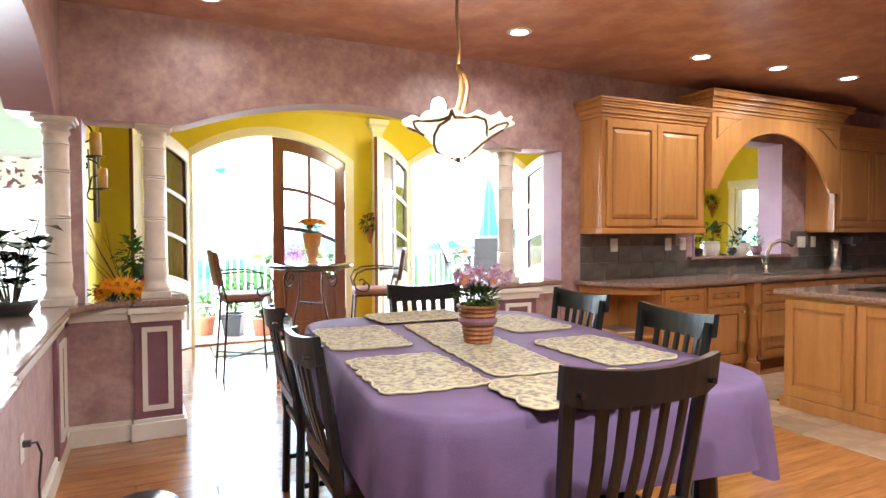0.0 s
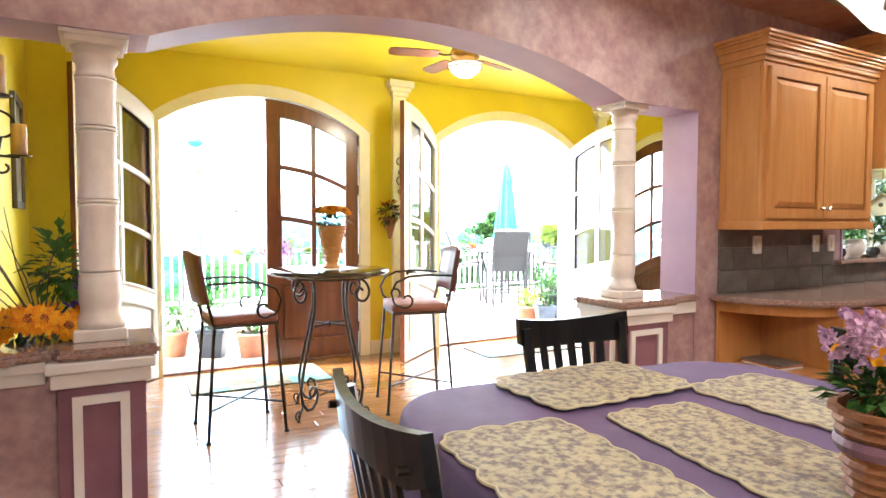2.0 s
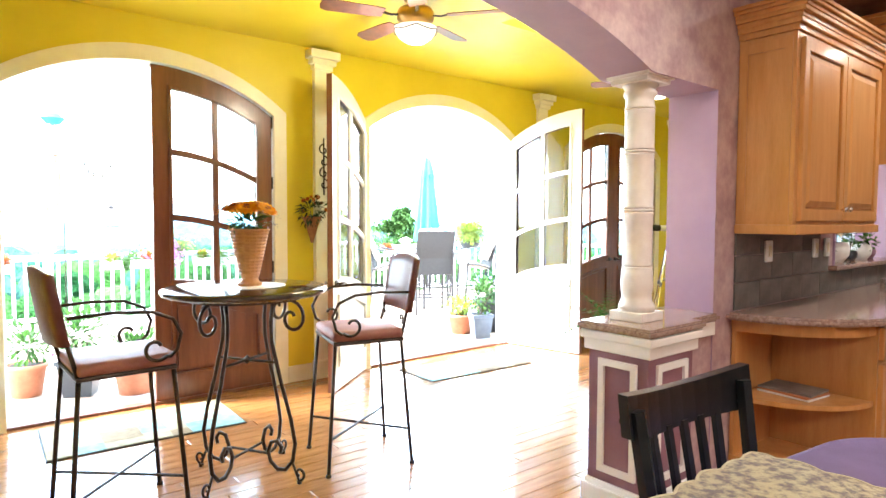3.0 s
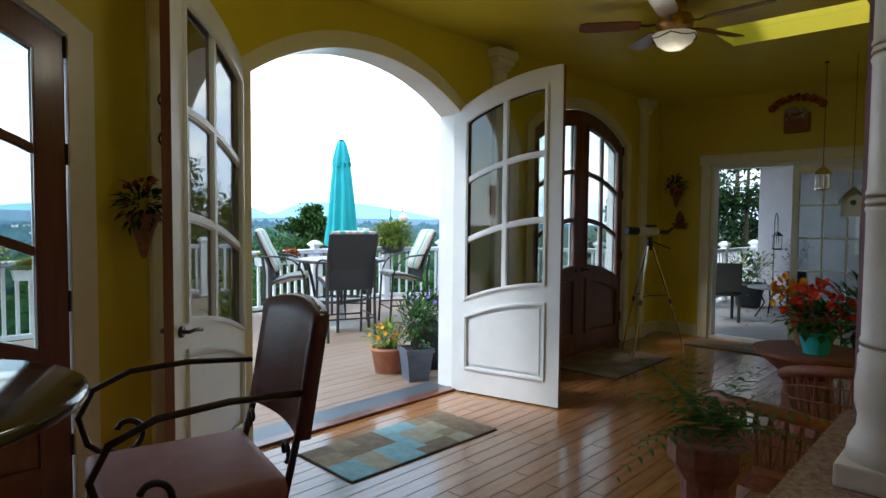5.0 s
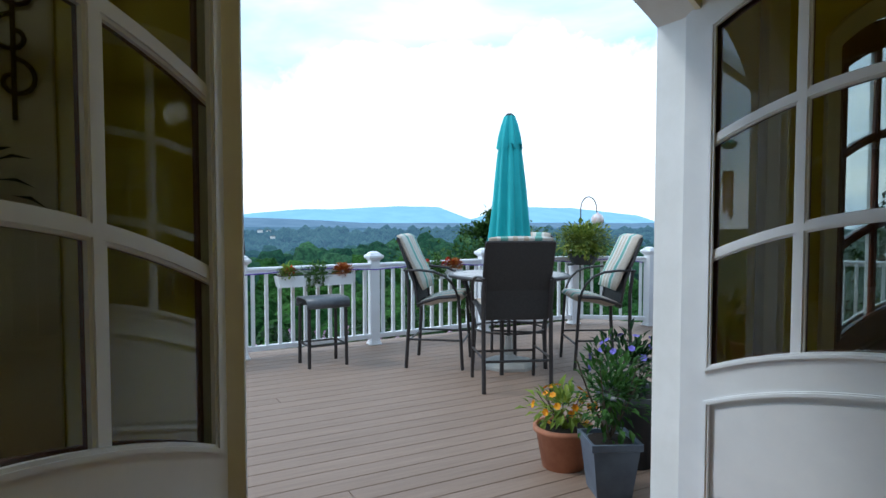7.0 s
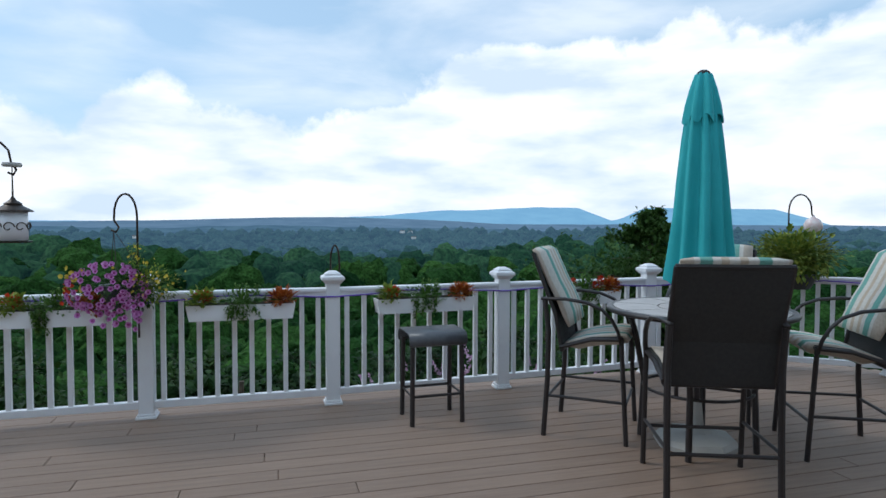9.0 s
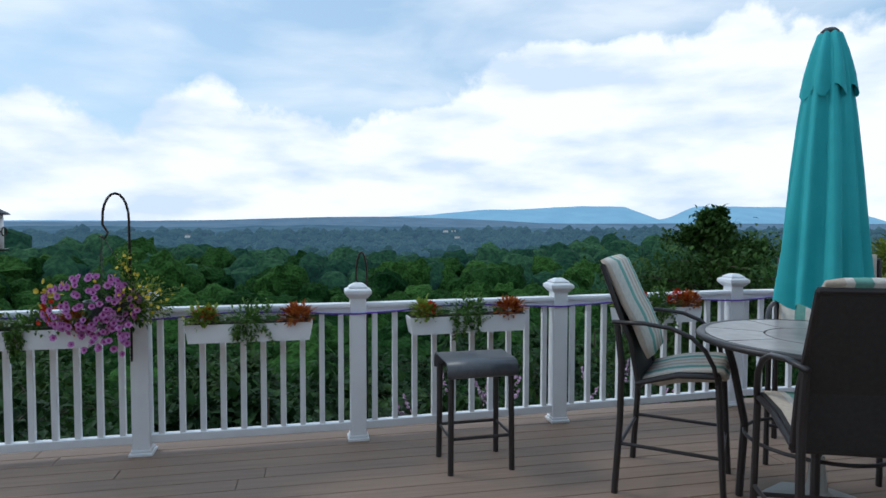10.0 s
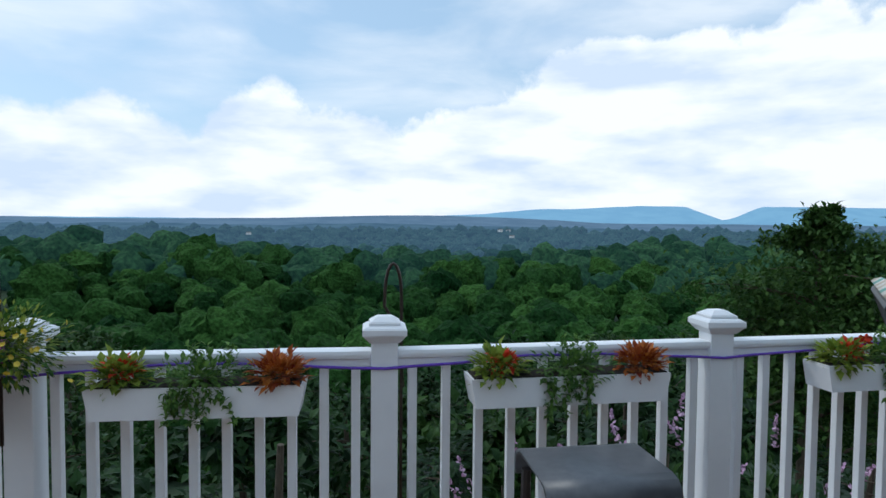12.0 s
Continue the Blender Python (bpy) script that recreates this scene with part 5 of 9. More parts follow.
part("bulb", b, glow_mat("bulb_glow", (1.0, 0.80, 0.45), 1.0), t, "glowing bulb", True)
d = bpy.data.lights.new("chandelier_light", "POINT")
d.energy, d.color, d.shadow_soft_size = 1.6, (1.0, 0.80, 0.55), 0.10
new("chandelier_light", d).location = (CH[0], CH[1], 1.93)

# wall socket with a black lead
t = thing("wall_socket", "white wall socket with a black lead plugged in", "socket", pose(-0.733, 3.06, 0.50))
part("plate", boxes(((0, -0.035, -0.057), (0.006, 0.035, 0.057)), bevel=0.002), WHITE, t)
b = bmesh.new()
box(b, (0.006, -0.012, 0.005), (0.035, 0.012, 0.03), 0.004)
tube(b, [(0.03, 0, 0.017), (0.05, 0.03, 0.01), (0.06, 0.07, -0.05), (0.05, 0.06, -0.18), (0.06, 0.02, -0.28), (0.05, 0.05, -0.39), (0.06, 0.10, -0.492)], 0.005, 6)
part("lead", b, DARKPOT, t, "black plug and lead")
t = thing("small_round_stool", "small black round stool on the oak floor", "stool", pose(-0.30, 3.02, 0))
b = bmesh.new()
lathe(b, [(0.12, 0.0), (0.11, 0.05), (0.10, 0.16), (0.135, 0.18), (0.14, 0.20), (0.12, 0.215), (0, 0.22)], 28)
part("drum", b, BLACKWOOD, t, smooth=True)

# front room: window with valance, lace and the rubber plant
t = tagged(new("window_front_room"), "bright front-room window with lace and a leaf-patterned valance", "window", "", "structure")
part("frame", boxes(((-2.35, 6.36, 0.75), (-1.02, 6.398, 0.83)), ((-2.35, 6.36, 1.98), (-1.02, 6.398, 2.06)), ((-2.35, 6.36, 0.83), (-2.27, 6.398, 1.98)), ((-1.10, 6.36, 0.83), (-1.02, 6.398, 1.98))), WHITE, t)
b = bmesh.new()
cols = 60
pr = [(x, 6.33 + 0.018 * math.sin(x * 55)) for x in [-2.30 + 1.24 * i / cols for i in range(cols + 1)]]
lo = [b.verts.new((x, y, 0.78)) for x, y in pr]
hi = [b.verts.new((x, y, 1.75)) for x, y in pr]
for i in range(cols):
    b.faces.new((lo[i], lo[i + 1], hi[i + 1], hi[i]))
# the lace emits: daylight through it is put into the material
part("lace_curtain", b, glow_mat("glowing_lace", (0.80, 0.84, 0.78), 0.05), t, "sheer white lace curtain, its glow standing for daylight", True)
b = bmesh.new()
pr = [(x, 6.30 + 0.012 * math.sin(x * 30)) for x in [-2.36 + 1.36 * i / cols for i in range(cols + 1)]]
lo = [b.verts.new((x, y, 1.72 + 0.012 * math.sin(x * 9))) for x, y in pr]
hi = [b.verts.new((x, y, 1.99)) for x, y in pr]
for i in range(cols):
    b.faces.new((lo[i], lo[i + 1], hi[i + 1], hi[i]))
part("valance", b, mat("leaf_print_valance", (0.70, 0.66, 0.60), 0.9, var=(0.16, 0.06, 0.06), scale=22, lo=0.55, hi=0.60, detail=1), t, "cream valance printed with dark leaves", True)
d = bpy.data.lights.new("front_window_daylight", "AREA")
d.shape, d.size, d.size_y, d.energy, d.color = "RECTANGLE", 1.2, 1.1, 5, (0.92, 0.97, 1.0)
new("front_window_daylight", d).matrix_world = look((-1.68, 6.26, 1.40), (-1.68, 5.0, 1.30))
t = thing("rubber_plant", "dark-leaved rubber plant in a low dark pot on the granite cap", "potted plant", pose(-0.93, 4.12, CAP))
b = bmesh.new()
lathe(b, [(0.085, 0.0), (0.10, 0.015), (0.125, 0.06), (0.13, 0.085), (0.115, 0.085), (0.0, 0.075)], 24)
part("pot", b, DARKPOT, t, smooth=True)
rng = random.Random(8)
DARKLEAF = mat("glossy_dark_leaf", (0.010, 0.022, 0.012), 0.22, var=(0.022, 0.042, 0.02), scale=8)
for k in range(8):
    a = k * 0.9
    tip = Vector((0.17 * math.cos(a) - 0.03, 0.17 * math.sin(a), 0.36 + 0.16 * rng.random()))
    root = Vector((0.03 * math.cos(a), 0.03 * math.sin(a), 0.07))
    b, s_ = bmesh.new(), bmesh.new()
    tube(s_, [root, root.lerp(tip, 0.5) + Vector((0, 0, 0.04)), tip], 0.007, 6, r_end=0.003)
    stem = part("stem", s_, BARK, t)
    for i in range(12):
        f = 0.22 + 0.78 * i / 11
        aa = i * 2.4 + k
        leaf(b, root.lerp(tip, f), (math.cos(aa), math.sin(aa), rng.uniform(-0.1, 0.7)), rng.uniform(0.10, 0.15), 0.85, 0.2, 0.05)
    part("leaves", b, DARKLEAF, stem)

# ---------------------------------------------------------------- sunroom
BT = (1.235, 6.27)
t = thing("bistro_table", "round bar-height bistro table on scrolled bronze iron legs", "table", pose(BT[0], BT[1], 0, 0, 0, -14) @ Matrix.Diagonal((1, 1, 1.062, 1)))
b = bmesh.new()
lathe(b, [(0.0, 0.938), (0.40, 0.938), (0.425, 0.948), (0.432, 0.958), (0.428, 0.970), (0.415, 0.976), (0.0, 0.977)], 56)
part("tabletop", b, BLACKTOP, t, "dark polished round top", True)
b = bmesh.new()
lathe(b, [(0.30, 0.915), (0.315, 0.937), (0.28, 0.937)], 40)
part("apron_ring", b, IRON, t)
for k in range(4):
    a = math.radians(45 + 90 * k)
    e, f = Vector((math.cos(a), math.sin(a), 0)), Vector((0, 0, 1))
    P = lambda r, z: e * r + f * z
    b = bmesh.new()
    tube(b, [P(0.17, 0.925), P(0.155, 0.80), P(0.16, 0.70), P(0.21, 0.52), P(0.275, 0.32), P(0.30, 0.20), P(0.285, 0.11), P(0.24, 0.06), P(0.19, 0.055), P(0.145, 0.09), P(0.13, 0.14), P(0.15, 0.19), P(0.19, 0.20), P(0.215, 0.17), P(0.205, 0.14)], 0.0105, 8)
    part("leg", b, IRON, t, smooth=True)
    b = bmesh.new()
    tube(b, [P(0.275, 0.115)] + [P(0.31 + 0.03 * math.sin(x), 0.05 - 0.035 * math.cos(x)) for x in (0.4, 0.0)] + spiral(P(0.325, 0.05), 0.035, 0.008, -90, 270, (e, f), 14), 0.007, 8)
    lathe(b, [(0.012, 0), (0.012, 0.014), (0, 0.016)], 10, tuple(P(0.325, 0)))
    part("foot_scroll", b, IRON, t, smooth=True)
    b = bmesh.new()
    tube(b, [P(0.165, 0.91), P(0.22, 0.925), P(0.30, 0.915)] + spiral(P(0.285, 0.83), 0.085, 0.018, 85, -330, (e, f), 22), 0.009, 8)
    part("bracket_scroll", b, IRON, t, smooth=True)
b = bmesh.new()
for a in (45, 135):
    c, s = math.cos(radians(a)), math.sin(radians(a))
    for r, z in ((0.185, 0.60), (0.135, 0.13)):
        b = bmesh.new()
        tube(b, [(r * c, r * s, z), (-r * c, -r * s, z)], 0.007, 8)
        part("cross_brace", b, IRON, t)
b = bmesh.new()
lathe(b, [(0, 0.575), (0.016, 0.59), (0.02, 0.60), (0.016, 0.61), (0, 0.625)], 10)
part("brace_finial", b, IRON, t)
t = thing("lace_mat", "round pale lace mat on the bistro table", "table mat", pose(BT[0] + 0.02, BT[1], 1.0385))
b = bmesh.new()
lathe(b, [(0.0, 0.0), (0.185, 0.0), (0.19, 0.002), (0.0, 0.003)], 60, wave=0.02, waves=20)
part("lace", b, VINYL, t)
t = thing("sunflower_vase", "tall tan woven vase of orange sunflowers on the bistro table", "flower vase", pose(BT[0] + 0.02, BT[1], 1.0425))
b = bmesh.new()
prof = [(0.062, 0), (0.064, 0.012), (0.048, 0.022), (0.042, 0.04), (0.050, 0.055)]
for k in range(41):
    s = k / 40
    prof.append((0.052 + 0.050 * s + 0.0028 * math.sin(s * 13 * math.tau), 0.06 + 0.235 * s))
prof += [(0.108, 0.297), (0.108, 0.305), (0.095, 0.305), (0.09, 0.28), (0, 0.28)]
lathe(b, prof, 32, wave=0.012, waves=16)
TANWICKER = mat("tan_wicker", (0.48, 0.22, 0.085), 0.6, var=(0.58, 0.30, 0.13), scale=30, bump=0.3, bump_scale=90)
part("vase", b, TANWICKER, t)
rng = random.Random(21)
part("leaves", foliage(rng, 170, (0, 0, 0.335), 0.095, 0.05, 0.1, 0.45, (1.0, 1.0, 0.5), 0.3), LEAF, t)
for k in range(12):
    a = k * 2.4
    r = 0.03 + 0.10 * math.sqrt((k + 0.5) / 12)
    p = Vector((r * math.cos(a), r * math.sin(a), 0.445 - 0.30 * r))
    w = Vector((math.cos(a) * r * 6, math.sin(a) * r * 6, 0.9)).normalized()
    b, c = bmesh.new(), bmesh.new()
    blossom(b, p, w, 0.064, 13, 0.10)
    blossom(b, p + w * 0.006, w, 0.045, 11, 0.2)
    for i in range(16):
        blossom(c, p + w * 0.012 + rand_way(rng) * 0.013, w, 0.008, 4)
    part("flower_heart", c, COLEUS, part("sunflower", b, ORANGE, t), "brown flower heart")
part("sprigs", foliage(rng, 60, (0.11, -0.02, 0.37), 0.06, 0.016, 0.3), island_mat("lavender_sprig", (0.25, 0.24, 0.34), (0.5, 0.5, 0.62)), t)


def bistro_chair():
    """Bar chair facing +y: leather back with nails, padded seat, scrolled iron arms."""
    t = thing("bistro_chair", "bronze iron bar chair with rose padded seat and leather back", "chair", None, "bistro chairs")
    b = bmesh.new()
    box(b, (-0.215, -0.195, 0.725), (0.215, 0.215, 0.785), 0.026)
    part("seat", b, ROSE_PAD, t, "rose suede padded seat", True)
    b = bmesh.new()
    tube(b, [(x, y, 0.718) for x, y in ((-0.205, -0.19), (0.205, -0.19), (0.205, 0.205), (-0.205, 0.205))], 0.011, 8, True)
    part("seat_frame", b, IRON, t)
    for sx in (-1, 1):
        for sy, yy in ((1, 0.20), (-1, -0.185)):
            b = bmesh.new()
            tube(b, [(sx * 0.195, yy, 0.715), (sx * 0.235, yy + sy * 0.05, 0.012)], 0.0105, 8)
            lathe(b, [(0.016, 0.0), (0.016, 0.012), (0.010, 0.018)], 10, (sx * 0.236, yy + sy * 0.051, 0))
            part("leg", b, IRON, t, smooth=True)
        b = bmesh.new()
        tube(b, [(sx * 0.21, -0.225, 0.985), (sx * 0.225, -0.05, 0.995), (sx * 0.235, 0.10, 0.985), (sx * 0.235, 0.19, 0.945), (sx * 0.235, 0.225, 0.875), (sx * 0.235, 0.205, 0.80), (sx * 0.235, 0.175, 0.775)] + spiral((sx * 0.235, 0.115, 0.818), 0.062, 0.022, -40, -330, ((0, 1, 0), (0, 0, 1)), 18), 0.0085, 8)
        part("arm", b, IRON, t, "scrolled iron arm", True)
        b = bmesh.new()
        tube(b, [(sx * 0.19, -0.185, 0.715), (sx * 0.19, -0.205, 0.80), (sx * 0.185, -0.225, 0.88)], 0.010, 8)
        tube(b, [(sx * 0.16, -0.20, 0.80)] + spiral((sx * 0.145, -0.205, 0.83), 0.03, 0.008, -60, 250, ((sx, 0, 0), (0, 0, 1)), 10), 0.006, 6)
        part("back_support", b, IRON, t, smooth=True)
    b = bmesh.new()
    tube(b, [(-0.226, 0.239, 0.20), (0.226, -0.222, 0.20)], 0.0075, 8)
    tube(b, [(0.226, 0.239, 0.20), (-0.226, -0.222, 0.20)], 0.0075, 8)
    part("cross_stretcher", b, IRON, t)
    b = bmesh.new()
    n, m = 10, 6
    grid = {}
    for side in (0, 1):
        for i in range(n + 1):
            s = -1 + 2 * i / n
            for j in range(m + 1):
                v = j / m
                z = 0.865 + 0.30 * v + 0.028 * (1 - s * s) * v
                puff = 0.012 * (1 - s ** 4) * (1 - (2 * v - 1) ** 4)
                y = -0.235 - 0.05 * v - 0.03 * (1 - s * s) + (0.022 + puff if side else -0.014 - puff * 0.4)
                grid[side, i, j] = b.verts.new((s * 0.205, y, z))
    for i in range(n):
        for j in range(m):
            b.faces.new((grid[0, i, j], grid[0, i + 1, j], grid[0, i + 1, j + 1], grid[0, i, j + 1]))
            b.faces.new((grid[1, i, j], grid[1, i, j + 1], grid[1, i + 1, j + 1], grid[1, i + 1, j]))
    for i in range(n):
        for j in (0, m):
            b.faces.new((grid[0, i, j], grid[1, i, j], grid[1, i + 1, j], grid[0, i + 1, j]))
    for j in range(m):
        for i in (0, n):
            b.faces.new((grid[0, i, j], grid[0, i, j + 1], grid[1, i, j + 1], grid[1, i, j]))
    bmesh.ops.recalc_face_normals(b, faces=b.faces[:])
    back = part("backrest", b, LEATHER, t, "oxblood leather backrest", True)
    b = bmesh.new()
    for i in range(19):
        s = -0.95 + 1.9 * i / 18
        z = 1.166 + 0.028 * (1 - s * s)
        y = -0.285 - 0.03 * (1 - s * s) + 0.004
        lathe(b, [(0.0055, 0), (0.004, 0.003), (0, 0.0045)], 8, (s * 0.205, y, z))
    part("nail_trim", b, BRASS, back, "bright nail heads")
    return t


bc = bistro_chair()
bc.matrix_world = pose(0.58, 6.20, 0, 0, 0, -88)
copy_thing(bc, pose(1.86, 6.13, 0, 0, 0, 76))

# mats on the floor
def patch_rug(x, y, hx, hy, turn, seed, name, label, tones):
    t = thing(name, label, "rug", pose(x, y, 0.001, 0, 0, turn), "door mats")
    rng = random.Random(seed)
    part("backing", boxes(((-hx, -hy, 0), (hx, hy, 0.006))), SLING, t, "dark backing")
    cells = []
    nx, ny = 7, 4
    for i in range(nx):
        for j in range(ny):
            cells.append((i, j, tones[rng.randrange(len(tones))]))
    us = [0.0] + [(i + rng.uniform(-0.25, 0.25)) / nx for i in range(1, nx)] + [1.0]
    for i in range(nx):
        vs = [0.0] + [(j + rng.uniform(-0.3, 0.3)) / ny for j in range(1, ny)] + [1.0]
        for j in range(ny):
            b = boxes(((-hx + 0.008 + (2 * hx - 0.016) * us[i], -hy + 0.008 + (2 * hy - 0.016) * vs[j], 0.006), (-hx + 0.008 + (2 * hx - 0.016) * us[i + 1], -hy + 0.008 + (2 * hy - 0.016) * vs[j + 1], 0.010 + rng.uniform(0, 0.0015))))
            part("pile_patch", b, cells[i * ny + j][2], t)


def pile(name, c, c2):
    return mat(name, c, 0.95, var=c2, scale=16, bump=0.4, bump_scale=220, grain=0.2)


R_BEIGE, R_TEAL, R_TAN, R_BROWN = pile("rug_beige", (0.34, 0.29, 0.19), (0.42, 0.37, 0.26)), pile("rug_aqua", (0.20, 0.36, 0.38), (0.30, 0.46, 0.46)), pile("rug_tan", (0.24, 0.17, 0.10), (0.33, 0.25, 0.15)), pile("rug_brown", (0.17, 0.115, 0.07), (0.25, 0.175, 0.11))
patch_rug(3.80, 7.38, 0.60, 0.27, -2, 3, "door_mat", "patchwork doormat in aqua, beige and brown", (R_BEIGE, R_TEAL, R_TAN, R_BROWN))
patch_rug(0.98, 7.45, 0.58, 0.33, -2, 5, "door_mat", "pale patchwork doormat before the first arched door", (R_BEIGE, R_TEAL, R_BEIGE, R_TAN))
patch_rug(6.75, 7.45, 0.60, 0.32, 0, 9, "door_mat", "brown patchwork doormat before the third arched door", (R_BROWN, R_TAN, R_BROWN))
patch_rug(8.36, 6.75, 0.24, 0.55, 0, 12, "door_mat", "dark brown mat before the sliding door", (R_BROWN, R_BROWN, R_TAN, R_TAN))


# ceiling fans
def ceiling_fan(x, y, turn, watts):
    t = thing("ceiling_fan", "brass ceiling fan with wooden blades and a frosted bowl light", "ceiling fan", pose(x, y, SUNCEIL, 0, 0, turn), "ceiling fans")
    b = bmesh.new()
    lathe(b, [(0.08, -0.001), (0.075, -0.04), (0.03, -0.06), (0.03, -0.075), (0.11, -0.09), (0.125, -0.12), (0.12, -0.16), (0.07, -0.19), (0.06, -0.215)], 32)
    part("motor_housing", b, mat("antique_brass", (0.42, 0.25, 0.09), 0.28, 0.9, scale=20), t, "antique brass housing", True)
    b = bmesh.new()
    lathe(b, [(0.0, -0.315), (0.06, -0.305), (0.11, -0.27), (0.135, -0.225), (0.14, -0.21), (0.12, -0.205), (0.0, -0.203)], 36, wave=0.02, waves=10)
    bowl = part("light_bowl", b, glow_mat("frosted_bowl", (1.0, 0.93, 0.80), 0.045), t, "frosted scalloped glass bowl", True)
    b = bmesh.new()
    tube(b, [(0.140 * math.cos(a), 0.140 * math.sin(a), -0.222 - 0.02 * abs(math.sin(2.5 * a))) for a in [i * math.tau / 40 for i in range(40)]], 0.004, 6, True)
    part("trim_wire", b, IRON, bowl)
    for k in range(5):
        a = k * 72
        b = bmesh.new()
        prism(b, [(0.22, -0.05), (0.30, -0.062), (0.58, -0.068), (0.62, -0.05), (0.63, 0.0), (0.62, 0.05), (0.58, 0.068), (0.30, 0.062), (0.22, 0.05)], (-0.006, 0.0), lambda u, v, w: (u, v, w))
        bl = part("blade", b, CHERRY, t)
        bl.matrix_local = pose(0, 0, -0.135, 0, 0, a) @ pose(0, 0, 0, 11, 0, 0)
        b = bmesh.new()
        tube(b, [(0.10, 0, 0.0), (0.17, 0, -0.01), (0.26, 0, 0.004)], 0.012, 8, flat=0.5)
        part("blade_iron", b, IRON, bl)
    d = bpy.data.lights.new("fan_light", "POINT")
    d.energy, d.color, d.shadow_soft_size = watts, (1.0, 0.88, 0.68), 0.12
    new("fan_light", d).location = (x, y, SUNCEIL - 0.42)
    return t


ceiling_fan(2.42, 6.34, 20, 1.5)
ceiling_fan(5.30, 6.34, 50, 0.45)

# telescope on a tripod
t = thing("telescope", "small white and black telescope on an aluminium tripod", "telescope", pose(7.36, 7.40, 0, 0, 0, -25))
for k in range(3):
    a = radians(90 + 120 * k)
    b = bmesh.new()
    tube(b, [(0.03 * math.cos(a), 0.03 * math.sin(a), 1.14), (0.23 * math.cos(a), 0.23 * math.sin(a), 0.55)], 0.012, 8)
    tube(b, [(0.225 * math.cos(a), 0.225 * math.sin(a), 0.56), (0.39 * math.cos(a), 0.39 * math.sin(a), 0.0)], 0.009, 8)
    lg = part("tripod_leg", b, NICKEL, t)
    b = bmesh.new()
    tube(b, [(0.215 * math.cos(a), 0.215 * math.sin(a), 0.59), (0.235 * math.cos(a), 0.235 * math.sin(a), 0.54)], 0.018, 8)
    part("clamp", b, DARKPOT, lg)
b = bmesh.new()
for k in range(3):
    a = radians(90 + 120 * k)
    tube(b, [(0, 0, 0.62), (0.20 * math.cos(a), 0.20 * math.sin(a), 0.62)], 0.007, 6)
part("spreader", b, DARKPOT, t, "black tripod spreader")
b = bmesh.new()
lathe(b, [(0.03, 1.10), (0.04, 1.15), (0.025, 1.20), (0.03, 1.24)], 14)
tube(b, [(0, 0, 1.20), (0.05, -0.10, 1.16), (0.10, -0.20, 1.12)], 0.008, 8)
part("head", b, DARKPOT, t, "black tripod head")
tube_b = bmesh.new()
tube(tube_b, [(-0.30, 0, 1.305), (-0.16, 0, 1.30)], 0.042, 16)
part("dew_shield", tube_b, DARKPOT, t, "black dew shield")
b = bmesh.new()
tube(b, [(-0.16, 0, 1.30), (0.10, 0, 1.29)], 0.036, 16)
part("optical_tube", b, WHITE, t)
b = bmesh.new()
tube(b, [(0.10, 0, 1.29), (0.24, 0, 1.285)], 0.022, 12)
tube(b, [(0.24, 0, 1.285), (0.30, 0, 1.33)], 0.016, 12)
tube(b, [(-0.05, 0, 1.352), (0.08, 0, 1.352)], 0.012, 10)
part("focuser", b, DARKPOT, t)


# wall ornaments
def wall_basket(x, y, z, face, seed, label):
    t = thing("wall_basket", label, "wall planter", pose(x, y, z, 0, 0, face), "wall planters")
    rng = random.Random(seed)
    b = bmesh.new()
    lathe(b, [(0.012, -0.22), (0.05, -0.08), (0.085, 0.0), (0.075, 0.0), (0.0, -0.02)], 18, (0, -0.09, 0))
    part("cone", b, WICKER, t)
    part("leaves", foliage(rng, 150, (0, -0.10, 0.04), 0.13, 0.065, -0.2, 0.35, (1, 0.7, 0.9), 0.3), LEAF_DARK, t)
    b = bmesh.new()
    for _ in range(16):
        blossom(b, Vector((0, -0.12, 0.08)) + rand_way(rng, 0.3) * 0.10, rand_way(rng, 0.3), 0.02, 6)
    part("blossoms", b, COLEUS, t)
    return t


wall_basket(2.40, NORTH - 0.02, 1.42, 0, 3, "trailing dried-flower basket hung on the yellow wall")
wall_basket(EAST, 7.66, 1.80, -90, 4, "white cone wall vase of dried flowers on yellow wall")
t = thing("iron_wall_ornament", "dark iron scroll ornament on the cream pilaster", "wall ornament", pose(2.54, NORTH - 0.052, 1.85))
b = bmesh.new()
for k in range(4):
    tube(b, spiral((0, -0.012, -0.15 + k * 0.10), 0.05, 0.01, 90, 90 + (360 if k % 2 else -360), ((1, 0, 0), (0, 0, 1)), 14), 0.006, 6)
tube(b, [(0, -0.012, -0.24), (0, -0.012, 0.25)], 0.006, 6)
part("scrollwork", b, IRON, t)
t = thing("wall_shelf", "small dark wall shelf with an ornament on yellow wall", "wall shelf", pose(EAST, 7.62, 1.36, 0, 0, -90))
part("board", boxes(((-0.09, -0.10, 0), (0.09, 0, 0.02)), ((-0.07, -0.08, -0.05), (0.07, 0, 0)), bevel=0.005), CHERRY, t)
b = bmesh.new()
lathe(b, [(0.045, 0.02), (0.055, 0.06), (0.04, 0.12), (0.02, 0.16), (0, 0.17)], 16, (0, -0.05, 0))
part("figure", b, CHERRY, t, smooth=True)
t = thing("wine_wall_sign", "carved bunch-of-grapes wall ornament above the sliding door", "wall ornament", pose(EAST, 6.38, 2.52, 0, 0, -90))
b = bmesh.new()
for k in range(9):
    a = radians(20 + 17.5 * k)
    blossom(b, (0.26 * math.cos(a), -0.02, 0.10 + 0.14 * math.sin(a)), (0, -1, 0.1), 0.05, 5)
part("leaf_spray", b, COLEUS, t)
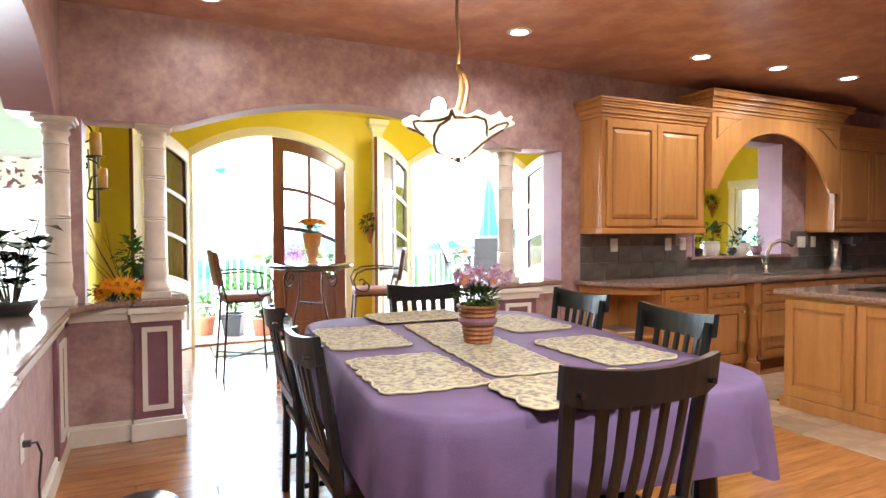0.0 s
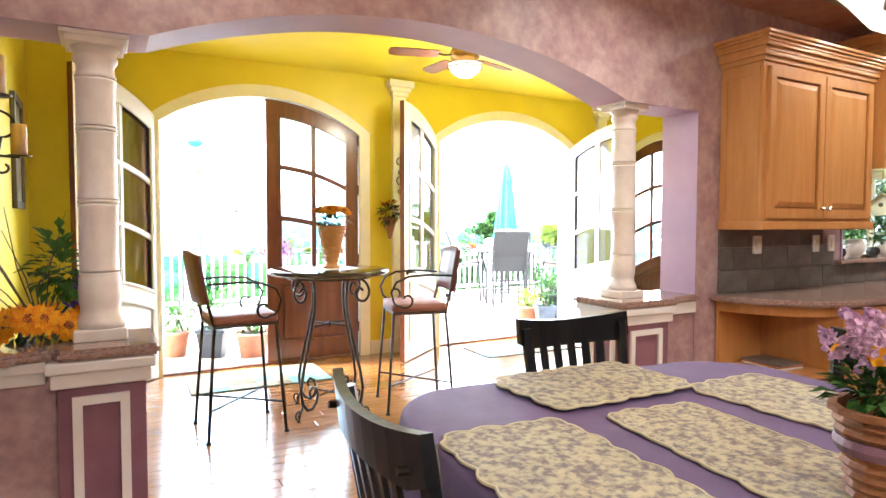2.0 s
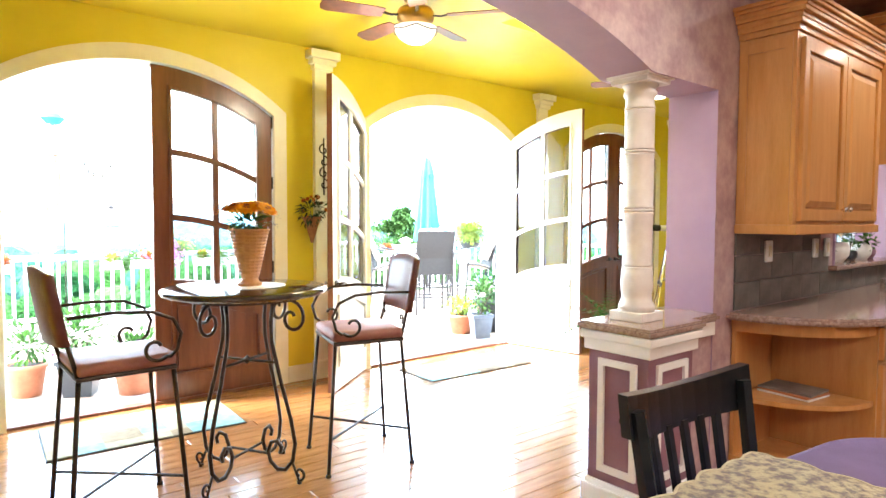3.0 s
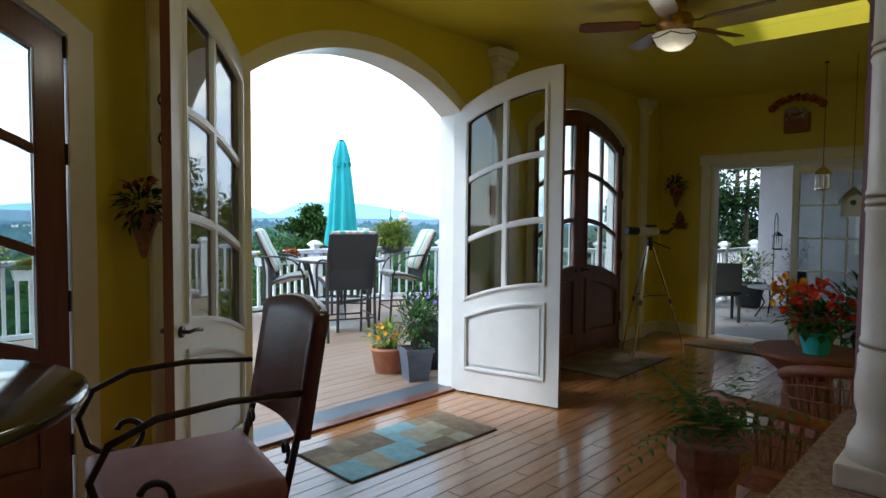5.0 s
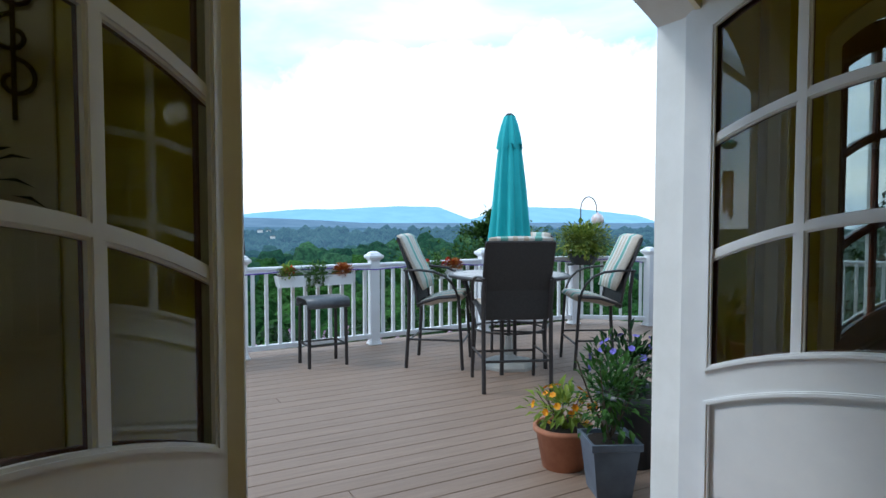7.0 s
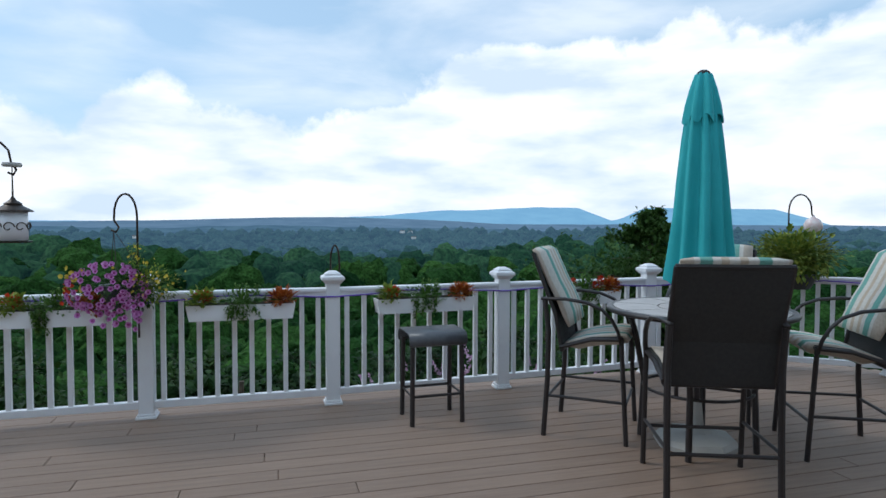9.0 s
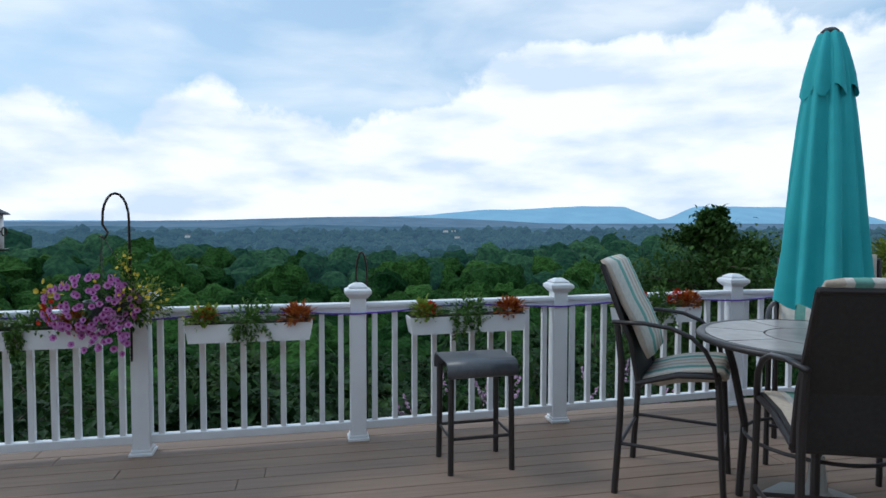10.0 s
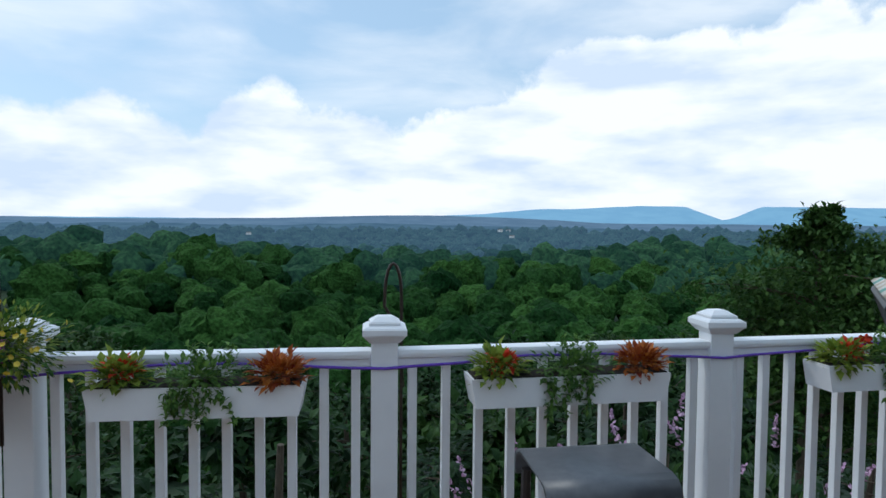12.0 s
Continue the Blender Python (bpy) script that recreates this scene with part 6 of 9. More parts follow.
part("basket", boxes(((-0.13, -0.05, -0.14), (0.13, 0, 0.08)), bevel=0.03), WICKER, t)
b = bmesh.new()
rng = random.Random(6)
for _ in range(20):
    c = Vector((rng.uniform(-.11, .11), -0.055, rng.uniform(-0.02, 0.14)))
    lathe(b, [(0, -0.02), (0.018, -0.01), (0.018, 0.01), (0, 0.02)], 8, tuple(c))
part("fruit", b, SAND, t)

# sconces and framed print on the end wall
for y, z in ((5.26, 1.94), (6.10, 1.76)):
    t = thing("candle_sconce", "iron scroll wall sconce holding a tan pillar candle", "sconce", pose(WEST, y, z, 0, 0, 90), "candle sconces")
    b = bmesh.new()
    tube(b, [(0, -0.012, 0.22)] + spiral((0, -0.03, 0.12), 0.09, 0.05, 80, -80, ((0, -1, 0), (0, 0, 1)), 10) + [(0, -0.015, -0.05)] + spiral((0, -0.045, -0.09), 0.045, 0.015, 160, 420, ((0, -1, 0), (0, 0, 1)), 12), 0.007, 8)
    tube(b, [(0, -0.015, 0.30), (0.03, -0.02, 0.16), (0.0, -0.02, 0.0), (-0.03, -0.02, 0.12), (0, -0.015, 0.30)], 0.005, 6)
    tube(b, [(0, -0.02, -0.03), (0, -0.12, -0.035)], 0.007, 8)
    lathe(b, [(0.055, -0.03), (0.06, -0.024), (0, -0.022)], 20, (0, -0.12, 0))
    part("bracket", b, IRON, t, "black iron scroll bracket", True)
    b = bmesh.new()
    lathe(b, [(0.037, -0.022), (0.038, 0.14), (0.030, 0.146), (0.0, 0.138)], 20, (0, -0.12, 0))
    part("candle", b, mat("tan_candle_wax", (0.55, 0.36, 0.22), 0.5, var=(0.62, 0.43, 0.28), scale=10), t, "tan pillar candle", True)
t = thing("framed_print", "grey framed print with a pale mat on the yellow wall", "picture", pose(WEST, 7.10, 1.84, 0, 0, 90))
part("frame", boxes(((-0.24, -0.03, -0.38), (-0.19, 0, 0.38)), ((0.19, -0.03, -0.38), (0.24, 0, 0.38)), ((-0.19, -0.03, -0.38), (0.19, 0, -0.33)), ((-0.19, -0.03, 0.33), (0.19, 0, 0.38)), bevel=0.005), SLATE, t)
part("print", boxes(((-0.19, -0.012, -0.33), (0.19, -0.002, 0.33))), mat("faded_print", (0.42, 0.44, 0.40), 0.5, var=(0.18, 0.22, 0.26), scale=7), t)

# dried arrangement on the granite cap
t = thing("sunflower_arrangement", "arrangement of orange sunflowers, ivy and twigs on the cap", "flower arrangement", pose(-0.43, 4.79, CAP))
rng = random.Random(31)
for k in range(11):
    a = k * 0.63
    p = Vector((0.15 * math.cos(a) * (0.4 + 0.6 * rng.random()) + 0.02, 0.08 * math.sin(a), 0.04 + 0.06 * rng.random()))
    w = Vector((math.cos(a) * 0.5, -0.8, 0.5)).normalized()
    b = bmesh.new()
    blossom(b, p, w, 0.066, 13, 0.12)
    blossom(b, p + w * 0.008, w, 0.046, 11, 0.2)
    fl_ = part("sunflower", b, ORANGE, t)
    b = bmesh.new()
    for i in range(14):
        blossom(b, p + w * 0.016 + rand_way(rng) * 0.012, w, 0.008, 4)
    part("flower_heart", b, COLEUS, fl_, "brown flower heart")
b = bmesh.new()
for k in range(12):
    a = rng.uniform(0, 6.28)
    tip = Vector((0.17 * math.cos(a) - 0.02, 0.07 * math.sin(a), rng.uniform(0.30, 0.56)))
    tube(b, [(0.03, 0.03, 0.02), tip * 0.5 + Vector((rng.uniform(-.03, .03), 0, 0.03)), tip], 0.0035, 5, r_end=0.001)
part("twigs", b, BARK, t)
part("ivy_leaves", foliage(rng, 120, (0.10, 0.04, 0.28), 0.14, 0.065, 0.0, 0.7, (0.7, 0.5, 1.2), 0.2), LEAF, t)
part("base_leaves", foliage(rng, 90, (0, 0, 0.06), 0.13, 0.06, 0.2, 0.5, (1.4, 0.7, 0.45), 0.3), LEAF_DARK, t)
b = bmesh.new()
for _ in range(26):
    blossom(b, Vector((0.15 + rng.uniform(-.04, .04), 0.03, 0.17 + rng.uniform(-0.09, 0.10))), rand_way(rng), 0.018, 4)
part("violet_sprays", b, island_mat("violet_petal", (0.10, 0.05, 0.30), (0.25, 0.14, 0.55)), t)

# fern by the second column, wicker chairs and the plant table
def fern(parent, rng, centre, n, length, material, name="fronds", droop=0.5):
    b = bmesh.new()
    for k in range(n):
        a = k * 2.4 + rng.random()
        el = rng.uniform(0.25, 1.1)
        p = Vector(centre)
        d = Vector((math.cos(a) * math.cos(el), math.sin(a) * math.cos(el), math.sin(el)))
        L = length * rng.uniform(0.7, 1.15)
        for i in range(9):
            p = p + d * L / 9
            d.z -= droop * 0.22
            d.normalize()
            s = d.cross(Vector((0, 0, 1))).normalized()
            w = L * 0.20 * (1 - i / 11)
            for sg in (-1, 1):
                leaf(b, p, s * sg + d * 0.55, w, 0.34, 0.1, 0.05)
    return part(name, b, material, parent)


t = thing("boston_fern", "green fern in a wicker stand behind the half wall", "potted plant", pose(3.10, 5.28, 0))
b = bmesh.new()
lathe(b, [(0.10, 0.0), (0.07, 0.30), (0.08, 0.62), (0.12, 0.68), (0.12, 0.74), (0.10, 0.74), (0, 0.72)], 24, wave=0.02, waves=12)
part("wicker_stand", b, REDWICKER, t)
fern(t, random.Random(5), (0, 0, 0.76), 30, 0.36, LEAF)


def wicker_chair(m, label):
    t = thing("wicker_chair", label, "armchair", m, "wicker armchairs")
    b = bmesh.new()
    lathe(b, [(0.27, 0.28), (0.30, 0.30), (0.30, 0.40), (0.27, 0.43), (0, 0.44)], 28)
    part("seat", b, REDWICKER, t)
    b = bmesh.new()
    pts = [(0.36 * math.sin(a), 0.36 * math.cos(a) * 0.9 * -1 + 0.02, 0.66 + 0.13 * math.cos(a)) for a in [radians(-125 + 250 * i / 24) for i in range(25)]]
    tube(b, pts, 0.036, 10)
    part("rolled_rim", b, REDWICKER, t, "rolled red-brown wicker rim", True)
    b = bmesh.new()
    for i in range(24):
        p, q = Vector(pts[i]), Vector(pts[i + 1])
        for u in (p, q):
            low = Vector((u.x * 0.82, u.y * 0.82, 0.36))
            tube(b, [low, u], 0.006, 5)
        low, lo2 = Vector((p.x * 0.82, p.y * 0.82, 0.36)), Vector((q.x * 0.82, q.y * 0.82, 0.36))
        for f in (0.25, 0.5, 0.75):
            tube(b, [low.lerp(p, f), lo2.lerp(q, f)], 0.006, 5)
        tube(b, [low, q], 0.004, 4)
        tube(b, [lo2, p], 0.004, 4)
    part("lattice_back", b, REDWICKER, t)
    for sx in (-1, 1):
        for sy in (-1, 1):
            b = bmesh.new()
            tube(b, [(sx * 0.20, sy * 0.20, 0.30), (sx * 0.23, sy * 0.23, 0.0)], 0.02, 8)
            part("leg", b, REDWICKER, t)
    return t


wicker_chair(pose(4.34, 5.40, 0, 0, 0, -105) @ Matrix.Diagonal((0.95, 0.95, 0.76, 1)), "red-brown wicker tub chair beside the plants")
wicker_chair(pose(5.08, 5.22, 0, 0, 0, -80) @ Matrix.Diagonal((0.9, 0.9, 0.82, 1)), "red-brown wicker tub chair with a lattice back")
t = thing("plant_table", "round wicker plant table crowded with pots", "table", pose(5.72, 5.56, 0))
b = bmesh.new()
lathe(b, [(0.20, 0.0), (0.16, 0.10), (0.14, 0.40), (0.30, 0.53), (0.33, 0.55), (0.33, 0.575), (0, 0.58)], 32)
part("drum", b, REDWICKER, t)
rng = random.Random(17)
t = thing("red_geranium", "red-flowered geranium in a teal pot on the table", "potted plant", pose(5.60, 5.50, 0.58))
b = bmesh.new()
lathe(b, [(0.07, 0), (0.10, 0.12), (0.105, 0.14), (0.09, 0.14), (0, 0.12)], 20)
part("pot", b, TEAL, t)
part("leaves", foliage(rng, 200, (0, 0, 0.22), 0.20, 0.07, 0.1, 0.7, (1, 1, 0.6), 0.3), LEAF, t)
b = bmesh.new()
for _ in range(70):
    blossom(b, Vector((0, 0, 0.26)) + rand_way(rng, 0.3) * rng.uniform(0.12, 0.22), rand_way(rng, 0.5), 0.028, 5)
part("blossoms", b, REDPETAL, t)
t = thing("blue_fern", "blue-green fern with orange blossoms in a wicker pot", "potted plant", pose(5.86, 5.58, 0.58))
b = bmesh.new()
lathe(b, [(0.09, 0), (0.13, 0.16), (0.14, 0.20), (0.12, 0.20), (0, 0.17)], 20)
part("pot", b, WICKER, t)
fern(t, rng, (0, 0, 0.20), 30, 0.46, island_mat("blue_green_frond", (0.03, 0.11, 0.10), (0.10, 0.24, 0.22), 0.5, 0.15))
b = bmesh.new()
for _ in range(36):
    blossom(b, Vector((-0.12, 0.12, 0.36)) + rand_way(rng, 0.2) * rng.uniform(0.03, 0.13), rand_way(rng, 0.4), 0.03, 7)
part("orange_blossoms", b, ORANGE, t)
t = thing("trailing_houseplant", "leafy green houseplant by the pass-through window", "potted plant", pose(6.75, 5.35, 0))
b = bmesh.new()
lathe(b, [(0.13, 0.0), (0.17, 0.30), (0.18, 0.34), (0.16, 0.34), (0, 0.31)], 20)
part("pot", b, TERRACOTTA, t)
part("leaves", foliage(rng, 320, (0, 0, 0.66), 0.30, 0.13, 0.2, 0.4, (1, 1, 1.1), 0.2), LEAF, t)

# lantern and bird house hung on cords before the sliding door
t = thing("hanging_lantern", "small antique brass lantern hung on a cord from the ceiling", "lantern", pose(7.69, 5.91, 0))
b = bmesh.new()
tube(b, [(0, 0, 1.93), (0, 0, SUNCEIL - 0.001)], 0.003, 6)
lathe(b, [(0.02, SUNCEIL - 0.012), (0.02, SUNCEIL - 0.001)], 10)
part("cord", b, IRON, t)
b = bmesh.new()
lathe(b, [(0.085, 1.845), (0.07, 1.87), (0.03, 1.905), (0.012, 1.92), (0.008, 1.94)], 8)
part("roof", b, BRASS, t)
b = bmesh.new()
lathe(b, [(0.055, 1.70), (0.065, 1.71), (0.065, 1.722), (0.0, 1.724)], 8)
part("base", b, BRASS, t)
for k in range(8):
    a = k * math.tau / 8
    b = bmesh.new()
    tube(b, [(0.055 * math.cos(a), 0.055 * math.sin(a), 1.72), (0.06 * math.cos(a), 0.06 * math.sin(a), 1.85)], 0.005, 6)
    part("bar", b, BRASS, t)
t = thing("bird_house", "weathered wooden bird house hung on a cord from the ceiling", "bird house", pose(7.54, 5.65, 0, 0, 0, -75))
b = bmesh.new()
tube(b, [(0, 0, 1.71), (0, 0, SUNCEIL - 0.001)], 0.003, 6)
part("cord", b, IRON, t)
b = bmesh.new()
prism(b, [(-0.08, 1.46), (0.08, 1.46), (0.08, 1.61), (0, 1.70), (-0.08, 1.61)], (-0.07, 0.07))
part("house", b, SAND, t)
for sg in (-1, 1):
    b = bmesh.new()
    prism(b, [(0, 1.718), (sg * 0.115, 1.592), (sg * 0.115, 1.578), (0, 1.702)], (-0.095, 0.095))
    part("roof_board", b, SLATE, t)
# dark disc on the front stands for the darkness inside the hole
b = bmesh.new()
tube(b, [(0, -0.0705, 1.58), (0, -0.073, 1.58)], 0.024, 14)
part("entrance_hole", b, DARKPOT, t)
t = thing("wire_plant_hoop", "round wire hoop ornament on the window sill", "ornament", pose(5.38, 4.76, 1.093))
b = bmesh.new()
tube(b, [(0.16 * math.cos(a), 0.0, 0.18 + 0.17 * math.sin(a)) for a in [i * math.tau / 32 for i in range(32)]], 0.004, 6, True)
lathe(b, [(0.05, 0), (0.045, 0.01), (0.01, 0.02)], 16)
part("hoop", b, IRON, t)

# ---------------------------------------------------------------- deck
POSTS = [(-5.2, 12.55), (-3.6, 12.55), (-2.1, 12.55), (-0.55, 12.55), (1.0, 12.55), (2.52, 12.57), (3.89, 12.57), (5.38, 12.66), (6.94, 12.77), (8.35, 12.66), (9.15, 12.05), (10.1, 11.1), (10.9, 9.9), (11.3, 8.5), (12.8, 8.42), (14.3, 8.35)]
RAIL_Z = 0.90

structure("deck_frame", boxes(((-5.6, NORTH_OUT + 0.01, -0.34), (8.9, 12.72, -0.062)), ((8.9, 8.13, -0.34), (10.9, 11.0, -0.062)), ((-5.6, 12.72, -0.34), (8.2, 12.86, -0.056))), MAPLE_DARK, "dark joists under the deck boards", "deck")
rl = tagged(new("deck_railing"), "white vinyl deck railing with capped posts", "railing", "", "structure")


def rail_post():
    b = bmesh.new()
    box(b, (-0.054, -0.054, 0), (0.054, 0.054, 0.985), 0.006)
    o = part("post", b, VINYL, rl)
    b = bmesh.new()
    box(b, (-0.072, -0.072, 0), (0.072, 0.072, 0.022), 0.008)
    box(b, (-0.062, -0.062, 0.02), (0.062, 0.062, 0.04), 0.008)
    sk = part("skirt", b, VINYL, o)
    b = bmesh.new()
    for (h0, z0), (h1, z1) in (((0.060, 0.972), (0.084, 1.002)), ((0.088, 1.002), (0.088, 1.030)), ((0.084, 1.030), (0.070, 1.040)), ((0.062, 1.040), (0.062, 1.054)), ((0.058, 1.054), (0.028, 1.074))):
        vs = [[b.verts.new((sx * h, sy * h, z)) for sx, sy in ((-1, -1), (1, -1), (1, 1), (-1, 1))] for h, z in ((h0, z0), (h1, z1))]
        b.faces.new(vs[0][::-1])
        b.faces.new(vs[1])
        for k in range(4):
            b.faces.new((vs[0][k], vs[0][(k + 1) % 4], vs[1][(k + 1) % 4], vs[1][k]))
    bmesh.ops.bevel(b, geom=[e for e in b.edges if abs(e.verts[0].co.z - e.verts[1].co.z) < 1e-6], offset=0.003, segments=1, affect="EDGES")
    part("cap", b, VINYL, o)
    return o


first = rail_post()
first.location = (*POSTS[0], DECK_Z)
for x, y in POSTS[1:]:
    c = first.copy()
    scene.collection.objects.link(c)
    c.location = (x, y, DECK_Z)
    for ch in first.children:
        k = ch.copy()
        scene.collection.objects.link(k)
        k.parent = c
balu = bpy.data.meshes.new("baluster")
b = boxes(((-0.018, -0.018, 0.09), (0.018, 0.018, 0.885)), bevel=0.004)
b.to_mesh(balu)
b.free()
balu.materials.append(VINYL)
for (x0, y0), (x1, y1) in zip(POSTS, POSTS[1:]):
    a = Vector((x0, y0, DECK_Z))
    d = Vector((x1 - x0, y1 - y0, 0))
    L = d.length
    ang = math.degrees(math.atan2(d.y, d.x))
    b = bmesh.new()
    box(b, (0.05, -0.030, 0.870), (L - 0.05, 0.030, 0.908), 0.008)
    box(b, (0.05, -0.044, 0.904), (L - 0.05, 0.044, 0.940), 0.015)
    r = part("top_rail", b, VINYL, rl)
    r.matrix_world = Matrix.Translation(a) @ pose(0, 0, 0, 0, 0, ang)
    b = bmesh.new()
    box(b, (0.05, -0.028, 0.07), (L - 0.05, 0.028, 0.125), 0.008)
    r = part("bottom_rail", b, VINYL, rl)
    r.matrix_world = Matrix.Translation(a) @ pose(0, 0, 0, 0, 0, ang)
    n = round((L - 0.23) / 0.133)
    for i in range(n + 1):
        o = new("baluster", balu)
        o.parent = rl
        o.matrix_world = Matrix.Translation(a + d * (0.115 / L + (1 - 0.23 / L) * i / n)) @ pose(0, 0, 0, 0, 0, ang)

# purple light cord along the rail
t = thing("light_cord", "purple rope light looped along the deck rail", "rope light")
b = bmesh.new()
pts = []
rng = random.Random(2)
for (x0, y0), (x1, y1) in zip(POSTS[4:10], POSTS[5:11]):
    n = Vector((y1 - y0, -(x1 - x0), 0)).normalized()
    for i in range(10):
        s = i / 10
        off = 0.066 if i in (0,) else 0.05
        sag = -0.020 * math.cos(s * math.pi * 2) - 0.012 * rng.random()
        pts.append((x0 + (x1 - x0) * s + n.x * off, y0 + (y1 - y0) * s + n.y * off, DECK_Z + 0.892 + sag))
tube(b, pts, 0.006, 6)
part("cord", b, PURPLECORD, t, smooth=True)


TRAILING = island_mat("trailing_leaf", (0.045, 0.11, 0.025), (0.16, 0.28, 0.06), 0.5, 0.25)


def flower_box(i, s0, s1, seed, label):
    """A white rail planter hung inside the span that starts at post i, from s0 to s1 metres along it."""
    rng = random.Random(seed)
    a, c = Vector((*POSTS[i], 0)), Vector((*POSTS[i + 1], 0))
    d = (c - a).normalized()
    ang = math.degrees(math.atan2(d.y, d.x))
    t = thing("rail_planter", label, "planter", Matrix.Translation(a + Vector((0, 0, DECK_Z))) @ pose(0, 0, 0, 0, 0, ang) @ Matrix.Translation((s0, -0.135, 0.735)), "rail planters")
    L = s1 - s0
    b = bmesh.new()
    prism(b, [(0.02, 0), (L - 0.02, 0), (L, 0.10), (L, 0.115), (0, 0.115), (0, 0.10)], (-0.075, 0.075), lambda u, v, w: (u, w, v))
    part("trough", b, VINYL, t)
    part("soil", boxes(((0.012, -0.066, 0.112), (L - 0.012, 0.066, 0.119))), SOIL, t)
    part("coleus", foliage(rng, 340, (L * 0.87, -0.03, 0.150), 0.085, 0.046, 0.5, 0.5, (1.25, 0.85, 0.75), 0.3), COLEUS, t, "rust-orange curled coleus leaves")
    b = foliage(rng, 260, (L * 0.14, -0.03, 0.148), 0.09, 0.050, 0.4, 0.55, (1.3, 0.9, 0.75), 0.25)
    part("lime_leaves", b, LEAF_LIGHT, t)
    b = foliage(rng, 60, (L * 0.16, -0.06, 0.180), 0.05, 0.034, 0.4, 0.6, (1.3, 0.7, 0.7), 0.2)
    part("red_leaves", b, REDPETAL, t, "dark red coleus leaf centres")
    b = foliage(rng, 520, (L * 0.50, -0.03, 0.14), 0.135, 0.032, 0.1, 0.5, (1.75, 0.6, 0.6), 0.1)
    for k in range(9):
        x = L * rng.uniform(0.34, 0.64)
        z = 0.13
        y = -0.085
        for i_ in range(rng.randrange(4, 12)):
            z -= 0.016
            x += rng.uniform(-0.012, 0.012)
            for _ in range(4):
                leaf(b, (x, y + rng.uniform(-.012, .008), z), rand_way(rng, -0.2), 0.031, 0.55)
    for k in range(5):
        x = L * rng.uniform(0.42, 0.66)
        for i_ in range(6):
            for _ in range(4):
                leaf(b, (x + rng.uniform(-.012, .012), rng.uniform(-.012, .012), 0.17 + i_ * 0.016), rand_way(rng, 0.2), 0.033, 0.45)
    part("trailing_leaves", b, TRAILING, t)
    if seed == 4:
        for hx, hz in ((0.30, 0.21), (0.72, 0.22), (0.82, 0.19), (0.64, 0.17)):
            b = bmesh.new()
            for _ in range(26):
                blossom(b, Vector((L * hx, -0.03, hz)) + rand_way(rng) * 0.028, rand_way(rng, 0.3), 0.012, 5)
            part("geranium_head", b, REDPETAL, t, "red geranium head")


flower_box(4, 0.62, 1.30, 1, "white rail planter with coleus and trailing plants")
flower_box(5, 0.30, 1.07, 2, "white rail planter with red blossoms and coleus")
flower_box(6, 0.32, 1.15, 3, "white rail planter with trailing vinca and coleus")
flower_box(7, 0.40, 1.10, 4, "white rail planter with red geraniums")
flower_box(3, 0.40, 1.15, 6, "white rail planter with coleus and trailing plants")


def hook_pole(name, label, x, y, z0, z1, reach, base=True):
    t = thing(name, label, "shepherd hook", pose(x, y, z0), "shepherd hooks")
    b = bmesh.new()
    h = z1 - z0
    tube(b, [(0, 0, 0), (0, 0, h - 0.16)] + [(-reach / 2 + reach / 2 * math.cos(a), 0, h - 0.16 + 0.16 * math.sin(a)) for a in [radians(18 * k) for k in range(1, 10)]] + [(-reach, 0, h - 0.19), (-reach + 0.03, 0, h - 0.24), (-reach + 0.012, 0, h - 0.275), (-reach - 0.02, 0, h - 0.26)], 0.0075, 8)
    part("pole", b, IRON, t, smooth=True)
    return t


hook_pole("shepherd_hook", "black iron shepherd hook clamped to the rail post", 2.49, 12.47, DECK_Z + 0.62, 1.63, 0.15)
t = thing("hanging_basket", "hanging basket overflowing with pink and yellow petunias", "hanging basket", pose(2.43, 12.36, 0.0))
b = bmesh.new()
for k in range(3):
    a = k * 2.09 + 0.4
    tube(b, [(-0.09, 0.10, 1.37), (0.15 * math.cos(a), 0.15 * math.sin(a), 1.0)], 0.0025, 5)
part("hanger_wires", b, IRON, t)
b = bmesh.new()
lathe(b, [(0.09, 0.83), (0.15, 0.92), (0.165, 0.99), (0.15, 0.99), (0, 0.97)], 24)
part("bowl", b, DARKPOT, t)
rng = random.Random(14)
part("leaves", foliage(rng, 1500, (0.02, -0.02, 0.97), 0.27, 0.040, 0.0, 0.45, (1.2, 0.9, 0.60), 0.15), LEAF, t)
b = foliage(rng, 800, (0.16, -0.05, 1.00), 0.20, 0.029, 0.3, 0.4, (1.1, 0.8, 0.75), 0.15)
for i in range(120):
    leaf(b, (0.07 + rng.gauss(0, 0.025), -0.02, 1.08 + 0.20 * rng.random()), rand_way(rng, 0.3), 0.022, 0.4)
part("lime_leaves", b, LEAF_LIGHT, t)
THROAT = island_mat("dark_pink_throat", (0.22, 0.02, 0.14), (0.34, 0.05, 0.24), 0.6)
PETUNIA = []
for k in range(4):
    b = bmesh.new()
    blossom(b, (0, 0, 0), (0, 0, 1), 1.0, 5 + k % 2, 0.25 + 0.06 * k)
    n_ = len(b.faces)
    blossom(b, (0, 0, 0.16), (0, 0, 1), 0.42, 5, 0.2)
    for i, f in enumerate(b.faces):
        f.material_index = 0 if i < n_ else 1
    me = bpy.data.meshes.new("petunia")
    b.to_mesh(me)
    b.free()
    me.materials.append(PINK)
    me.materials.append(THROAT)
    PETUNIA.append(me)


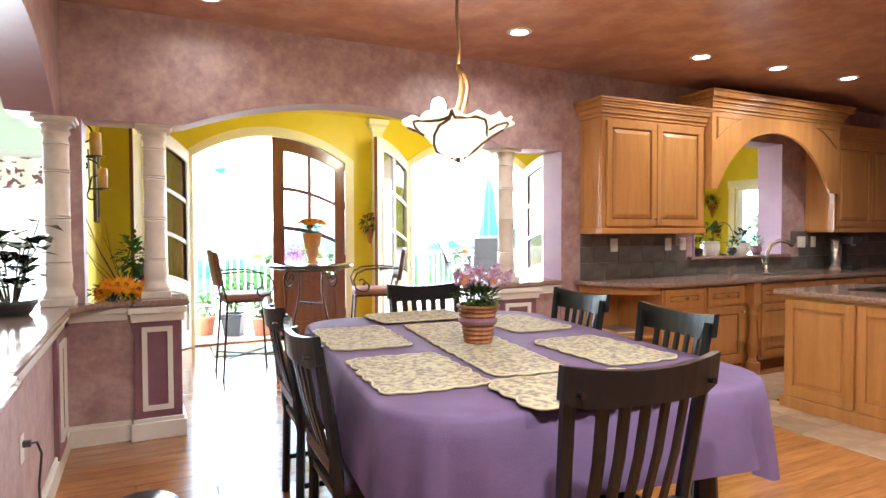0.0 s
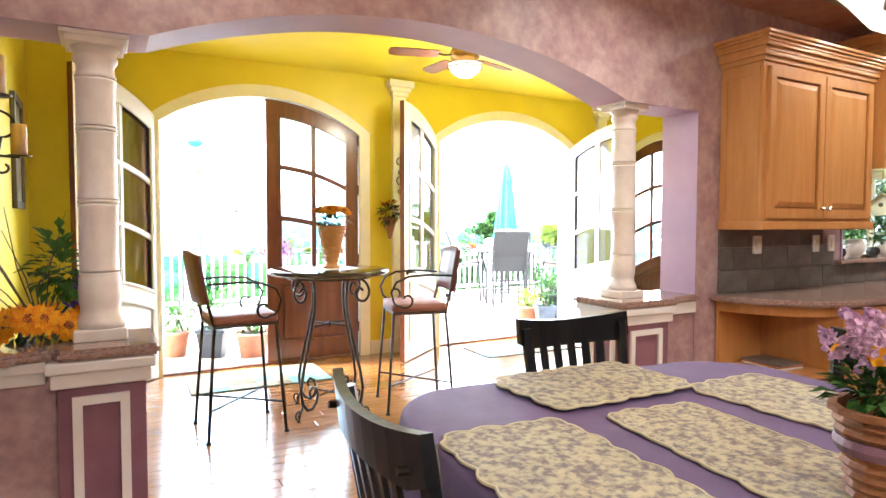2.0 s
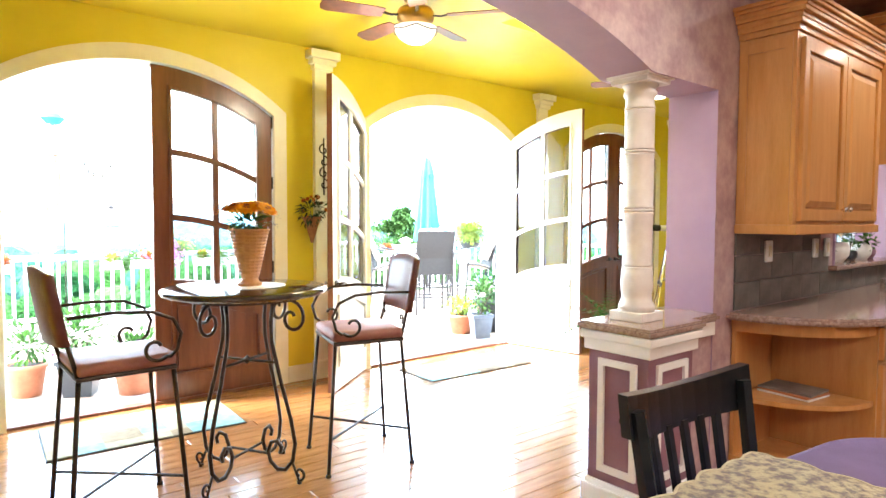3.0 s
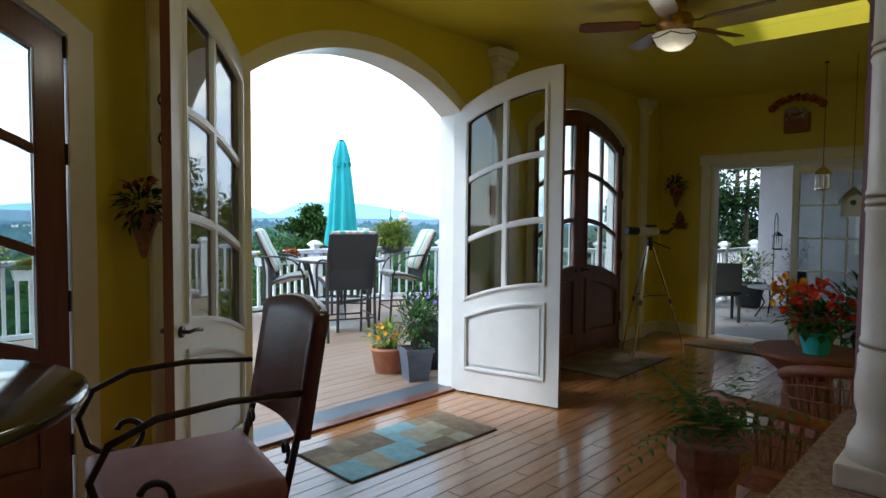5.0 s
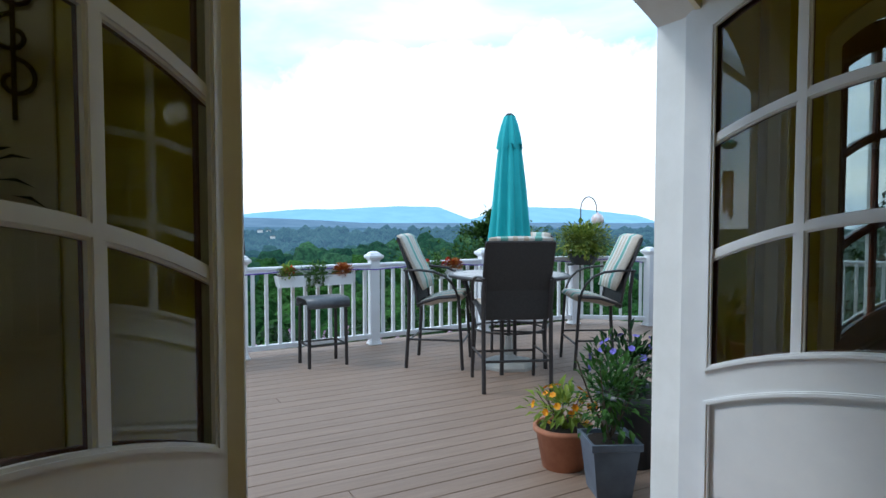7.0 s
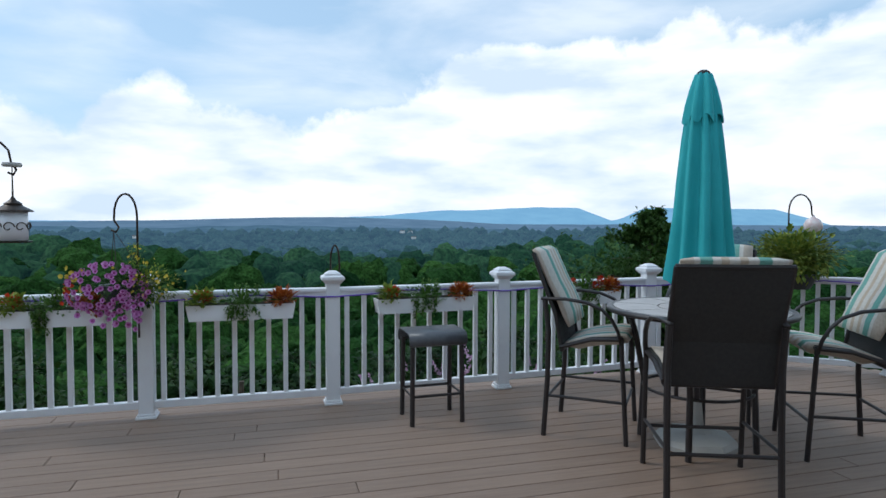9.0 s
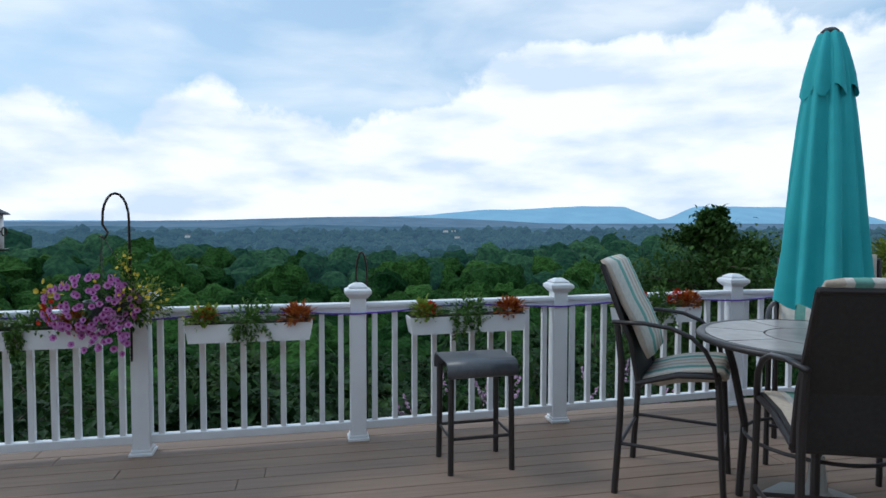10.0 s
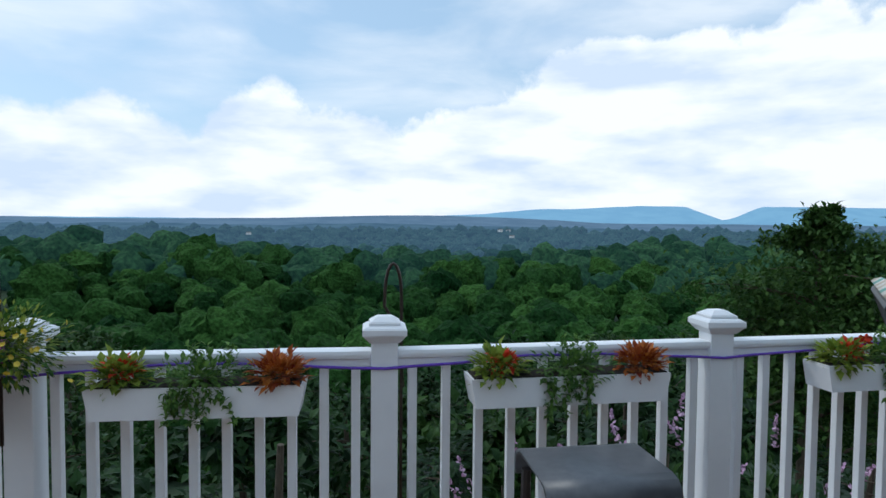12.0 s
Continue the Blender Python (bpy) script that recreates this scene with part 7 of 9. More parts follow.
def petunia(p, way, r):
    way = Vector(way).normalized()
    o = new("petunia", PETUNIA[rng.randrange(4)])
    o.parent = t
    o.matrix_local = Matrix.Translation(p) @ way.to_track_quat("Z", "Y").to_matrix().to_4x4() @ Matrix.Diagonal((r, r, r, 1))


for _ in range(170):
    d = rand_way(rng)
    p = Vector((-0.10 + 0.25 * d.x, -0.06 + 0.22 * d.y, 0.97 + 0.17 * d.z))
    if d.y < 0.35:
        petunia(p, (d.x, d.y - 0.6, d.z * 0.5), rng.uniform(0.018, 0.024))
for _ in range(42):
    p = Vector((0.0 + rng.gauss(0, 0.10), -0.20 + rng.uniform(-.05, .04), 0.83 + rng.gauss(0, 0.055)))
    petunia(p, (rng.uniform(-.5, .5), -1, rng.uniform(-.2, .5)), rng.uniform(0.018, 0.024))
b = bmesh.new()
for _ in range(46):
    p = Vector((0.18, -0.16, 1.02)) + Vector((rng.gauss(0, 0.11), rng.gauss(0, 0.05), rng.gauss(0, 0.06)))
    blossom(b, p, rand_way(rng, 0.2) + Vector((0, -0.8, 0)), 0.0105, 5, 0.3)
for _ in range(10):
    blossom(b, Vector((0.08 + rng.gauss(0, 0.04), -0.04, 1.20 + rng.gauss(0, 0.035))), rand_way(rng, 0.2) + Vector((0, -0.8, 0)), 0.012, 5, 0.3)
for _ in range(16):
    p = Vector((-0.30, -0.06, 1.04)) + Vector((rng.gauss(0, 0.035), rng.gauss(0, 0.05), rng.gauss(0, 0.04)))
    blossom(b, p, rand_way(rng, 0.2) + Vector((0, -0.8, 0)), 0.018, 5, 0.3)
part("yellow_blossoms", b, YELLOWPETAL, t)
b = bmesh.new()
for _ in range(12):
    p = Vector((-0.34, -0.04, 0.96)) + Vector((rng.gauss(0, 0.025), rng.gauss(0, 0.05), rng.gauss(0, 0.05)))
    blossom(b, p, rand_way(rng, 0.2) + Vector((0, -0.8, 0)), 0.016, 5, 0.3)
part("red_blossoms", b, REDPETAL, t)

hook_pole("shepherd_hook", "thin black shepherd hook standing outside the deck rail", 3.97, 12.80, -0.05, 1.24, 0.075)

# feeder on a tall hook
hook_pole("shepherd_hook", "tall black shepherd hook carrying a lantern feeder", 1.18, 12.42, DECK_Z, 2.02, -0.55)
t = thing("lantern_feeder", "white glass and black iron lantern bird feeder", "bird feeder", pose(1.735, 12.42, 0))
b = bmesh.new()
lathe(b, [(0.105, 1.285), (0.11, 1.295), (0.0, 1.30)], 24)
lathe(b, [(0.12, 1.495), (0.115, 1.505), (0.06, 1.535), (0.05, 1.545), (0.055, 1.55), (0.02, 1.575), (0.006, 1.60), (0.003, 1.80)], 24)
for k in range(8):
    a = k * math.tau / 8
    c = Vector((0.092 * math.cos(a), 0.092 * math.sin(a), 1.39))
    tube(b, spiral(c, 0.04, 0.012, 0, 330, ((-math.sin(a), math.cos(a), 0), (0, 0, 1)), 10), 0.004, 5)
part("ironwork", b, IRON, t)
b = bmesh.new()
lathe(b, [(0.085, 1.30), (0.085, 1.495), (0, 1.495)], 24)
part("glass_body", b, VINYL, t, smooth=True)
b = bmesh.new()
lathe(b, [(0.0, 1.80), (0.055, 1.80), (0.06, 1.81), (0.055, 1.825), (0.0, 1.828)], 16)
part("wood_disc", b, SAND, t)

# patio set
STRIPE = bpy.data.materials.new("striped_cushion")
STRIPE.use_nodes = True
nd, ln = STRIPE.node_tree.nodes, STRIPE.node_tree.links
tc, sx_, rp = nd.new("ShaderNodeTexCoord"), nd.new("ShaderNodeSeparateXYZ"), nd.new("ShaderNodeValToRGB")
mr, nz = nd.new("ShaderNodeMapRange"), nd.new("ShaderNodeTexNoise")
nz.inputs["Scale"].default_value = 30
ln.new(tc.outputs["Object"], sx_.inputs["Vector"])
ln.new(sx_.outputs["X"], mr.inputs["Value"])
mr.inputs["From Min"].default_value, mr.inputs["From Max"].default_value = -0.25, 0.25
ln.new(mr.outputs["Result"], rp.inputs["Fac"])
rp.color_ramp.interpolation = "CONSTANT"
cr = rp.color_ramp
for pos, col in ((0.10, (0.62, 0.58, 0.52)), (0.16, (0.16, 0.36, 0.30)), (0.28, (0.62, 0.58, 0.52)), (0.36, (0.50, 0.40, 0.30)), (0.44, (0.62, 0.58, 0.52)), (0.54, (0.50, 0.40, 0.30)), (0.62, (0.62, 0.58, 0.52)), (0.72, (0.16, 0.36, 0.30)), (0.84, (0.62, 0.58, 0.52))):
    e = cr.elements.new(pos)
    e.color = (*col, 1)
cr.elements[0].color = (0.50, 0.42, 0.34, 1)
cr.elements[-1].color = (0.50, 0.42, 0.34, 1)
hs = nd.new("ShaderNodeHueSaturation")
m2 = nd.new("ShaderNodeMapRange")
m2.inputs["To Min"].default_value, m2.inputs["To Max"].default_value = 0.75, 1.2
ln.new(nz.outputs["Fac"], m2.inputs["Value"])
ln.new(m2.outputs["Result"], hs.inputs["Value"])
ln.new(rp.outputs["Color"], hs.inputs["Color"])
ln.new(hs.outputs["Color"], nd["Principled BSDF"].inputs["Base Color"])
nd["Principled BSDF"].inputs["Roughness"].default_value = 0.9


def pad(b, w, path, thick, n=8):
    """A soft cushion of width w swept along path (y, z), thick at the middle."""
    rows = []
    for i, (y, z) in enumerate(path):
        y0, z0 = path[max(0, i - 1)]
        y1, z1 = path[min(len(path) - 1, i + 1)]
        d = Vector((0, y1 - y0, z1 - z0)).normalized()
        nn = Vector((0, -d.z, d.y))
        end = min(i, len(path) - 1 - i)
        th = thick * (0.55 if end == 0 else 1.0)
        ring = []
        for k in range(n + 1):
            s = -1 + 2 * k / n
            ring.append((Vector((s * w / 2, y, z)), nn * th * (1 - abs(s) ** 6 * 0.6)))
        rows.append([b.verts.new(p + q) for p, q in ring] + [b.verts.new(p) for p, q in ring[::-1]])
    for r0, r1 in zip(rows, rows[1:]):
        for k in range(len(r0)):
            b.faces.new((r0[k], r0[(k + 1) % len(r0)], r1[(k + 1) % len(r1)], r1[k]))
    b.faces.new(rows[0])
    b.faces.new(rows[-1])
    bmesh.ops.recalc_face_normals(b, faces=b.faces[:])


def patio_chair():
    """Tall sling patio chair facing +y with a striped pad."""
    t = thing("patio_chair", "dark bronze high patio chair with striped cushions on the deck", "chair", None, "patio chairs")
    W = 0.285
    for sx in (-1, 1):
        x = sx * W
        b = bmesh.new()
        tube(b, [(x, 0.285, 0.0), (x, 0.262, 0.40), (x, 0.245, 0.70)], 0.016, 8)
        part("front_leg", b, PATIO, t)
        b = bmesh.new()
        tube(b, [(x, -0.265, 0.0), (x, -0.24, 0.40), (x, -0.235, 0.72), (x, -0.262, 0.935)], 0.018, 8)
        part("back_leg", b, PATIO, t)
        b = bmesh.new()
        tube(b, [(x * 0.985, -0.145, 0.60), (x * 0.985, -0.19, 0.84), (x * 0.985, -0.28, 1.07), (x * 0.985, -0.345, 1.245)], 0.014, 8)
        part("back_post", b, PATIO, t)
        b = bmesh.new()
        tube(b, [(x, -0.285, 0.945), (x * 1.05, -0.12, 0.950), (x * 1.08, 0.02, 0.935), (x * 1.08, 0.12, 0.895), (x * 1.07, 0.185, 0.83), (x * 1.04, 0.225, 0.75), (x, 0.245, 0.66)], 0.015, 8, flat=0.8)
        part("arm", b, PATIO, t, smooth=True)
        b = bmesh.new()
        tube(b, [(x, 0.265, 0.28), (x, -0.25, 0.28)], 0.010, 8)
        part("side_stretcher", b, PATIO, t)
        b = bmesh.new()
        tube(b, [(x, 0.245, 0.70), (x, 0.05, 0.685), (x, -0.16, 0.62)], 0.014, 8)
        part("seat_rail", b, PATIO, t)
    for y_, z_, r_ in ((0.265, 0.24, 0.011), (-0.25, 0.26, 0.011), (0.245, 0.70, 0.014), (-0.145, 0.60, 0.014), (-0.345, 1.245, 0.015)):
        b = bmesh.new()
        tube(b, [(-W, y_, z_), (W, y_, z_)], r_, 8)
        part("cross_rail", b, PATIO, t)
    b = bmesh.new()
    prism(b, [(0.25, 0.706), (0.25, 0.718), (0.05, 0.70), (-0.155, 0.632), (-0.155, 0.620), (0.05, 0.688)], (-W + 0.01, W - 0.01), lambda u, v, w: (w, u, v))
    part("seat_sling", b, SLING, t)
    b = bmesh.new()
    pr = [(-0.150, 0.605), (-0.19, 0.84), (-0.28, 1.07), (-0.345, 1.245)]
    f = [[b.verts.new((x, y + dy, z)) for y, z in pr] for x, dy in ((-W + 0.012, 0), (W - 0.012, 0), (W - 0.012, -0.012), (-W + 0.012, -0.012))]
    for i in range(3):
        for k in range(4):
            b.faces.new((f[k][i], f[(k + 1) % 4][i], f[(k + 1) % 4][i + 1], f[k][i + 1]))
    b.faces.new([f[k][0] for k in range(4)])
    b.faces.new([f[k][3] for k in range(4)][::-1])
    bmesh.ops.recalc_face_normals(b, faces=b.faces[:])
    part("back_sling", b, SLING, t, "dark mesh sling back")
    b = bmesh.new()
    pad(b, 0.51, [(0.295, 0.690), (0.265, 0.722), (0.20, 0.724), (0.10, 0.712), (0.0, 0.692), (-0.07, 0.668), (-0.13, 0.648)], 0.085)
    part("seat_cushion", b, STRIPE, t, "striped green and cream seat pad", True)
    b = bmesh.new()
    pad(b, 0.53, [(-0.105, 0.755), (-0.145, 0.83), (-0.195, 0.95), (-0.245, 1.04), (-0.295, 1.15), (-0.338, 1.242), (-0.362, 1.275)], -0.06)
    part("back_cushion", b, STRIPE, t, "striped green and cream back pad", True)
    return t


PT = (6.12, 11.02)
pc = patio_chair()


def facing(x, y, extra=0):
    return pose(x, y, DECK_Z, 0, 0, math.degrees(math.atan2(PT[1] - y, PT[0] - x)) - 90 + extra)


pc.matrix_world = facing(5.75, 10.46, 12)
for x, y, e in ((5.60, 11.50, 4), (6.96, 10.71, -6), (6.72, 11.62, 0)):
    copy_thing(pc, facing(x, y, e))

t = thing("patio_table", "round tile-topped bronze patio table on the deck", "table", pose(PT[0], PT[1], DECK_Z))
b = bmesh.new()
lathe(b, [(0.0, 0.872), (0.555, 0.872), (0.585, 0.880), (0.59, 0.895), (0.58, 0.908), (0.555, 0.910), (0.545, 0.902), (0.0, 0.902)], 56)
part("rim", b, PATIO, t, smooth=True)
for k in range(8):
    b = bmesh.new()
    a0, a1 = k * math.tau / 8 + 0.012, (k + 1) * math.tau / 8 - 0.012
    arcp = [(0.54 * math.cos(a0 + (a1 - a0) * i / 6), 0.54 * math.sin(a0 + (a1 - a0) * i / 6)) for i in range(7)]
    inn = [(0.26 * math.cos(a1 + (a0 - a1) * i / 4), 0.26 * math.sin(a1 + (a0 - a1) * i / 4)) for i in range(5)]
    prism(b, arcp + inn, (0.902, 0.909), lambda u, v, w: (u, v, w))
    part("tile", b, TABLETILE, t)
b = bmesh.new()
lathe(b, [(0.03, 0.902), (0.25, 0.902), (0.25, 0.909), (0.03, 0.909)], 32)
part("centre_tile", b, TABLETILE, t)
for k in range(4):
    a = radians(45 + 90 * k)
    b = bmesh.new()
    tube(b, [(0.45 * math.cos(a), 0.45 * math.sin(a), 0.875), (0.40 * math.cos(a), 0.40 * math.sin(a), 0.70), (0.34 * math.cos(a), 0.34 * math.sin(a), 0.40), (0.36 * math.cos(a), 0.36 * math.sin(a), 0.0)], 0.02, 8)
    part("leg", b, PATIO, t)
b = bmesh.new()
tube(b, [(0.34 * math.cos(a), 0.34 * math.sin(a), 0.38) for a in [i * math.tau / 32 for i in range(32)]], 0.010, 8, True)
part("foot_ring", b, PATIO, t)

t = thing("patio_umbrella", "closed turquoise canvas umbrella through the patio table", "umbrella", pose(PT[0], PT[1], DECK_Z))
b = bmesh.new()
tube(b, [(0, 0, 0.10), (0, 0, 2.43)], 0.019, 12)
part("pole", b, PATIO, t)
b = bmesh.new()
seg = 96
prof = [(0.186, 1.07), (0.178, 1.20), (0.158, 1.45), (0.136, 1.75), (0.114, 2.0), (0.094, 2.18), (0.070, 2.32), (0.042, 2.42)]
rings = []
for r, z in prof:
    ring = []
    for k in range(seg):
        a = k * math.tau / seg
        amp = 0.20 * (1 - 0.55 * (z - 1.07) / 1.4)
        ph = 0.35 * math.sin(z * 2.6)
        rr = r * (1 + amp * math.cos(9 * a + ph) + 0.06 * math.cos(5 * a - z * 2) + 0.03 * math.cos(23 * a))
        ring.append(b.verts.new((rr * math.cos(a), rr * math.sin(a), z + (0.022 * math.cos(9 * a + ph) if z < 1.1 else 0))))
    rings.append(ring)
for q0, q1 in zip(rings, rings[1:]):
    for k in range(seg):
        b.faces.new((q0[k], q0[(k + 1) % seg], q1[(k + 1) % seg], q1[k]))
cano = part("canopy", b, TEAL, t, "folded turquoise canopy", True)
b = bmesh.new()
rings = []
for r, z in ((0.112, 2.13), (0.098, 2.22), (0.074, 2.33), (0.048, 2.42), (0.038, 2.43)):
    rings.append([b.verts.new((r * (1 + 0.16 * math.cos(7 * k * math.tau / 56)) * math.cos(k * math.tau / 56), r * (1 + 0.16 * math.cos(7 * k * math.tau / 56)) * math.sin(k * math.tau / 56), z + (0.03 * math.cos(7 * k * math.tau / 56 + 2) if z < 2.2 else 0))) for k in range(56)])
for q0, q1 in zip(rings, rings[1:]):
    for k in range(56):
        b.faces.new((q0[k], q0[(k + 1) % 56], q1[(k + 1) % 56], q1[k]))
part("vent_flap", b, TEAL, cano, "ruffled vent flap", True)
b = bmesh.new()
lathe(b, [(0.04, 2.42), (0.042, 2.435), (0.025, 2.45), (0.0, 2.455)], 16)
part("finial", b, PATIO, t)
b = bmesh.new()
lathe(b, [(0.27, 0.0), (0.27, 0.03), (0.24, 0.06), (0.10, 0.09), (0.05, 0.12), (0.03, 0.30), (0.022, 0.30)], 8)
part("weighted_base", b, SAND, t, "pale cast umbrella base")

# backless stool
t = thing("patio_stool", "dark sling-top patio stool near the railing", "stool", pose(4.565, 12.0, DECK_Z, 0, 0, 2))
for sx in (-1, 1):
    for sy in (-1, 1):
        b = bmesh.new()
        tube(b, [(sx * 0.19, sy * 0.15, 0.0), (sx * 0.185, sy * 0.14, 0.60)], 0.018, 8)
        part("leg", b, PATIO, t)
b = bmesh.new()
tube(b, [(-0.187, -0.145, 0.21), (-0.187, 0.145, 0.21), (0.187, 0.145, 0.21), (0.187, -0.145, 0.21)], 0.010, 8, True)
part("foot_rail", b, PATIO, t)
b = bmesh.new()
top = [(-0.185, 0.585), (-0.188, 0.62), (-0.178, 0.648), (-0.155, 0.667), (-0.12, 0.675), (0.12, 0.675), (0.155, 0.667), (0.178, 0.648), (0.188, 0.62), (0.185, 0.585)]
prism(b, top + [(u * 0.9, v - 0.012) for u, v in top[::-1]], (-0.215, 0.215), lambda u, v, w: (w, u, v))
part("sling_top", b, mat("slate_sling", (0.075, 0.08, 0.09), 0.35, var=(0.10, 0.105, 0.115), scale=30, bump=0.1, bump_scale=300), t, "grey curved sling top", True)


# potted plants by the doors
def deck_pot(x, y, r, h, material, label, leafm, n, size, spread, seed, square=False, rise=0.5, blooms=None):
    rng = random.Random(seed)
    t = thing("deck_pot", label, "potted plant", pose(x, y, DECK_Z, 0, 0, 20 if square else 0), "deck pots")
    b = bmesh.new()
    k = 4 if square else 28
    q = 1.32 if square else 1
    lathe(b, [(r * 0.72 * q, 0), (r * 0.95 * q, h * 0.86), (r * 1.05 * q, h * 0.88), (r * 1.05 * q, h), (r * 0.92 * q, h), (r * 0.90 * q, h * 0.93), (0, h * 0.93)], k)
    part("pot", b, material, t, smooth=not square)
    b = bmesh.new()
    lathe(b, [(r * 0.88, h * 0.935), (0, h * 0.945)], 16)
    part("soil", b, SOIL, t)
    for i in range(7):
        a = i * 2.4
        b = bmesh.new()
        tube(b, [(0, 0, h * 0.93), (spread * 0.5 * math.cos(a), spread * 0.5 * math.sin(a), h + rise * 0.5), (spread * 0.8 * math.cos(a), spread * 0.8 * math.sin(a), h + rise * 0.9)], 0.005, 5, r_end=0.002)
        part("stem", b, BARK, t)
    part("leaves", foliage(rng, n, (0, 0, h + rise * 0.5), spread, size, 0.3, 0.42, (1, 1, rise / spread * 0.62), 0.15), leafm, t)
    if blooms:
        b = bmesh.new()
        for _ in range(26):
            d = rand_way(rng, 0.5)
            blossom(b, Vector((0, 0, h + rise * 0.5)) + Vector((d.x * spread, d.y * spread, d.z * rise * 0.6)), d, 0.022, 6)
        part("blossoms", b, blooms, t)
    return t


deck_pot(5.00, 8.86, 0.165, 0.24, TERRACOTTA, "terracotta pot of lime leaves and orange blossoms", LEAF_LIGHT, 190, 0.075, 0.19, 1, False, 0.20, ORANGE)
deck_pot(4.99, 8.48, 0.135, 0.29, BLUEPOT, "square slate-blue pot with a small leafy shrub", LEAF, 420, 0.065, 0.23, 2, True, 0.46)
deck_pot(5.40, 8.72, 0.20, 0.42, DARKPOT, "dark tall pot with a dense blue-flowered shrub", LEAF_DARK, 420, 0.07, 0.28, 3, False, 0.30, island_mat("blue_petal", (0.10, 0.08, 0.35), (0.22, 0.18, 0.55)))
deck_pot(0.80, 8.72, 0.15, 0.30, DARKPOT, "dark pot with a leafy plant outside the door", LEAF, 260, 0.08, 0.26, 4, True, 0.40)
deck_pot(1.16, 8.52, 0.17, 0.26, TERRACOTTA, "brown pot with a leafy plant outside the door", LEAF, 220, 0.08, 0.22, 5, False, 0.22)
deck_pot(0.45, 8.95, 0.15, 0.26, TERRACOTTA, "terracotta pot with a bushy plant outside the door", LEAF, 220, 0.08, 0.25, 6, False, 0.30, PINK)

# hanging bush and globe on the corner posts
hook_pole("shepherd_hook", "black iron shepherd hook with a glass globe", 8.28, 12.45, DECK_Z + 0.62, 1.72, -0.28)
t = thing("glass_globe", "pale striped glass globe hanging from the hook", "garden globe", pose(8.58, 12.45, 1.41))
b = bmesh.new()
lathe(b, [(0.0, -0.085), (0.05, -0.07), (0.083, -0.025), (0.085, 0.02), (0.06, 0.065), (0.02, 0.085), (0.008, 0.11), (0, 0.11)], 24, wave=0.02, waves=12)
part("globe", b, mat("striped_pearl_glass", (0.72, 0.52, 0.50), 0.12, var=(0.85, 0.80, 0.78), scale=18), t, smooth=True)
t = thing("boxwood_basket", "round clipped green and yellow shrub in a rail basket", "shrub", pose(8.20, 12.30, 0))
b = bmesh.new()
lathe(b, [(0.14, 0.82), (0.20, 0.92), (0.21, 0.96), (0, 0.95)], 20)
tube(b, [(0.0, 0.0, 0.84), (0.0, 0.30, 0.80)], 0.02, 6)
part("basket", b, DARKPOT, t)
rng = random.Random(44)
part("leaves", foliage(rng, 2600, (0, 0, 1.13), 0.37, 0.07, 0.1, 0.55, (1.15, 1.0, 0.62), 0.15), island_mat("golden_boxwood", (0.09, 0.16, 0.03), (0.34, 0.37, 0.07), 0.5, 0.2), t)

# covered grill beyond the table
t = thing("covered_grill", "grey covered gas grill by the corner railing", "grill", pose(9.35, 11.05, DECK_Z, 0, 0, -40))
part("cart", boxes(((-0.45, -0.25, 0.10), (0.45, 0.25, 0.82)), bevel=0.02), mat("grey_grill_metal", (0.16, 0.17, 0.18), 0.4, 0.5), t)
b = bmesh.new()
prism(b, [(-0.26, 0.82), (0.26, 0.82), (0.26, 1.0), (0.20, 1.14), (0.05, 1.20), (-0.15, 1.18), (-0.26, 1.05)], (-0.36, 0.36), lambda u, v, w: (w, u, v))
part("hood", b, mat("grill_hood", (0.30, 0.31, 0.33), 0.3, 0.7), t)
for sx in (-1, 1):
    for sy in (-1, 1):
        b = bmesh.new()
        tube(b, [(sx * 0.40, sy * 0.2, 0), (sx * 0.40, sy * 0.2, 0.12)], 0.03, 8)
        part("caster", b, DARKPOT, t)

# wind chimes, hung in the first doorway's view
structure("deck_canopy_beam", boxes(((-0.9, 8.80, 2.96), (2.2, 8.92, 3.10))), WHITE, "white beam under the eaves", "beam")
t = thing("wind_chimes", "copper tube wind chimes hanging outside the arched door", "wind chimes", pose(0.66, 8.86, 0))
COPPER = mat("copper", (0.42, 0.18, 0.10), 0.35, 0.8)
b = bmesh.new()
lathe(b, [(0.06, 1.90), (0.06, 1.915), (0, 1.918)], 18)
tube(b, [(0, 0, 1.91), (0, 0, 2.96)], 0.002, 4)
part("top_plate", b, COPPER, t)
for k in range(6):
    a = k * math.tau / 6
    b = bmesh.new()
    tube(b, [(0.045 * math.cos(a), 0.045 * math.sin(a), 1.898), (0.045 * math.cos(a), 0.045 * math.sin(a), 1.50 - 0.02 * k)], 0.009, 8)
    part("chime_tube", b, COPPER, t)
b = bmesh.new()
lathe(b, [(0.0, 2.14), (0.05, 2.155), (0.09, 2.20), (0.05, 2.24), (0, 2.245)], 12, (0.01, 0, 0))
part("bird_top", b, TEAL, t, "teal glass bird")
t = thing("shell_garland", "small shell chime garland hanging outside the door", "wind chimes", pose(0.98, 8.86, 0))
b = bmesh.new()
for k in range(7):
    x = -0.10 + k * 0.033
    z = 1.86 - 0.09 * (1 - (x / 0.10) ** 2)
    prism(b, [(x - 0.012, z), (x + 0.012, z), (x + 0.006, z - 0.04), (x - 0.006, z - 0.04)], (-0.004, 0.004))
tube(b, [(-0.10, 0, 1.86), (-0.06, 0, 1.80), (0, 0, 1.77), (0.06, 0, 1.80), (0.10, 0, 1.86), (0.0, 0, 2.20), (0, 0, 2.96)], 0.0018, 4)
part("shells", b, SLATE, t)

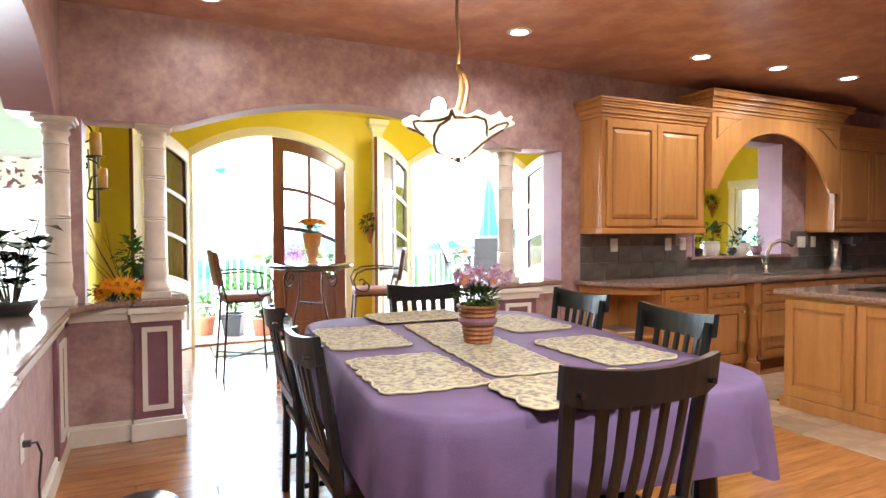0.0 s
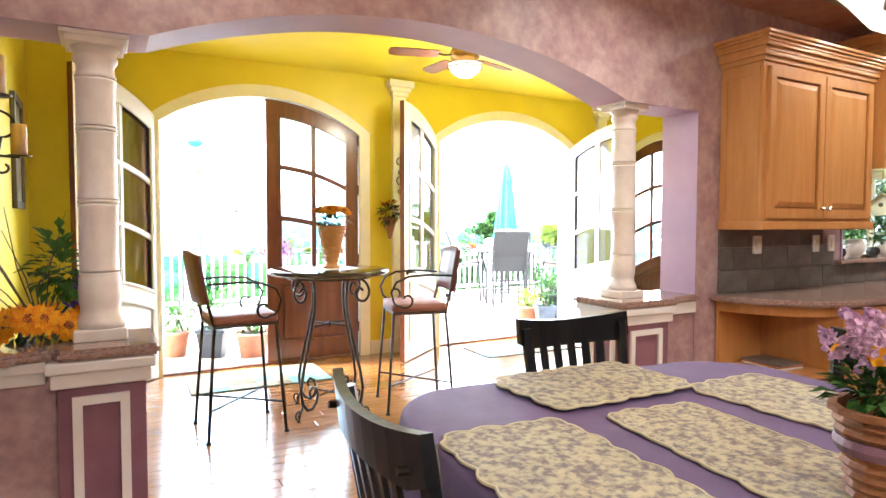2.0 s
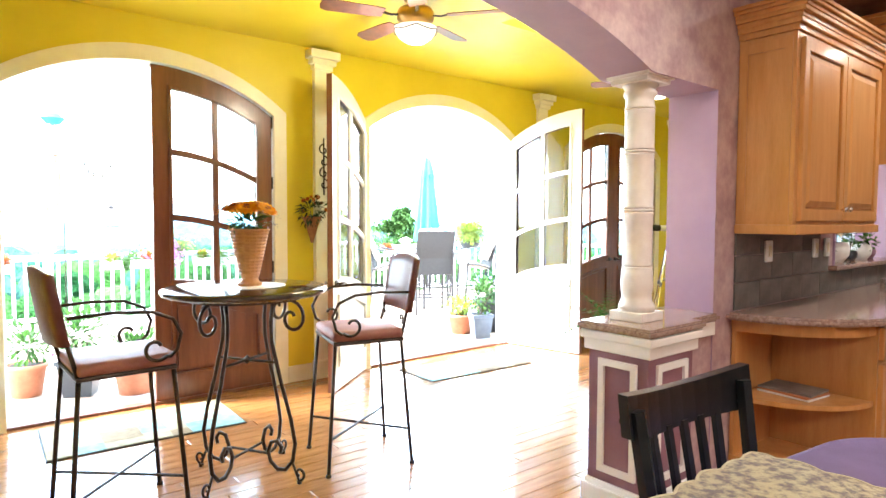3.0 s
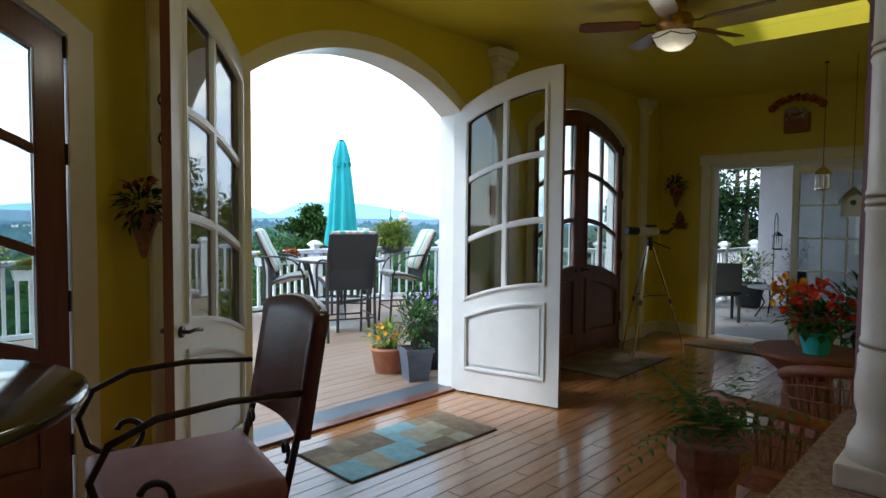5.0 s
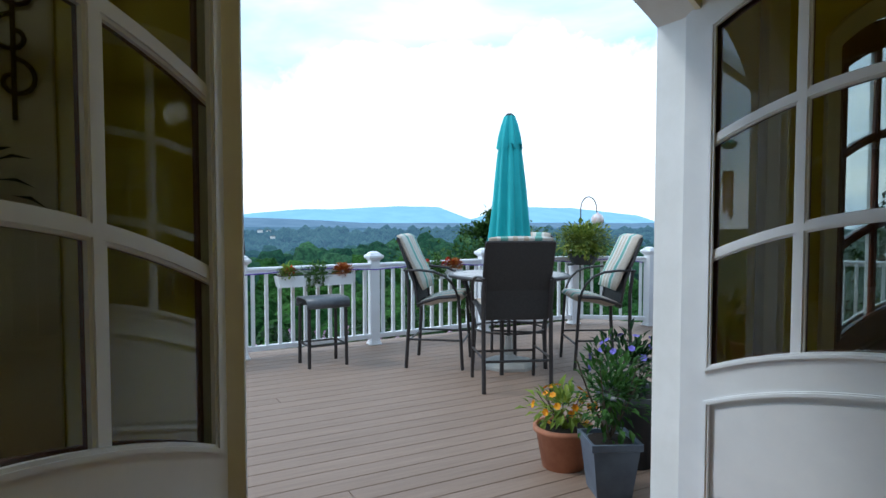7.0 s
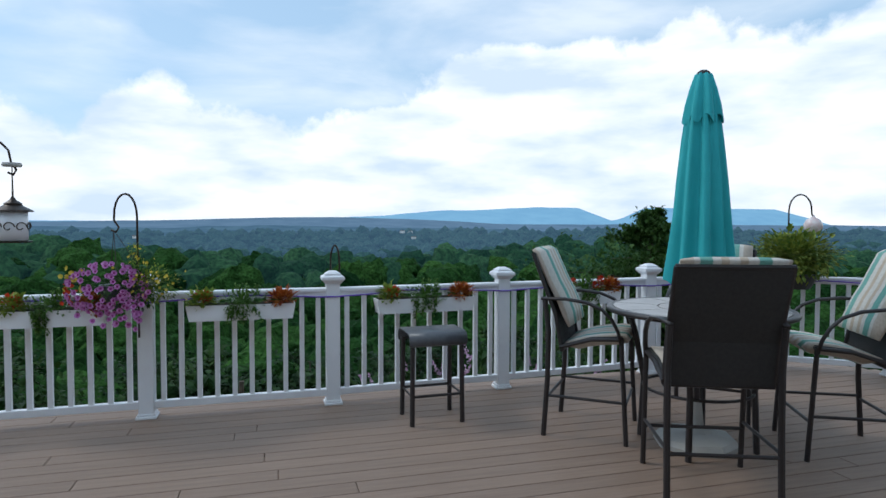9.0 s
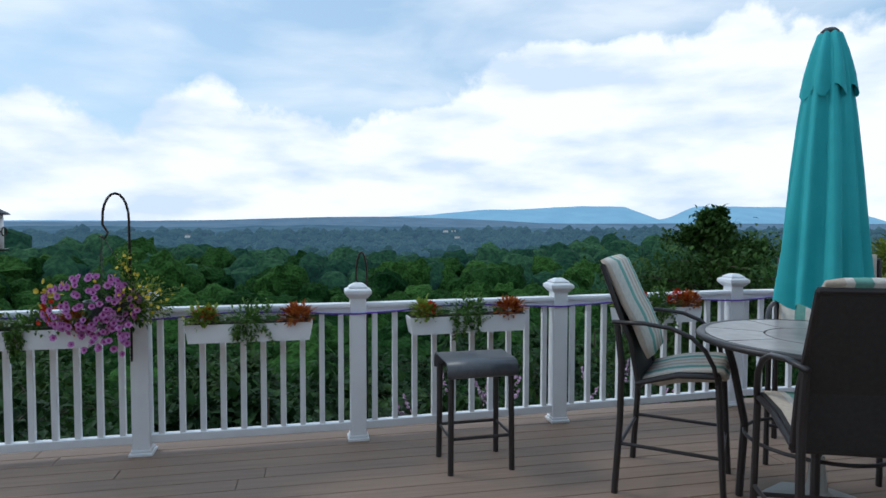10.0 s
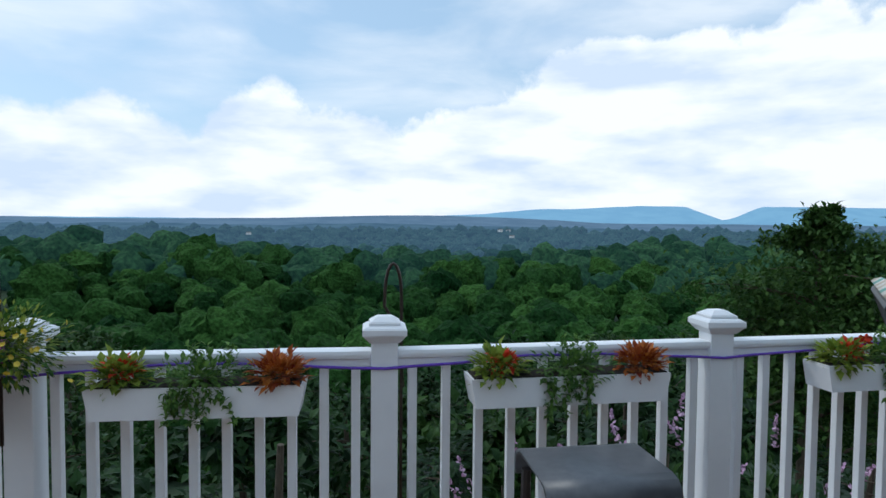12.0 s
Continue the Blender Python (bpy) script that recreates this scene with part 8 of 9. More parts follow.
# side terrace seen through the sliding door
structure("terrace_east", boxes(((EAST + 0.2, 3.0, -0.20), (14.5, 8.125, -0.05)), ((11.35, 8.125, -0.20), (14.5, 10.0, -0.05))), mat("pale_terrace_boards", (0.26, 0.24, 0.225), 0.7, scale=3, bump=0.1), "pale terrace beside the house", "terrace")

# beyond the sliding door: a terrace under an added roof, closed by another wing of the house
WINGWALL = mat("lilac_grey_stucco", (0.47, 0.44, 0.46), 0.85, var=(0.53, 0.50, 0.52), scale=3, bump=0.25, bump_scale=70)
plain("wall_wing", (13.9, 2.9, -0.20), (14.1, 8.17, 3.3), WINGWALL, "pale stucco wall of the house wing across the terrace")
plain("wall_terrace_south", (EAST + 0.21, 2.9, -0.20), (13.89, 3.05, 2.71), WINGWALL, "pale stucco wall at the back of the terrace")
# unseen slab, added only to keep skylight off the terrace
plain("porch_roof", (EAST + 0.21, 2.88, 2.72), (13.88, 8.95, 2.86), WINGWALL, "unseen flat roof added to shade the terrace")
wn_ = tagged(new("window_wing"), "white-framed window in the stucco wing across the terrace", "window", "", "structure")
for z0, z1 in ((0.85, 0.92), (1.42, 1.47), (2.0, 2.07)):
    part("rail", boxes(((13.86, 5.0, z0), (13.899, 6.6, z1))), WHITE, wn_)
for y0 in (5.0, 5.5, 6.03, 6.54):
    part("stile", boxes(((13.862, y0, 0.92), (13.897, y0 + 0.06, 2.0))), WHITE, wn_)
part("pane", boxes(((13.885, 5.06, 0.92), (13.896, 6.54, 2.0))), mat("dim_window_glass", (0.05, 0.075, 0.08), 0.06, scale=2), wn_, "dim reflecting glass")
hk = hook_pole("shepherd_hook", "dark iron shepherd hook holding a small lantern on the terrace", 12.7, 7.58, -0.05, 1.55, -0.20)
t = thing("hook_lantern", "small dark iron lantern hanging from a terrace hook", "lantern", pose(12.9, 7.58, 0))
b = bmesh.new()
lathe(b, [(0.075, 0.92), (0.085, 0.93), (0.085, 0.945), (0.0, 0.95)], 4)
lathe(b, [(0.09, 1.16), (0.06, 1.20), (0.02, 1.235), (0.006, 1.25), (0.004, 1.29)], 4)
for k in range(4):
    a = k * math.tau / 4
    tube(b, [(0.07 * math.cos(a), 0.07 * math.sin(a), 0.94), (0.07 * math.cos(a), 0.07 * math.sin(a), 1.17)], 0.006, 5)
part("cage", b, IRON, t)
b = bmesh.new()
lathe(b, [(0.0, 0.945), (0.028, 0.95), (0.028, 1.06), (0.0, 1.065)], 12)
part("candle", b, CREAM, t, "cream candle")
t = thing("terrace_table", "low round dark terrace table", "table", pose(11.5, 7.28, -0.05))
b = bmesh.new()
lathe(b, [(0.0, 0.43), (0.33, 0.43), (0.345, 0.44), (0.345, 0.455), (0.33, 0.46), (0.0, 0.46)], 32)
part("tabletop", b, TABLETILE, t)
for k in range(3):
    b = bmesh.new()
    a = k * math.tau / 3 + 0.4
    tube(b, [(0.28 * math.cos(a), 0.28 * math.sin(a), 0), (0.12 * math.cos(a), 0.12 * math.sin(a), 0.22), (0.25 * math.cos(a), 0.25 * math.sin(a), 0.43)], 0.013, 6)
    part("leg", b, IRON, t)
t = thing("wicker_chair", "dark woven wicker chair on the terrace", "chair", pose(10.55, 7.72, -0.05, 0, 0, -60))
part("seat", boxes(((-0.23, -0.23, 0.38), (0.23, 0.23, 0.44)), bevel=0.015), SLING, t)
part("backrest", boxes(((-0.23, -0.25, 0.445), (0.23, -0.205, 0.86)), bevel=0.012), SLING, t)
for sx in (-1, 1):
    for sy in (-1, 1):
        part("leg", boxes(((sx * 0.205 - 0.02, sy * 0.205 - 0.02, 0), (sx * 0.205 + 0.02, sy * 0.205 + 0.02, 0.38)), bevel=0.004), SLING, t)
deck_pot(12.45, 7.18, 0.15, 0.62, DARKPOT, "tall dark pot of pink flowers on the terrace", LEAF, 160, 0.06, 0.22, 77, blooms=PINK)
deck_pot(12.3, 7.85, 0.26, 0.40, DARKPOT, "broad dark pot of green leaves and yellow flowers", TRAILING, 420, 0.09, 0.42, 78, blooms=YELLOWPETAL)

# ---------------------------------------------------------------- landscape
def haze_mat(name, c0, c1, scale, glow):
    """Far land: dull bluish colour, with the air's haze put in as emission."""
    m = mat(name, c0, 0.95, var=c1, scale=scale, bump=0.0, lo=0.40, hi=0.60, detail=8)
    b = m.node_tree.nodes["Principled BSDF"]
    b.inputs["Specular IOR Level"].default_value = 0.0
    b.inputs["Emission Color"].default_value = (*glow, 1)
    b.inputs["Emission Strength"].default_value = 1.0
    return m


def land(x, y):
    """Height of the ground: falling from the house, wooded hills, a broad valley."""
    d = max(0.0, y - 13.0)
    z = -4.6 - 0.30 * min(d, 45) - 0.055 * max(0, min(d - 45, 300))
    z -= 0.012 * max(0, min(d - 345, 900))
    z += 13.5 * math.exp(-((x + 95) / 120) ** 2 - ((y - 215) / 75) ** 2)
    z += 11 * math.exp(-((x - 160) / 130) ** 2 - ((y - 260) / 80) ** 2)
    z += 5 * noise.noise(Vector((x / 90, y / 90, 3.1))) * min(1, d / 80)
    return z


verts, faces = [], []
ys = [-60, -20, 8, 12] + [13 + 3.5 * 1.085 ** k for k in range(86)]
xs = [math.copysign(abs(s) ** 2.2 * 4200, s) for s in [i / 40 for i in range(-40, 41)]]
for y in ys:
    for x in xs:
        verts.append((x, y, land(x, y) if y > 12 else -4.6))
nx = len(xs)
for j in range(len(ys) - 1):
    for i in range(nx - 1):
        faces.append((j * nx + i, j * nx + i + 1, (j + 1) * nx + i + 1, (j + 1) * nx + i))
me = bpy.data.meshes.new("ground")
me.from_pydata(verts, [], faces)
me.polygons.foreach_set("use_smooth", [True] * len(me.polygons))
me.materials.append(mat("wooded_ground", (0.012, 0.030, 0.010), 0.95, var=(0.030, 0.060, 0.020), scale=0.3, bump=0.3, bump_scale=2.0))
tagged(new("ground", me), "wooded hillside falling away below the deck to the valley", "ground", "", "structure")


def crowns(name, places, sub, material, label, seed):
    """Many tree crowns as one mass: lumpy, uneven domes."""
    rng = np.random.default_rng(seed)
    b = bmesh.new()
    bmesh.ops.create_icosphere(b, subdivisions=sub, radius=1.0)
    base = np.array([v.co[:] for v in b.verts])
    tri = np.array([[v.index for v in f.verts] for f in b.faces])
    b.free()
    vs, fs, at = [], [], 0
    for x, y, z, r, h in places:
        k = rng.normal(size=(7, 3))
        k /= np.linalg.norm(k, axis=1)[:, None]
        lump = 1 + 0.16 * np.max(np.clip(base @ k.T, 0, 1) ** 6, axis=1) + rng.normal(0, 0.11, len(base))
        p = base * lump[:, None] * np.array([r, r, h]) + np.array([x, y, z])
        vs.append(p)
        fs.append(tri + at)
        at += len(base)
    vs, fs = np.concatenate(vs), np.concatenate(fs)
    m = bpy.data.meshes.new(name)
    m.from_pydata(vs.tolist(), [], fs.tolist())
    m.materials.append(material)
    return tagged(new(name, m), label, "woods", "", "stuff")


def woods_mat(name, c0, c1, glow=None, bump=1.0, rough=0.9, bscale=1.6):
    m = island_mat(name, c0, c1, rough)
    nd, ln = m.node_tree.nodes, m.node_tree.links
    p = nd["Principled BSDF"]
    p.inputs["Specular IOR Level"].default_value = 0.05
    tc_, n_, b_ = nd.new("ShaderNodeTexCoord"), nd.new("ShaderNodeTexNoise"), nd.new("ShaderNodeBump")
    n_.inputs["Scale"].default_value, n_.inputs["Detail"].default_value = bscale, 6
    b_.inputs["Strength"].default_value, b_.inputs["Distance"].default_value = bump, 0.8
    ln.new(tc_.outputs["Object"], n_.inputs["Vector"])
    ln.new(n_.outputs["Fac"], b_.inputs["Height"])
    ln.new(b_.outputs["Normal"], p.inputs["Normal"])
    # base colour follows the bump noise: hollows darkened, humps lightened
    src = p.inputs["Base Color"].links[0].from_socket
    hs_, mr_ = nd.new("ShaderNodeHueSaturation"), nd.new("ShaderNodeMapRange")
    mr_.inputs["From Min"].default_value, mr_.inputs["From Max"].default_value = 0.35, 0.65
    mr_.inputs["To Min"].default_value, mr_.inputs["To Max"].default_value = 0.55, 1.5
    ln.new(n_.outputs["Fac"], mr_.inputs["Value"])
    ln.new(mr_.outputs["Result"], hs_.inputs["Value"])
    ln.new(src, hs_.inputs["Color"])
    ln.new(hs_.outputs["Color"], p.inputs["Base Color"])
    # glow: distance haze put into the canopy as emission
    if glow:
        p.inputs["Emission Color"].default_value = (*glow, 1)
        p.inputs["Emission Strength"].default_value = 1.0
    return m


rg = np.random.default_rng(5)


def scatter(n, y0, y1, spread, r0, r1, lift=0.5):
    out = []
    for _ in range(n):
        y = y0 + (y1 - y0) * rg.random() ** 1.2
        x = (rg.random() * 2 - 1) * spread * (y + 20) + 0.18 * y
        r = r0 + (r1 - r0) * (y - y0) / (y1 - y0)
        r *= 0.55 + 0.95 * rg.random() ** 1.6
        out.append((x, y, land(x, y) + r * lift + rg.uniform(-0.3, 1.0) * r * 0.5, r, r * rg.uniform(0.85, 1.25)))
    return out


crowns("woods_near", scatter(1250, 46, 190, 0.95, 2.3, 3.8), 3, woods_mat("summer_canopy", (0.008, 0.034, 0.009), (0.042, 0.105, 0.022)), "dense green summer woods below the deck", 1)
# farther woods carry more painted haze: bluer colour, stronger emission
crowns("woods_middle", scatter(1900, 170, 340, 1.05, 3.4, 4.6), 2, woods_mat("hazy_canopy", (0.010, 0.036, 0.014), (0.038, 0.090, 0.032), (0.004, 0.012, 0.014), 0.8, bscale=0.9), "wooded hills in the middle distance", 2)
crowns("woods_beyond", scatter(1900, 320, 660, 1.05, 4.4, 6.0), 2, woods_mat("haze_bluish_canopy", (0.012, 0.036, 0.022), (0.032, 0.070, 0.040), (0.018, 0.040, 0.062), 0.7, bscale=0.7), "hazy blue woods beyond the hills", 6)
crowns("woods_far", scatter(6000, 560, 1900, 1.1, 5.5, 13.0), 1, woods_mat("haze_blue_canopy", (0.016, 0.04, 0.026), (0.034, 0.066, 0.045), (0.034, 0.066, 0.112), 0.6, bscale=0.4), "wooded valley floor far off", 3)


def ridge(name, y, base, height, material, label, lo=-3800, hi=3800, n=260):
    """A far range: a skyline with a slope that runs down towards the viewer."""
    vs, fs = [], []
    for i in range(n + 1):
        x = lo + (hi - lo) * i / n
        h = height(x)
        vs += [(x, y - 700, base), (x, y - 350, base + (h - base) * 0.55 + 3 * noise.noise(Vector((x / 60, y, 0)))), (x, y, h), (x, y + 200, base)]
    for i in range(n):
        for k in range(3):
            fs.append((i * 4 + k, i * 4 + k + 4, i * 4 + k + 5, i * 4 + k + 1))
    m = bpy.data.meshes.new(name)
    m.from_pydata(vs, [], fs)
    m.polygons.foreach_set("use_smooth", [True] * len(m.polygons))
    m.materials.append(material)
    return tagged(new(name, m), label, "hills", "", "structure")


def step(x, a, b):
    s = min(1, max(0, (x - a) / (b - a)))
    return s * s * (3 - 2 * s)


ridge("backdrop_valley_ridge", 2300, -70, lambda x: -14 + 9 * noise.noise(Vector((x / 420, 1.7, 0))) + 5 * noise.noise(Vector((x / 130, 5.7, 0))) - 14 * step(x, 500, 1400), haze_mat("haze_blue_valley", (0.022, 0.045, 0.05), (0.05, 0.085, 0.085), 0.012, (0.050, 0.092, 0.155)), "wooded ridge across the valley, haze painted blue-green")
ridge("backdrop_low_range", 3000, -80, lambda x: 4 + 26 * math.exp(-((x - 250) / 620) ** 2) - 8 * step(x, 700, 1500) + 6 * noise.noise(Vector((x / 300, 9.7, 0))), haze_mat("haze_slate_range", (0.03, 0.05, 0.06), (0.06, 0.085, 0.10), 0.008, (0.085, 0.142, 0.225)), "low range on the horizon, haze painted slate-blue")
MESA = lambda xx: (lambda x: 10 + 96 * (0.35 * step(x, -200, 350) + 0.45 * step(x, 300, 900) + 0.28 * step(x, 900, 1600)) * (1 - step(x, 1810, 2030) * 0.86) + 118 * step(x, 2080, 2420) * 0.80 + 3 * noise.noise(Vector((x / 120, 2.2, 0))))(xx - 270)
ridge("backdrop_mesa", 3900, -60, MESA, haze_mat("haze_blue_mesa", (0.05, 0.09, 0.12), (0.08, 0.13, 0.15), 0.006, (0.165, 0.330, 0.500)), "flat-topped mountain with a gap, haze painted pale blue")

# roofs far down in the valley
for k, (x, y, z) in enumerate(((150, 640, -14), (-170, 900, -18), (320, 1500, -20), (345, 1520, -21), (700, 1700, -24))):
    t = thing("far_house", "tiny pale-walled house among the valley woods", "house", pose(x, y, z, 0, 0, 15 * k), "valley houses")
    s = y / 420
    part("wall", boxes(((-1.6 * s, -0.8 * s, -1.0 * s), (1.6 * s, 0.8 * s, 0.5 * s))), WALLOUT, t)
    b = bmesh.new()
    prism(b, [(-0.95 * s, 0.5 * s), (0.95 * s, 0.5 * s), (0, 1.0 * s)], (-1.7 * s, 1.7 * s), lambda u, v, w: (w, u, v))
    part("roof", b, SLATE, t)


# trees near the deck
def tree(x, y, top, width, seed, leafm, label, conifer=False, n=1500, size=0.30, spire=False):
    rng = random.Random(seed)
    g = land(x, y)
    t = thing("tree", label, "tree", pose(x, y, g), "trees below the deck")
    H = top - g
    b = bmesh.new()
    tube(b, [(0, 0, -0.2), (0.1 * rng.uniform(-1, 1), 0.1, H * 0.4), (0.2 * rng.uniform(-1, 1), 0, H * 0.93)], 0.05 * width, 8, r_end=0.03)
    limbs = []
    for k in range(64 if spire else 16 if not conifer else 30):
        f = rng.uniform(0.35, 0.97) if not conifer else rng.uniform(0.18, 0.97)
        a = k * 2.4 + rng.random()
        r = width * 0.5 * ((1.25 - f) if conifer else (0.55 + 0.45 * math.sin(math.pi * min(1, (f - 0.25) / 0.72)))) * rng.uniform(0.75, 1.1)
        if spire:
            f = rng.uniform(0.45, 0.985)
            r = width * 0.5 * min(1.0, 0.08 + 4.0 * (1 - f)) * rng.uniform(0.45, 1.18)
        p0 = Vector((0, 0, H * f))
        p1 = p0 + Vector((r * math.cos(a), r * math.sin(a), r * (0.12 if not conifer else -0.08)))
        tube(b, [p0, p0.lerp(p1, 0.5) + Vector((0, 0, 0.06 * r)), p1], 0.018 * width * (1.1 - f), 5, r_end=0.006)
        limbs.append((p0, p1, r))
    part("trunk", b, BARK, t)
    b = bmesh.new()
    per = max(1, n // len(limbs))
    for p0, p1, r in limbs:
        for i in range(per):
            s = rng.uniform(0.25, 1.05)
            c = p0.lerp(p1, s)
            if conifer:
                side = (p1 - p0).cross(Vector((0, 0, 1))).normalized()
                c += side * rng.gauss(0, 0.22 * r * (1.15 - s)) + Vector((0, 0, rng.gauss(0, 0.04 * width)))
                w = (p1 - p0).normalized() + side * rng.uniform(-0.9, 0.9) + Vector((0, 0, rng.uniform(-0.3, 0.3)))
                leaf(b, c, w, size * rng.uniform(0.6, 1.3), 0.22, 0.1, 0.03)
            else:
                c += Vector((rng.gauss(0, 0.16 * r), rng.gauss(0, 0.16 * r), rng.gauss(0, 0.13 * r)))
                leaf(b, c, rand_way(rng, 0.1), size * rng.uniform(0.6, 1.3), 0.6, 0.15, 0.08)
    part("crown", b, leafm, t)


NEARLEAF = island_mat("tree_leaf", (0.006, 0.022, 0.006), (0.030, 0.072, 0.018), 0.6, 0.1)
NEARLEAF2 = island_mat("tree_leaf_bright", (0.012, 0.038, 0.007), (0.045, 0.095, 0.018), 0.6, 0.15)
NEEDLE = island_mat("spruce_needle", (0.005, 0.020, 0.006), (0.022, 0.055, 0.014), 0.6, 0.1)
# brighter leaf copy, its colour makes up for the crown's self-shadow
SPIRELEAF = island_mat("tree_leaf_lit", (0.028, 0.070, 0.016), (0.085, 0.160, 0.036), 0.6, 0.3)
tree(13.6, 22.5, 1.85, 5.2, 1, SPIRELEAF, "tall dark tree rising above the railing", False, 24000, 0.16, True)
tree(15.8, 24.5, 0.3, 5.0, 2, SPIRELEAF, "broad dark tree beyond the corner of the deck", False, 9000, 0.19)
spec = [(16.0, 9.8, 3.2, 4.0, False), (17.0, 9.25, 3.6, 3.4, False), (20.5, 10.6, 5.0, 4.8, False), (17.5, 12.5, 2.4, 4.5, False), (18.5, 8.0, 4.5, 4.5, True), (-9, 15.5, 0.6, 4.0, False), (2.9, 15.4, -0.15, 2.4, True), (4.6, 16.6, -0.9, 2.8, True), (0.6, 16.4, -1.2, 3.0, False), (-1.8, 15.8, -1.0, 3.0, False), (6.4, 16.8, -1.5, 3.0, False), (8.4, 17.5, -1.0, 3.2, False), (-4.5, 17.5, -1.2, 3.4, False), (10.2, 17.2, -1.4, 3.0, True), (1.8, 20.5, -1.9, 3.8, False), (5.6, 21.5, -2.2, 4.0, False), (-2.5, 22, -2.2, 4.2, False), (9.6, 23, -2.3, 4.2, False), (-7.5, 22, -1.8, 4.4, False), (3.2, 27, -3.2, 5.0, False), (8.0, 29, -3.4, 5.2, False), (-5, 29, -2.6, 5.2, False), (14.5, 31, -2.4, 5.2, False), (-12, 29, -2.2, 5.6, False), (0, 35, -4.4, 6.0, False), (11, 37, -4.2, 6.0, False), (20, 36, -2.8, 6.0, False), (-9, 38, -4.0, 6.2, False), (5.5, 41, -5.6, 6.2, False), (-18, 40, -3.4, 6.4, False), (17, 44, -5.2, 6.4, False), (-3, 46, -6.2, 6.6, False), (28, 44, -4.0, 6.6, False)]
for k, (x, y, top, w, con) in enumerate(spec):
    tree(x, y, top, w, 100 + k, NEEDLE if con else (NEARLEAF2 if k % 3 == 0 else NEARLEAF), "young spruce growing just below the deck" if con else "leafy tree on the slope below the deck", con, 9000 if y < 13 else 2600 if y < 22 else 1700, 0.13 if y < 13 else 0.20 if y < 20 else 0.30 if y < 30 else 0.42)

# flowering shrubs seen between the balusters
rng = random.Random(61)
for x, y, z in ((5.55, 13.6, -0.35), (4.9, 13.9, -0.7), (6.4, 13.8, -0.6)):
    g = land(x, y)
    t = thing("butterfly_bush", "tall butterfly bush with lilac flower spikes below the deck", "shrub", pose(x, y, 0), "butterfly bushes")
    b = bmesh.new()
    for k in range(7):
        a = k * 0.9
        tube(b, [(0, 0, g - 0.1), (0.3 * math.cos(a), 0.3 * math.sin(a), z - 0.8), (0.5 * math.cos(a), 0.5 * math.sin(a), z + 0.2)], 0.015, 5, r_end=0.005)
    part("stems", b, BARK, t)
    part("leaves", foliage(rng, 420, (0, 0, z - 0.2), 0.65, 0.11, 0.2, 0.3, (1, 1, 1.1), 0.2), NEARLEAF2, t)
    for k in range(8):
        b = bmesh.new()
        a = k * 0.8
        c = Vector((0.5 * math.cos(a), 0.5 * math.sin(a), z + rng.uniform(-0.1, 0.5)))
        for i in range(26):
            s = i / 26
            blossom(b, c + Vector((math.cos(a) * 0.12 * s, math.sin(a) * 0.12 * s, 0.20 * s)) + rand_way(rng) * 0.03 * (1.1 - s), rand_way(rng), 0.014, 4)
        part("flower_spike", b, LILACPETAL, t)

# ---------------------------------------------------------------- deck boards and floor planks, piece by piece
def board_mesh(name, L, W, H, material):
    b = bmesh.new()
    box(b, (0, 0, -H), (L, W, 0))
    e = [x for x in b.edges if abs(x.verts[0].co.z) < 1e-6 and abs(x.verts[1].co.z) < 1e-6]
    bmesh.ops.bevel(b, geom=e, offset=min(0.003, W * 0.03), segments=1, affect="EDGES")
    m = bpy.data.meshes.new(name)
    b.to_mesh(m)
    b.free()
    m.materials.append(material)
    return m


dk = tagged(new("deck_floor"), "tan composite deck boards running along the house", "deck", "", "structure")
rng = random.Random(9)
meshes = {}
y = NORTH_OUT + 0.012
while y < 12.80:
    x = -5.6
    first = rng.uniform(2.0, 4.8)
    end = 11.25 - max(0, (y - 8.6)) * 0.55
    while x < end:
        L = first if x < -5.5 else 4.88
        L = min(L, end - x)
        if L < 0.05:
            break
        key = round(L, 2)
        if key not in meshes:
            meshes[key] = board_mesh("board", key - 0.004, 0.139, 0.026, DECK)
        o = new("board", meshes[key])
        o.parent, o.location = dk, (x, y, DECK_Z)
        x += L
    y += 0.1445

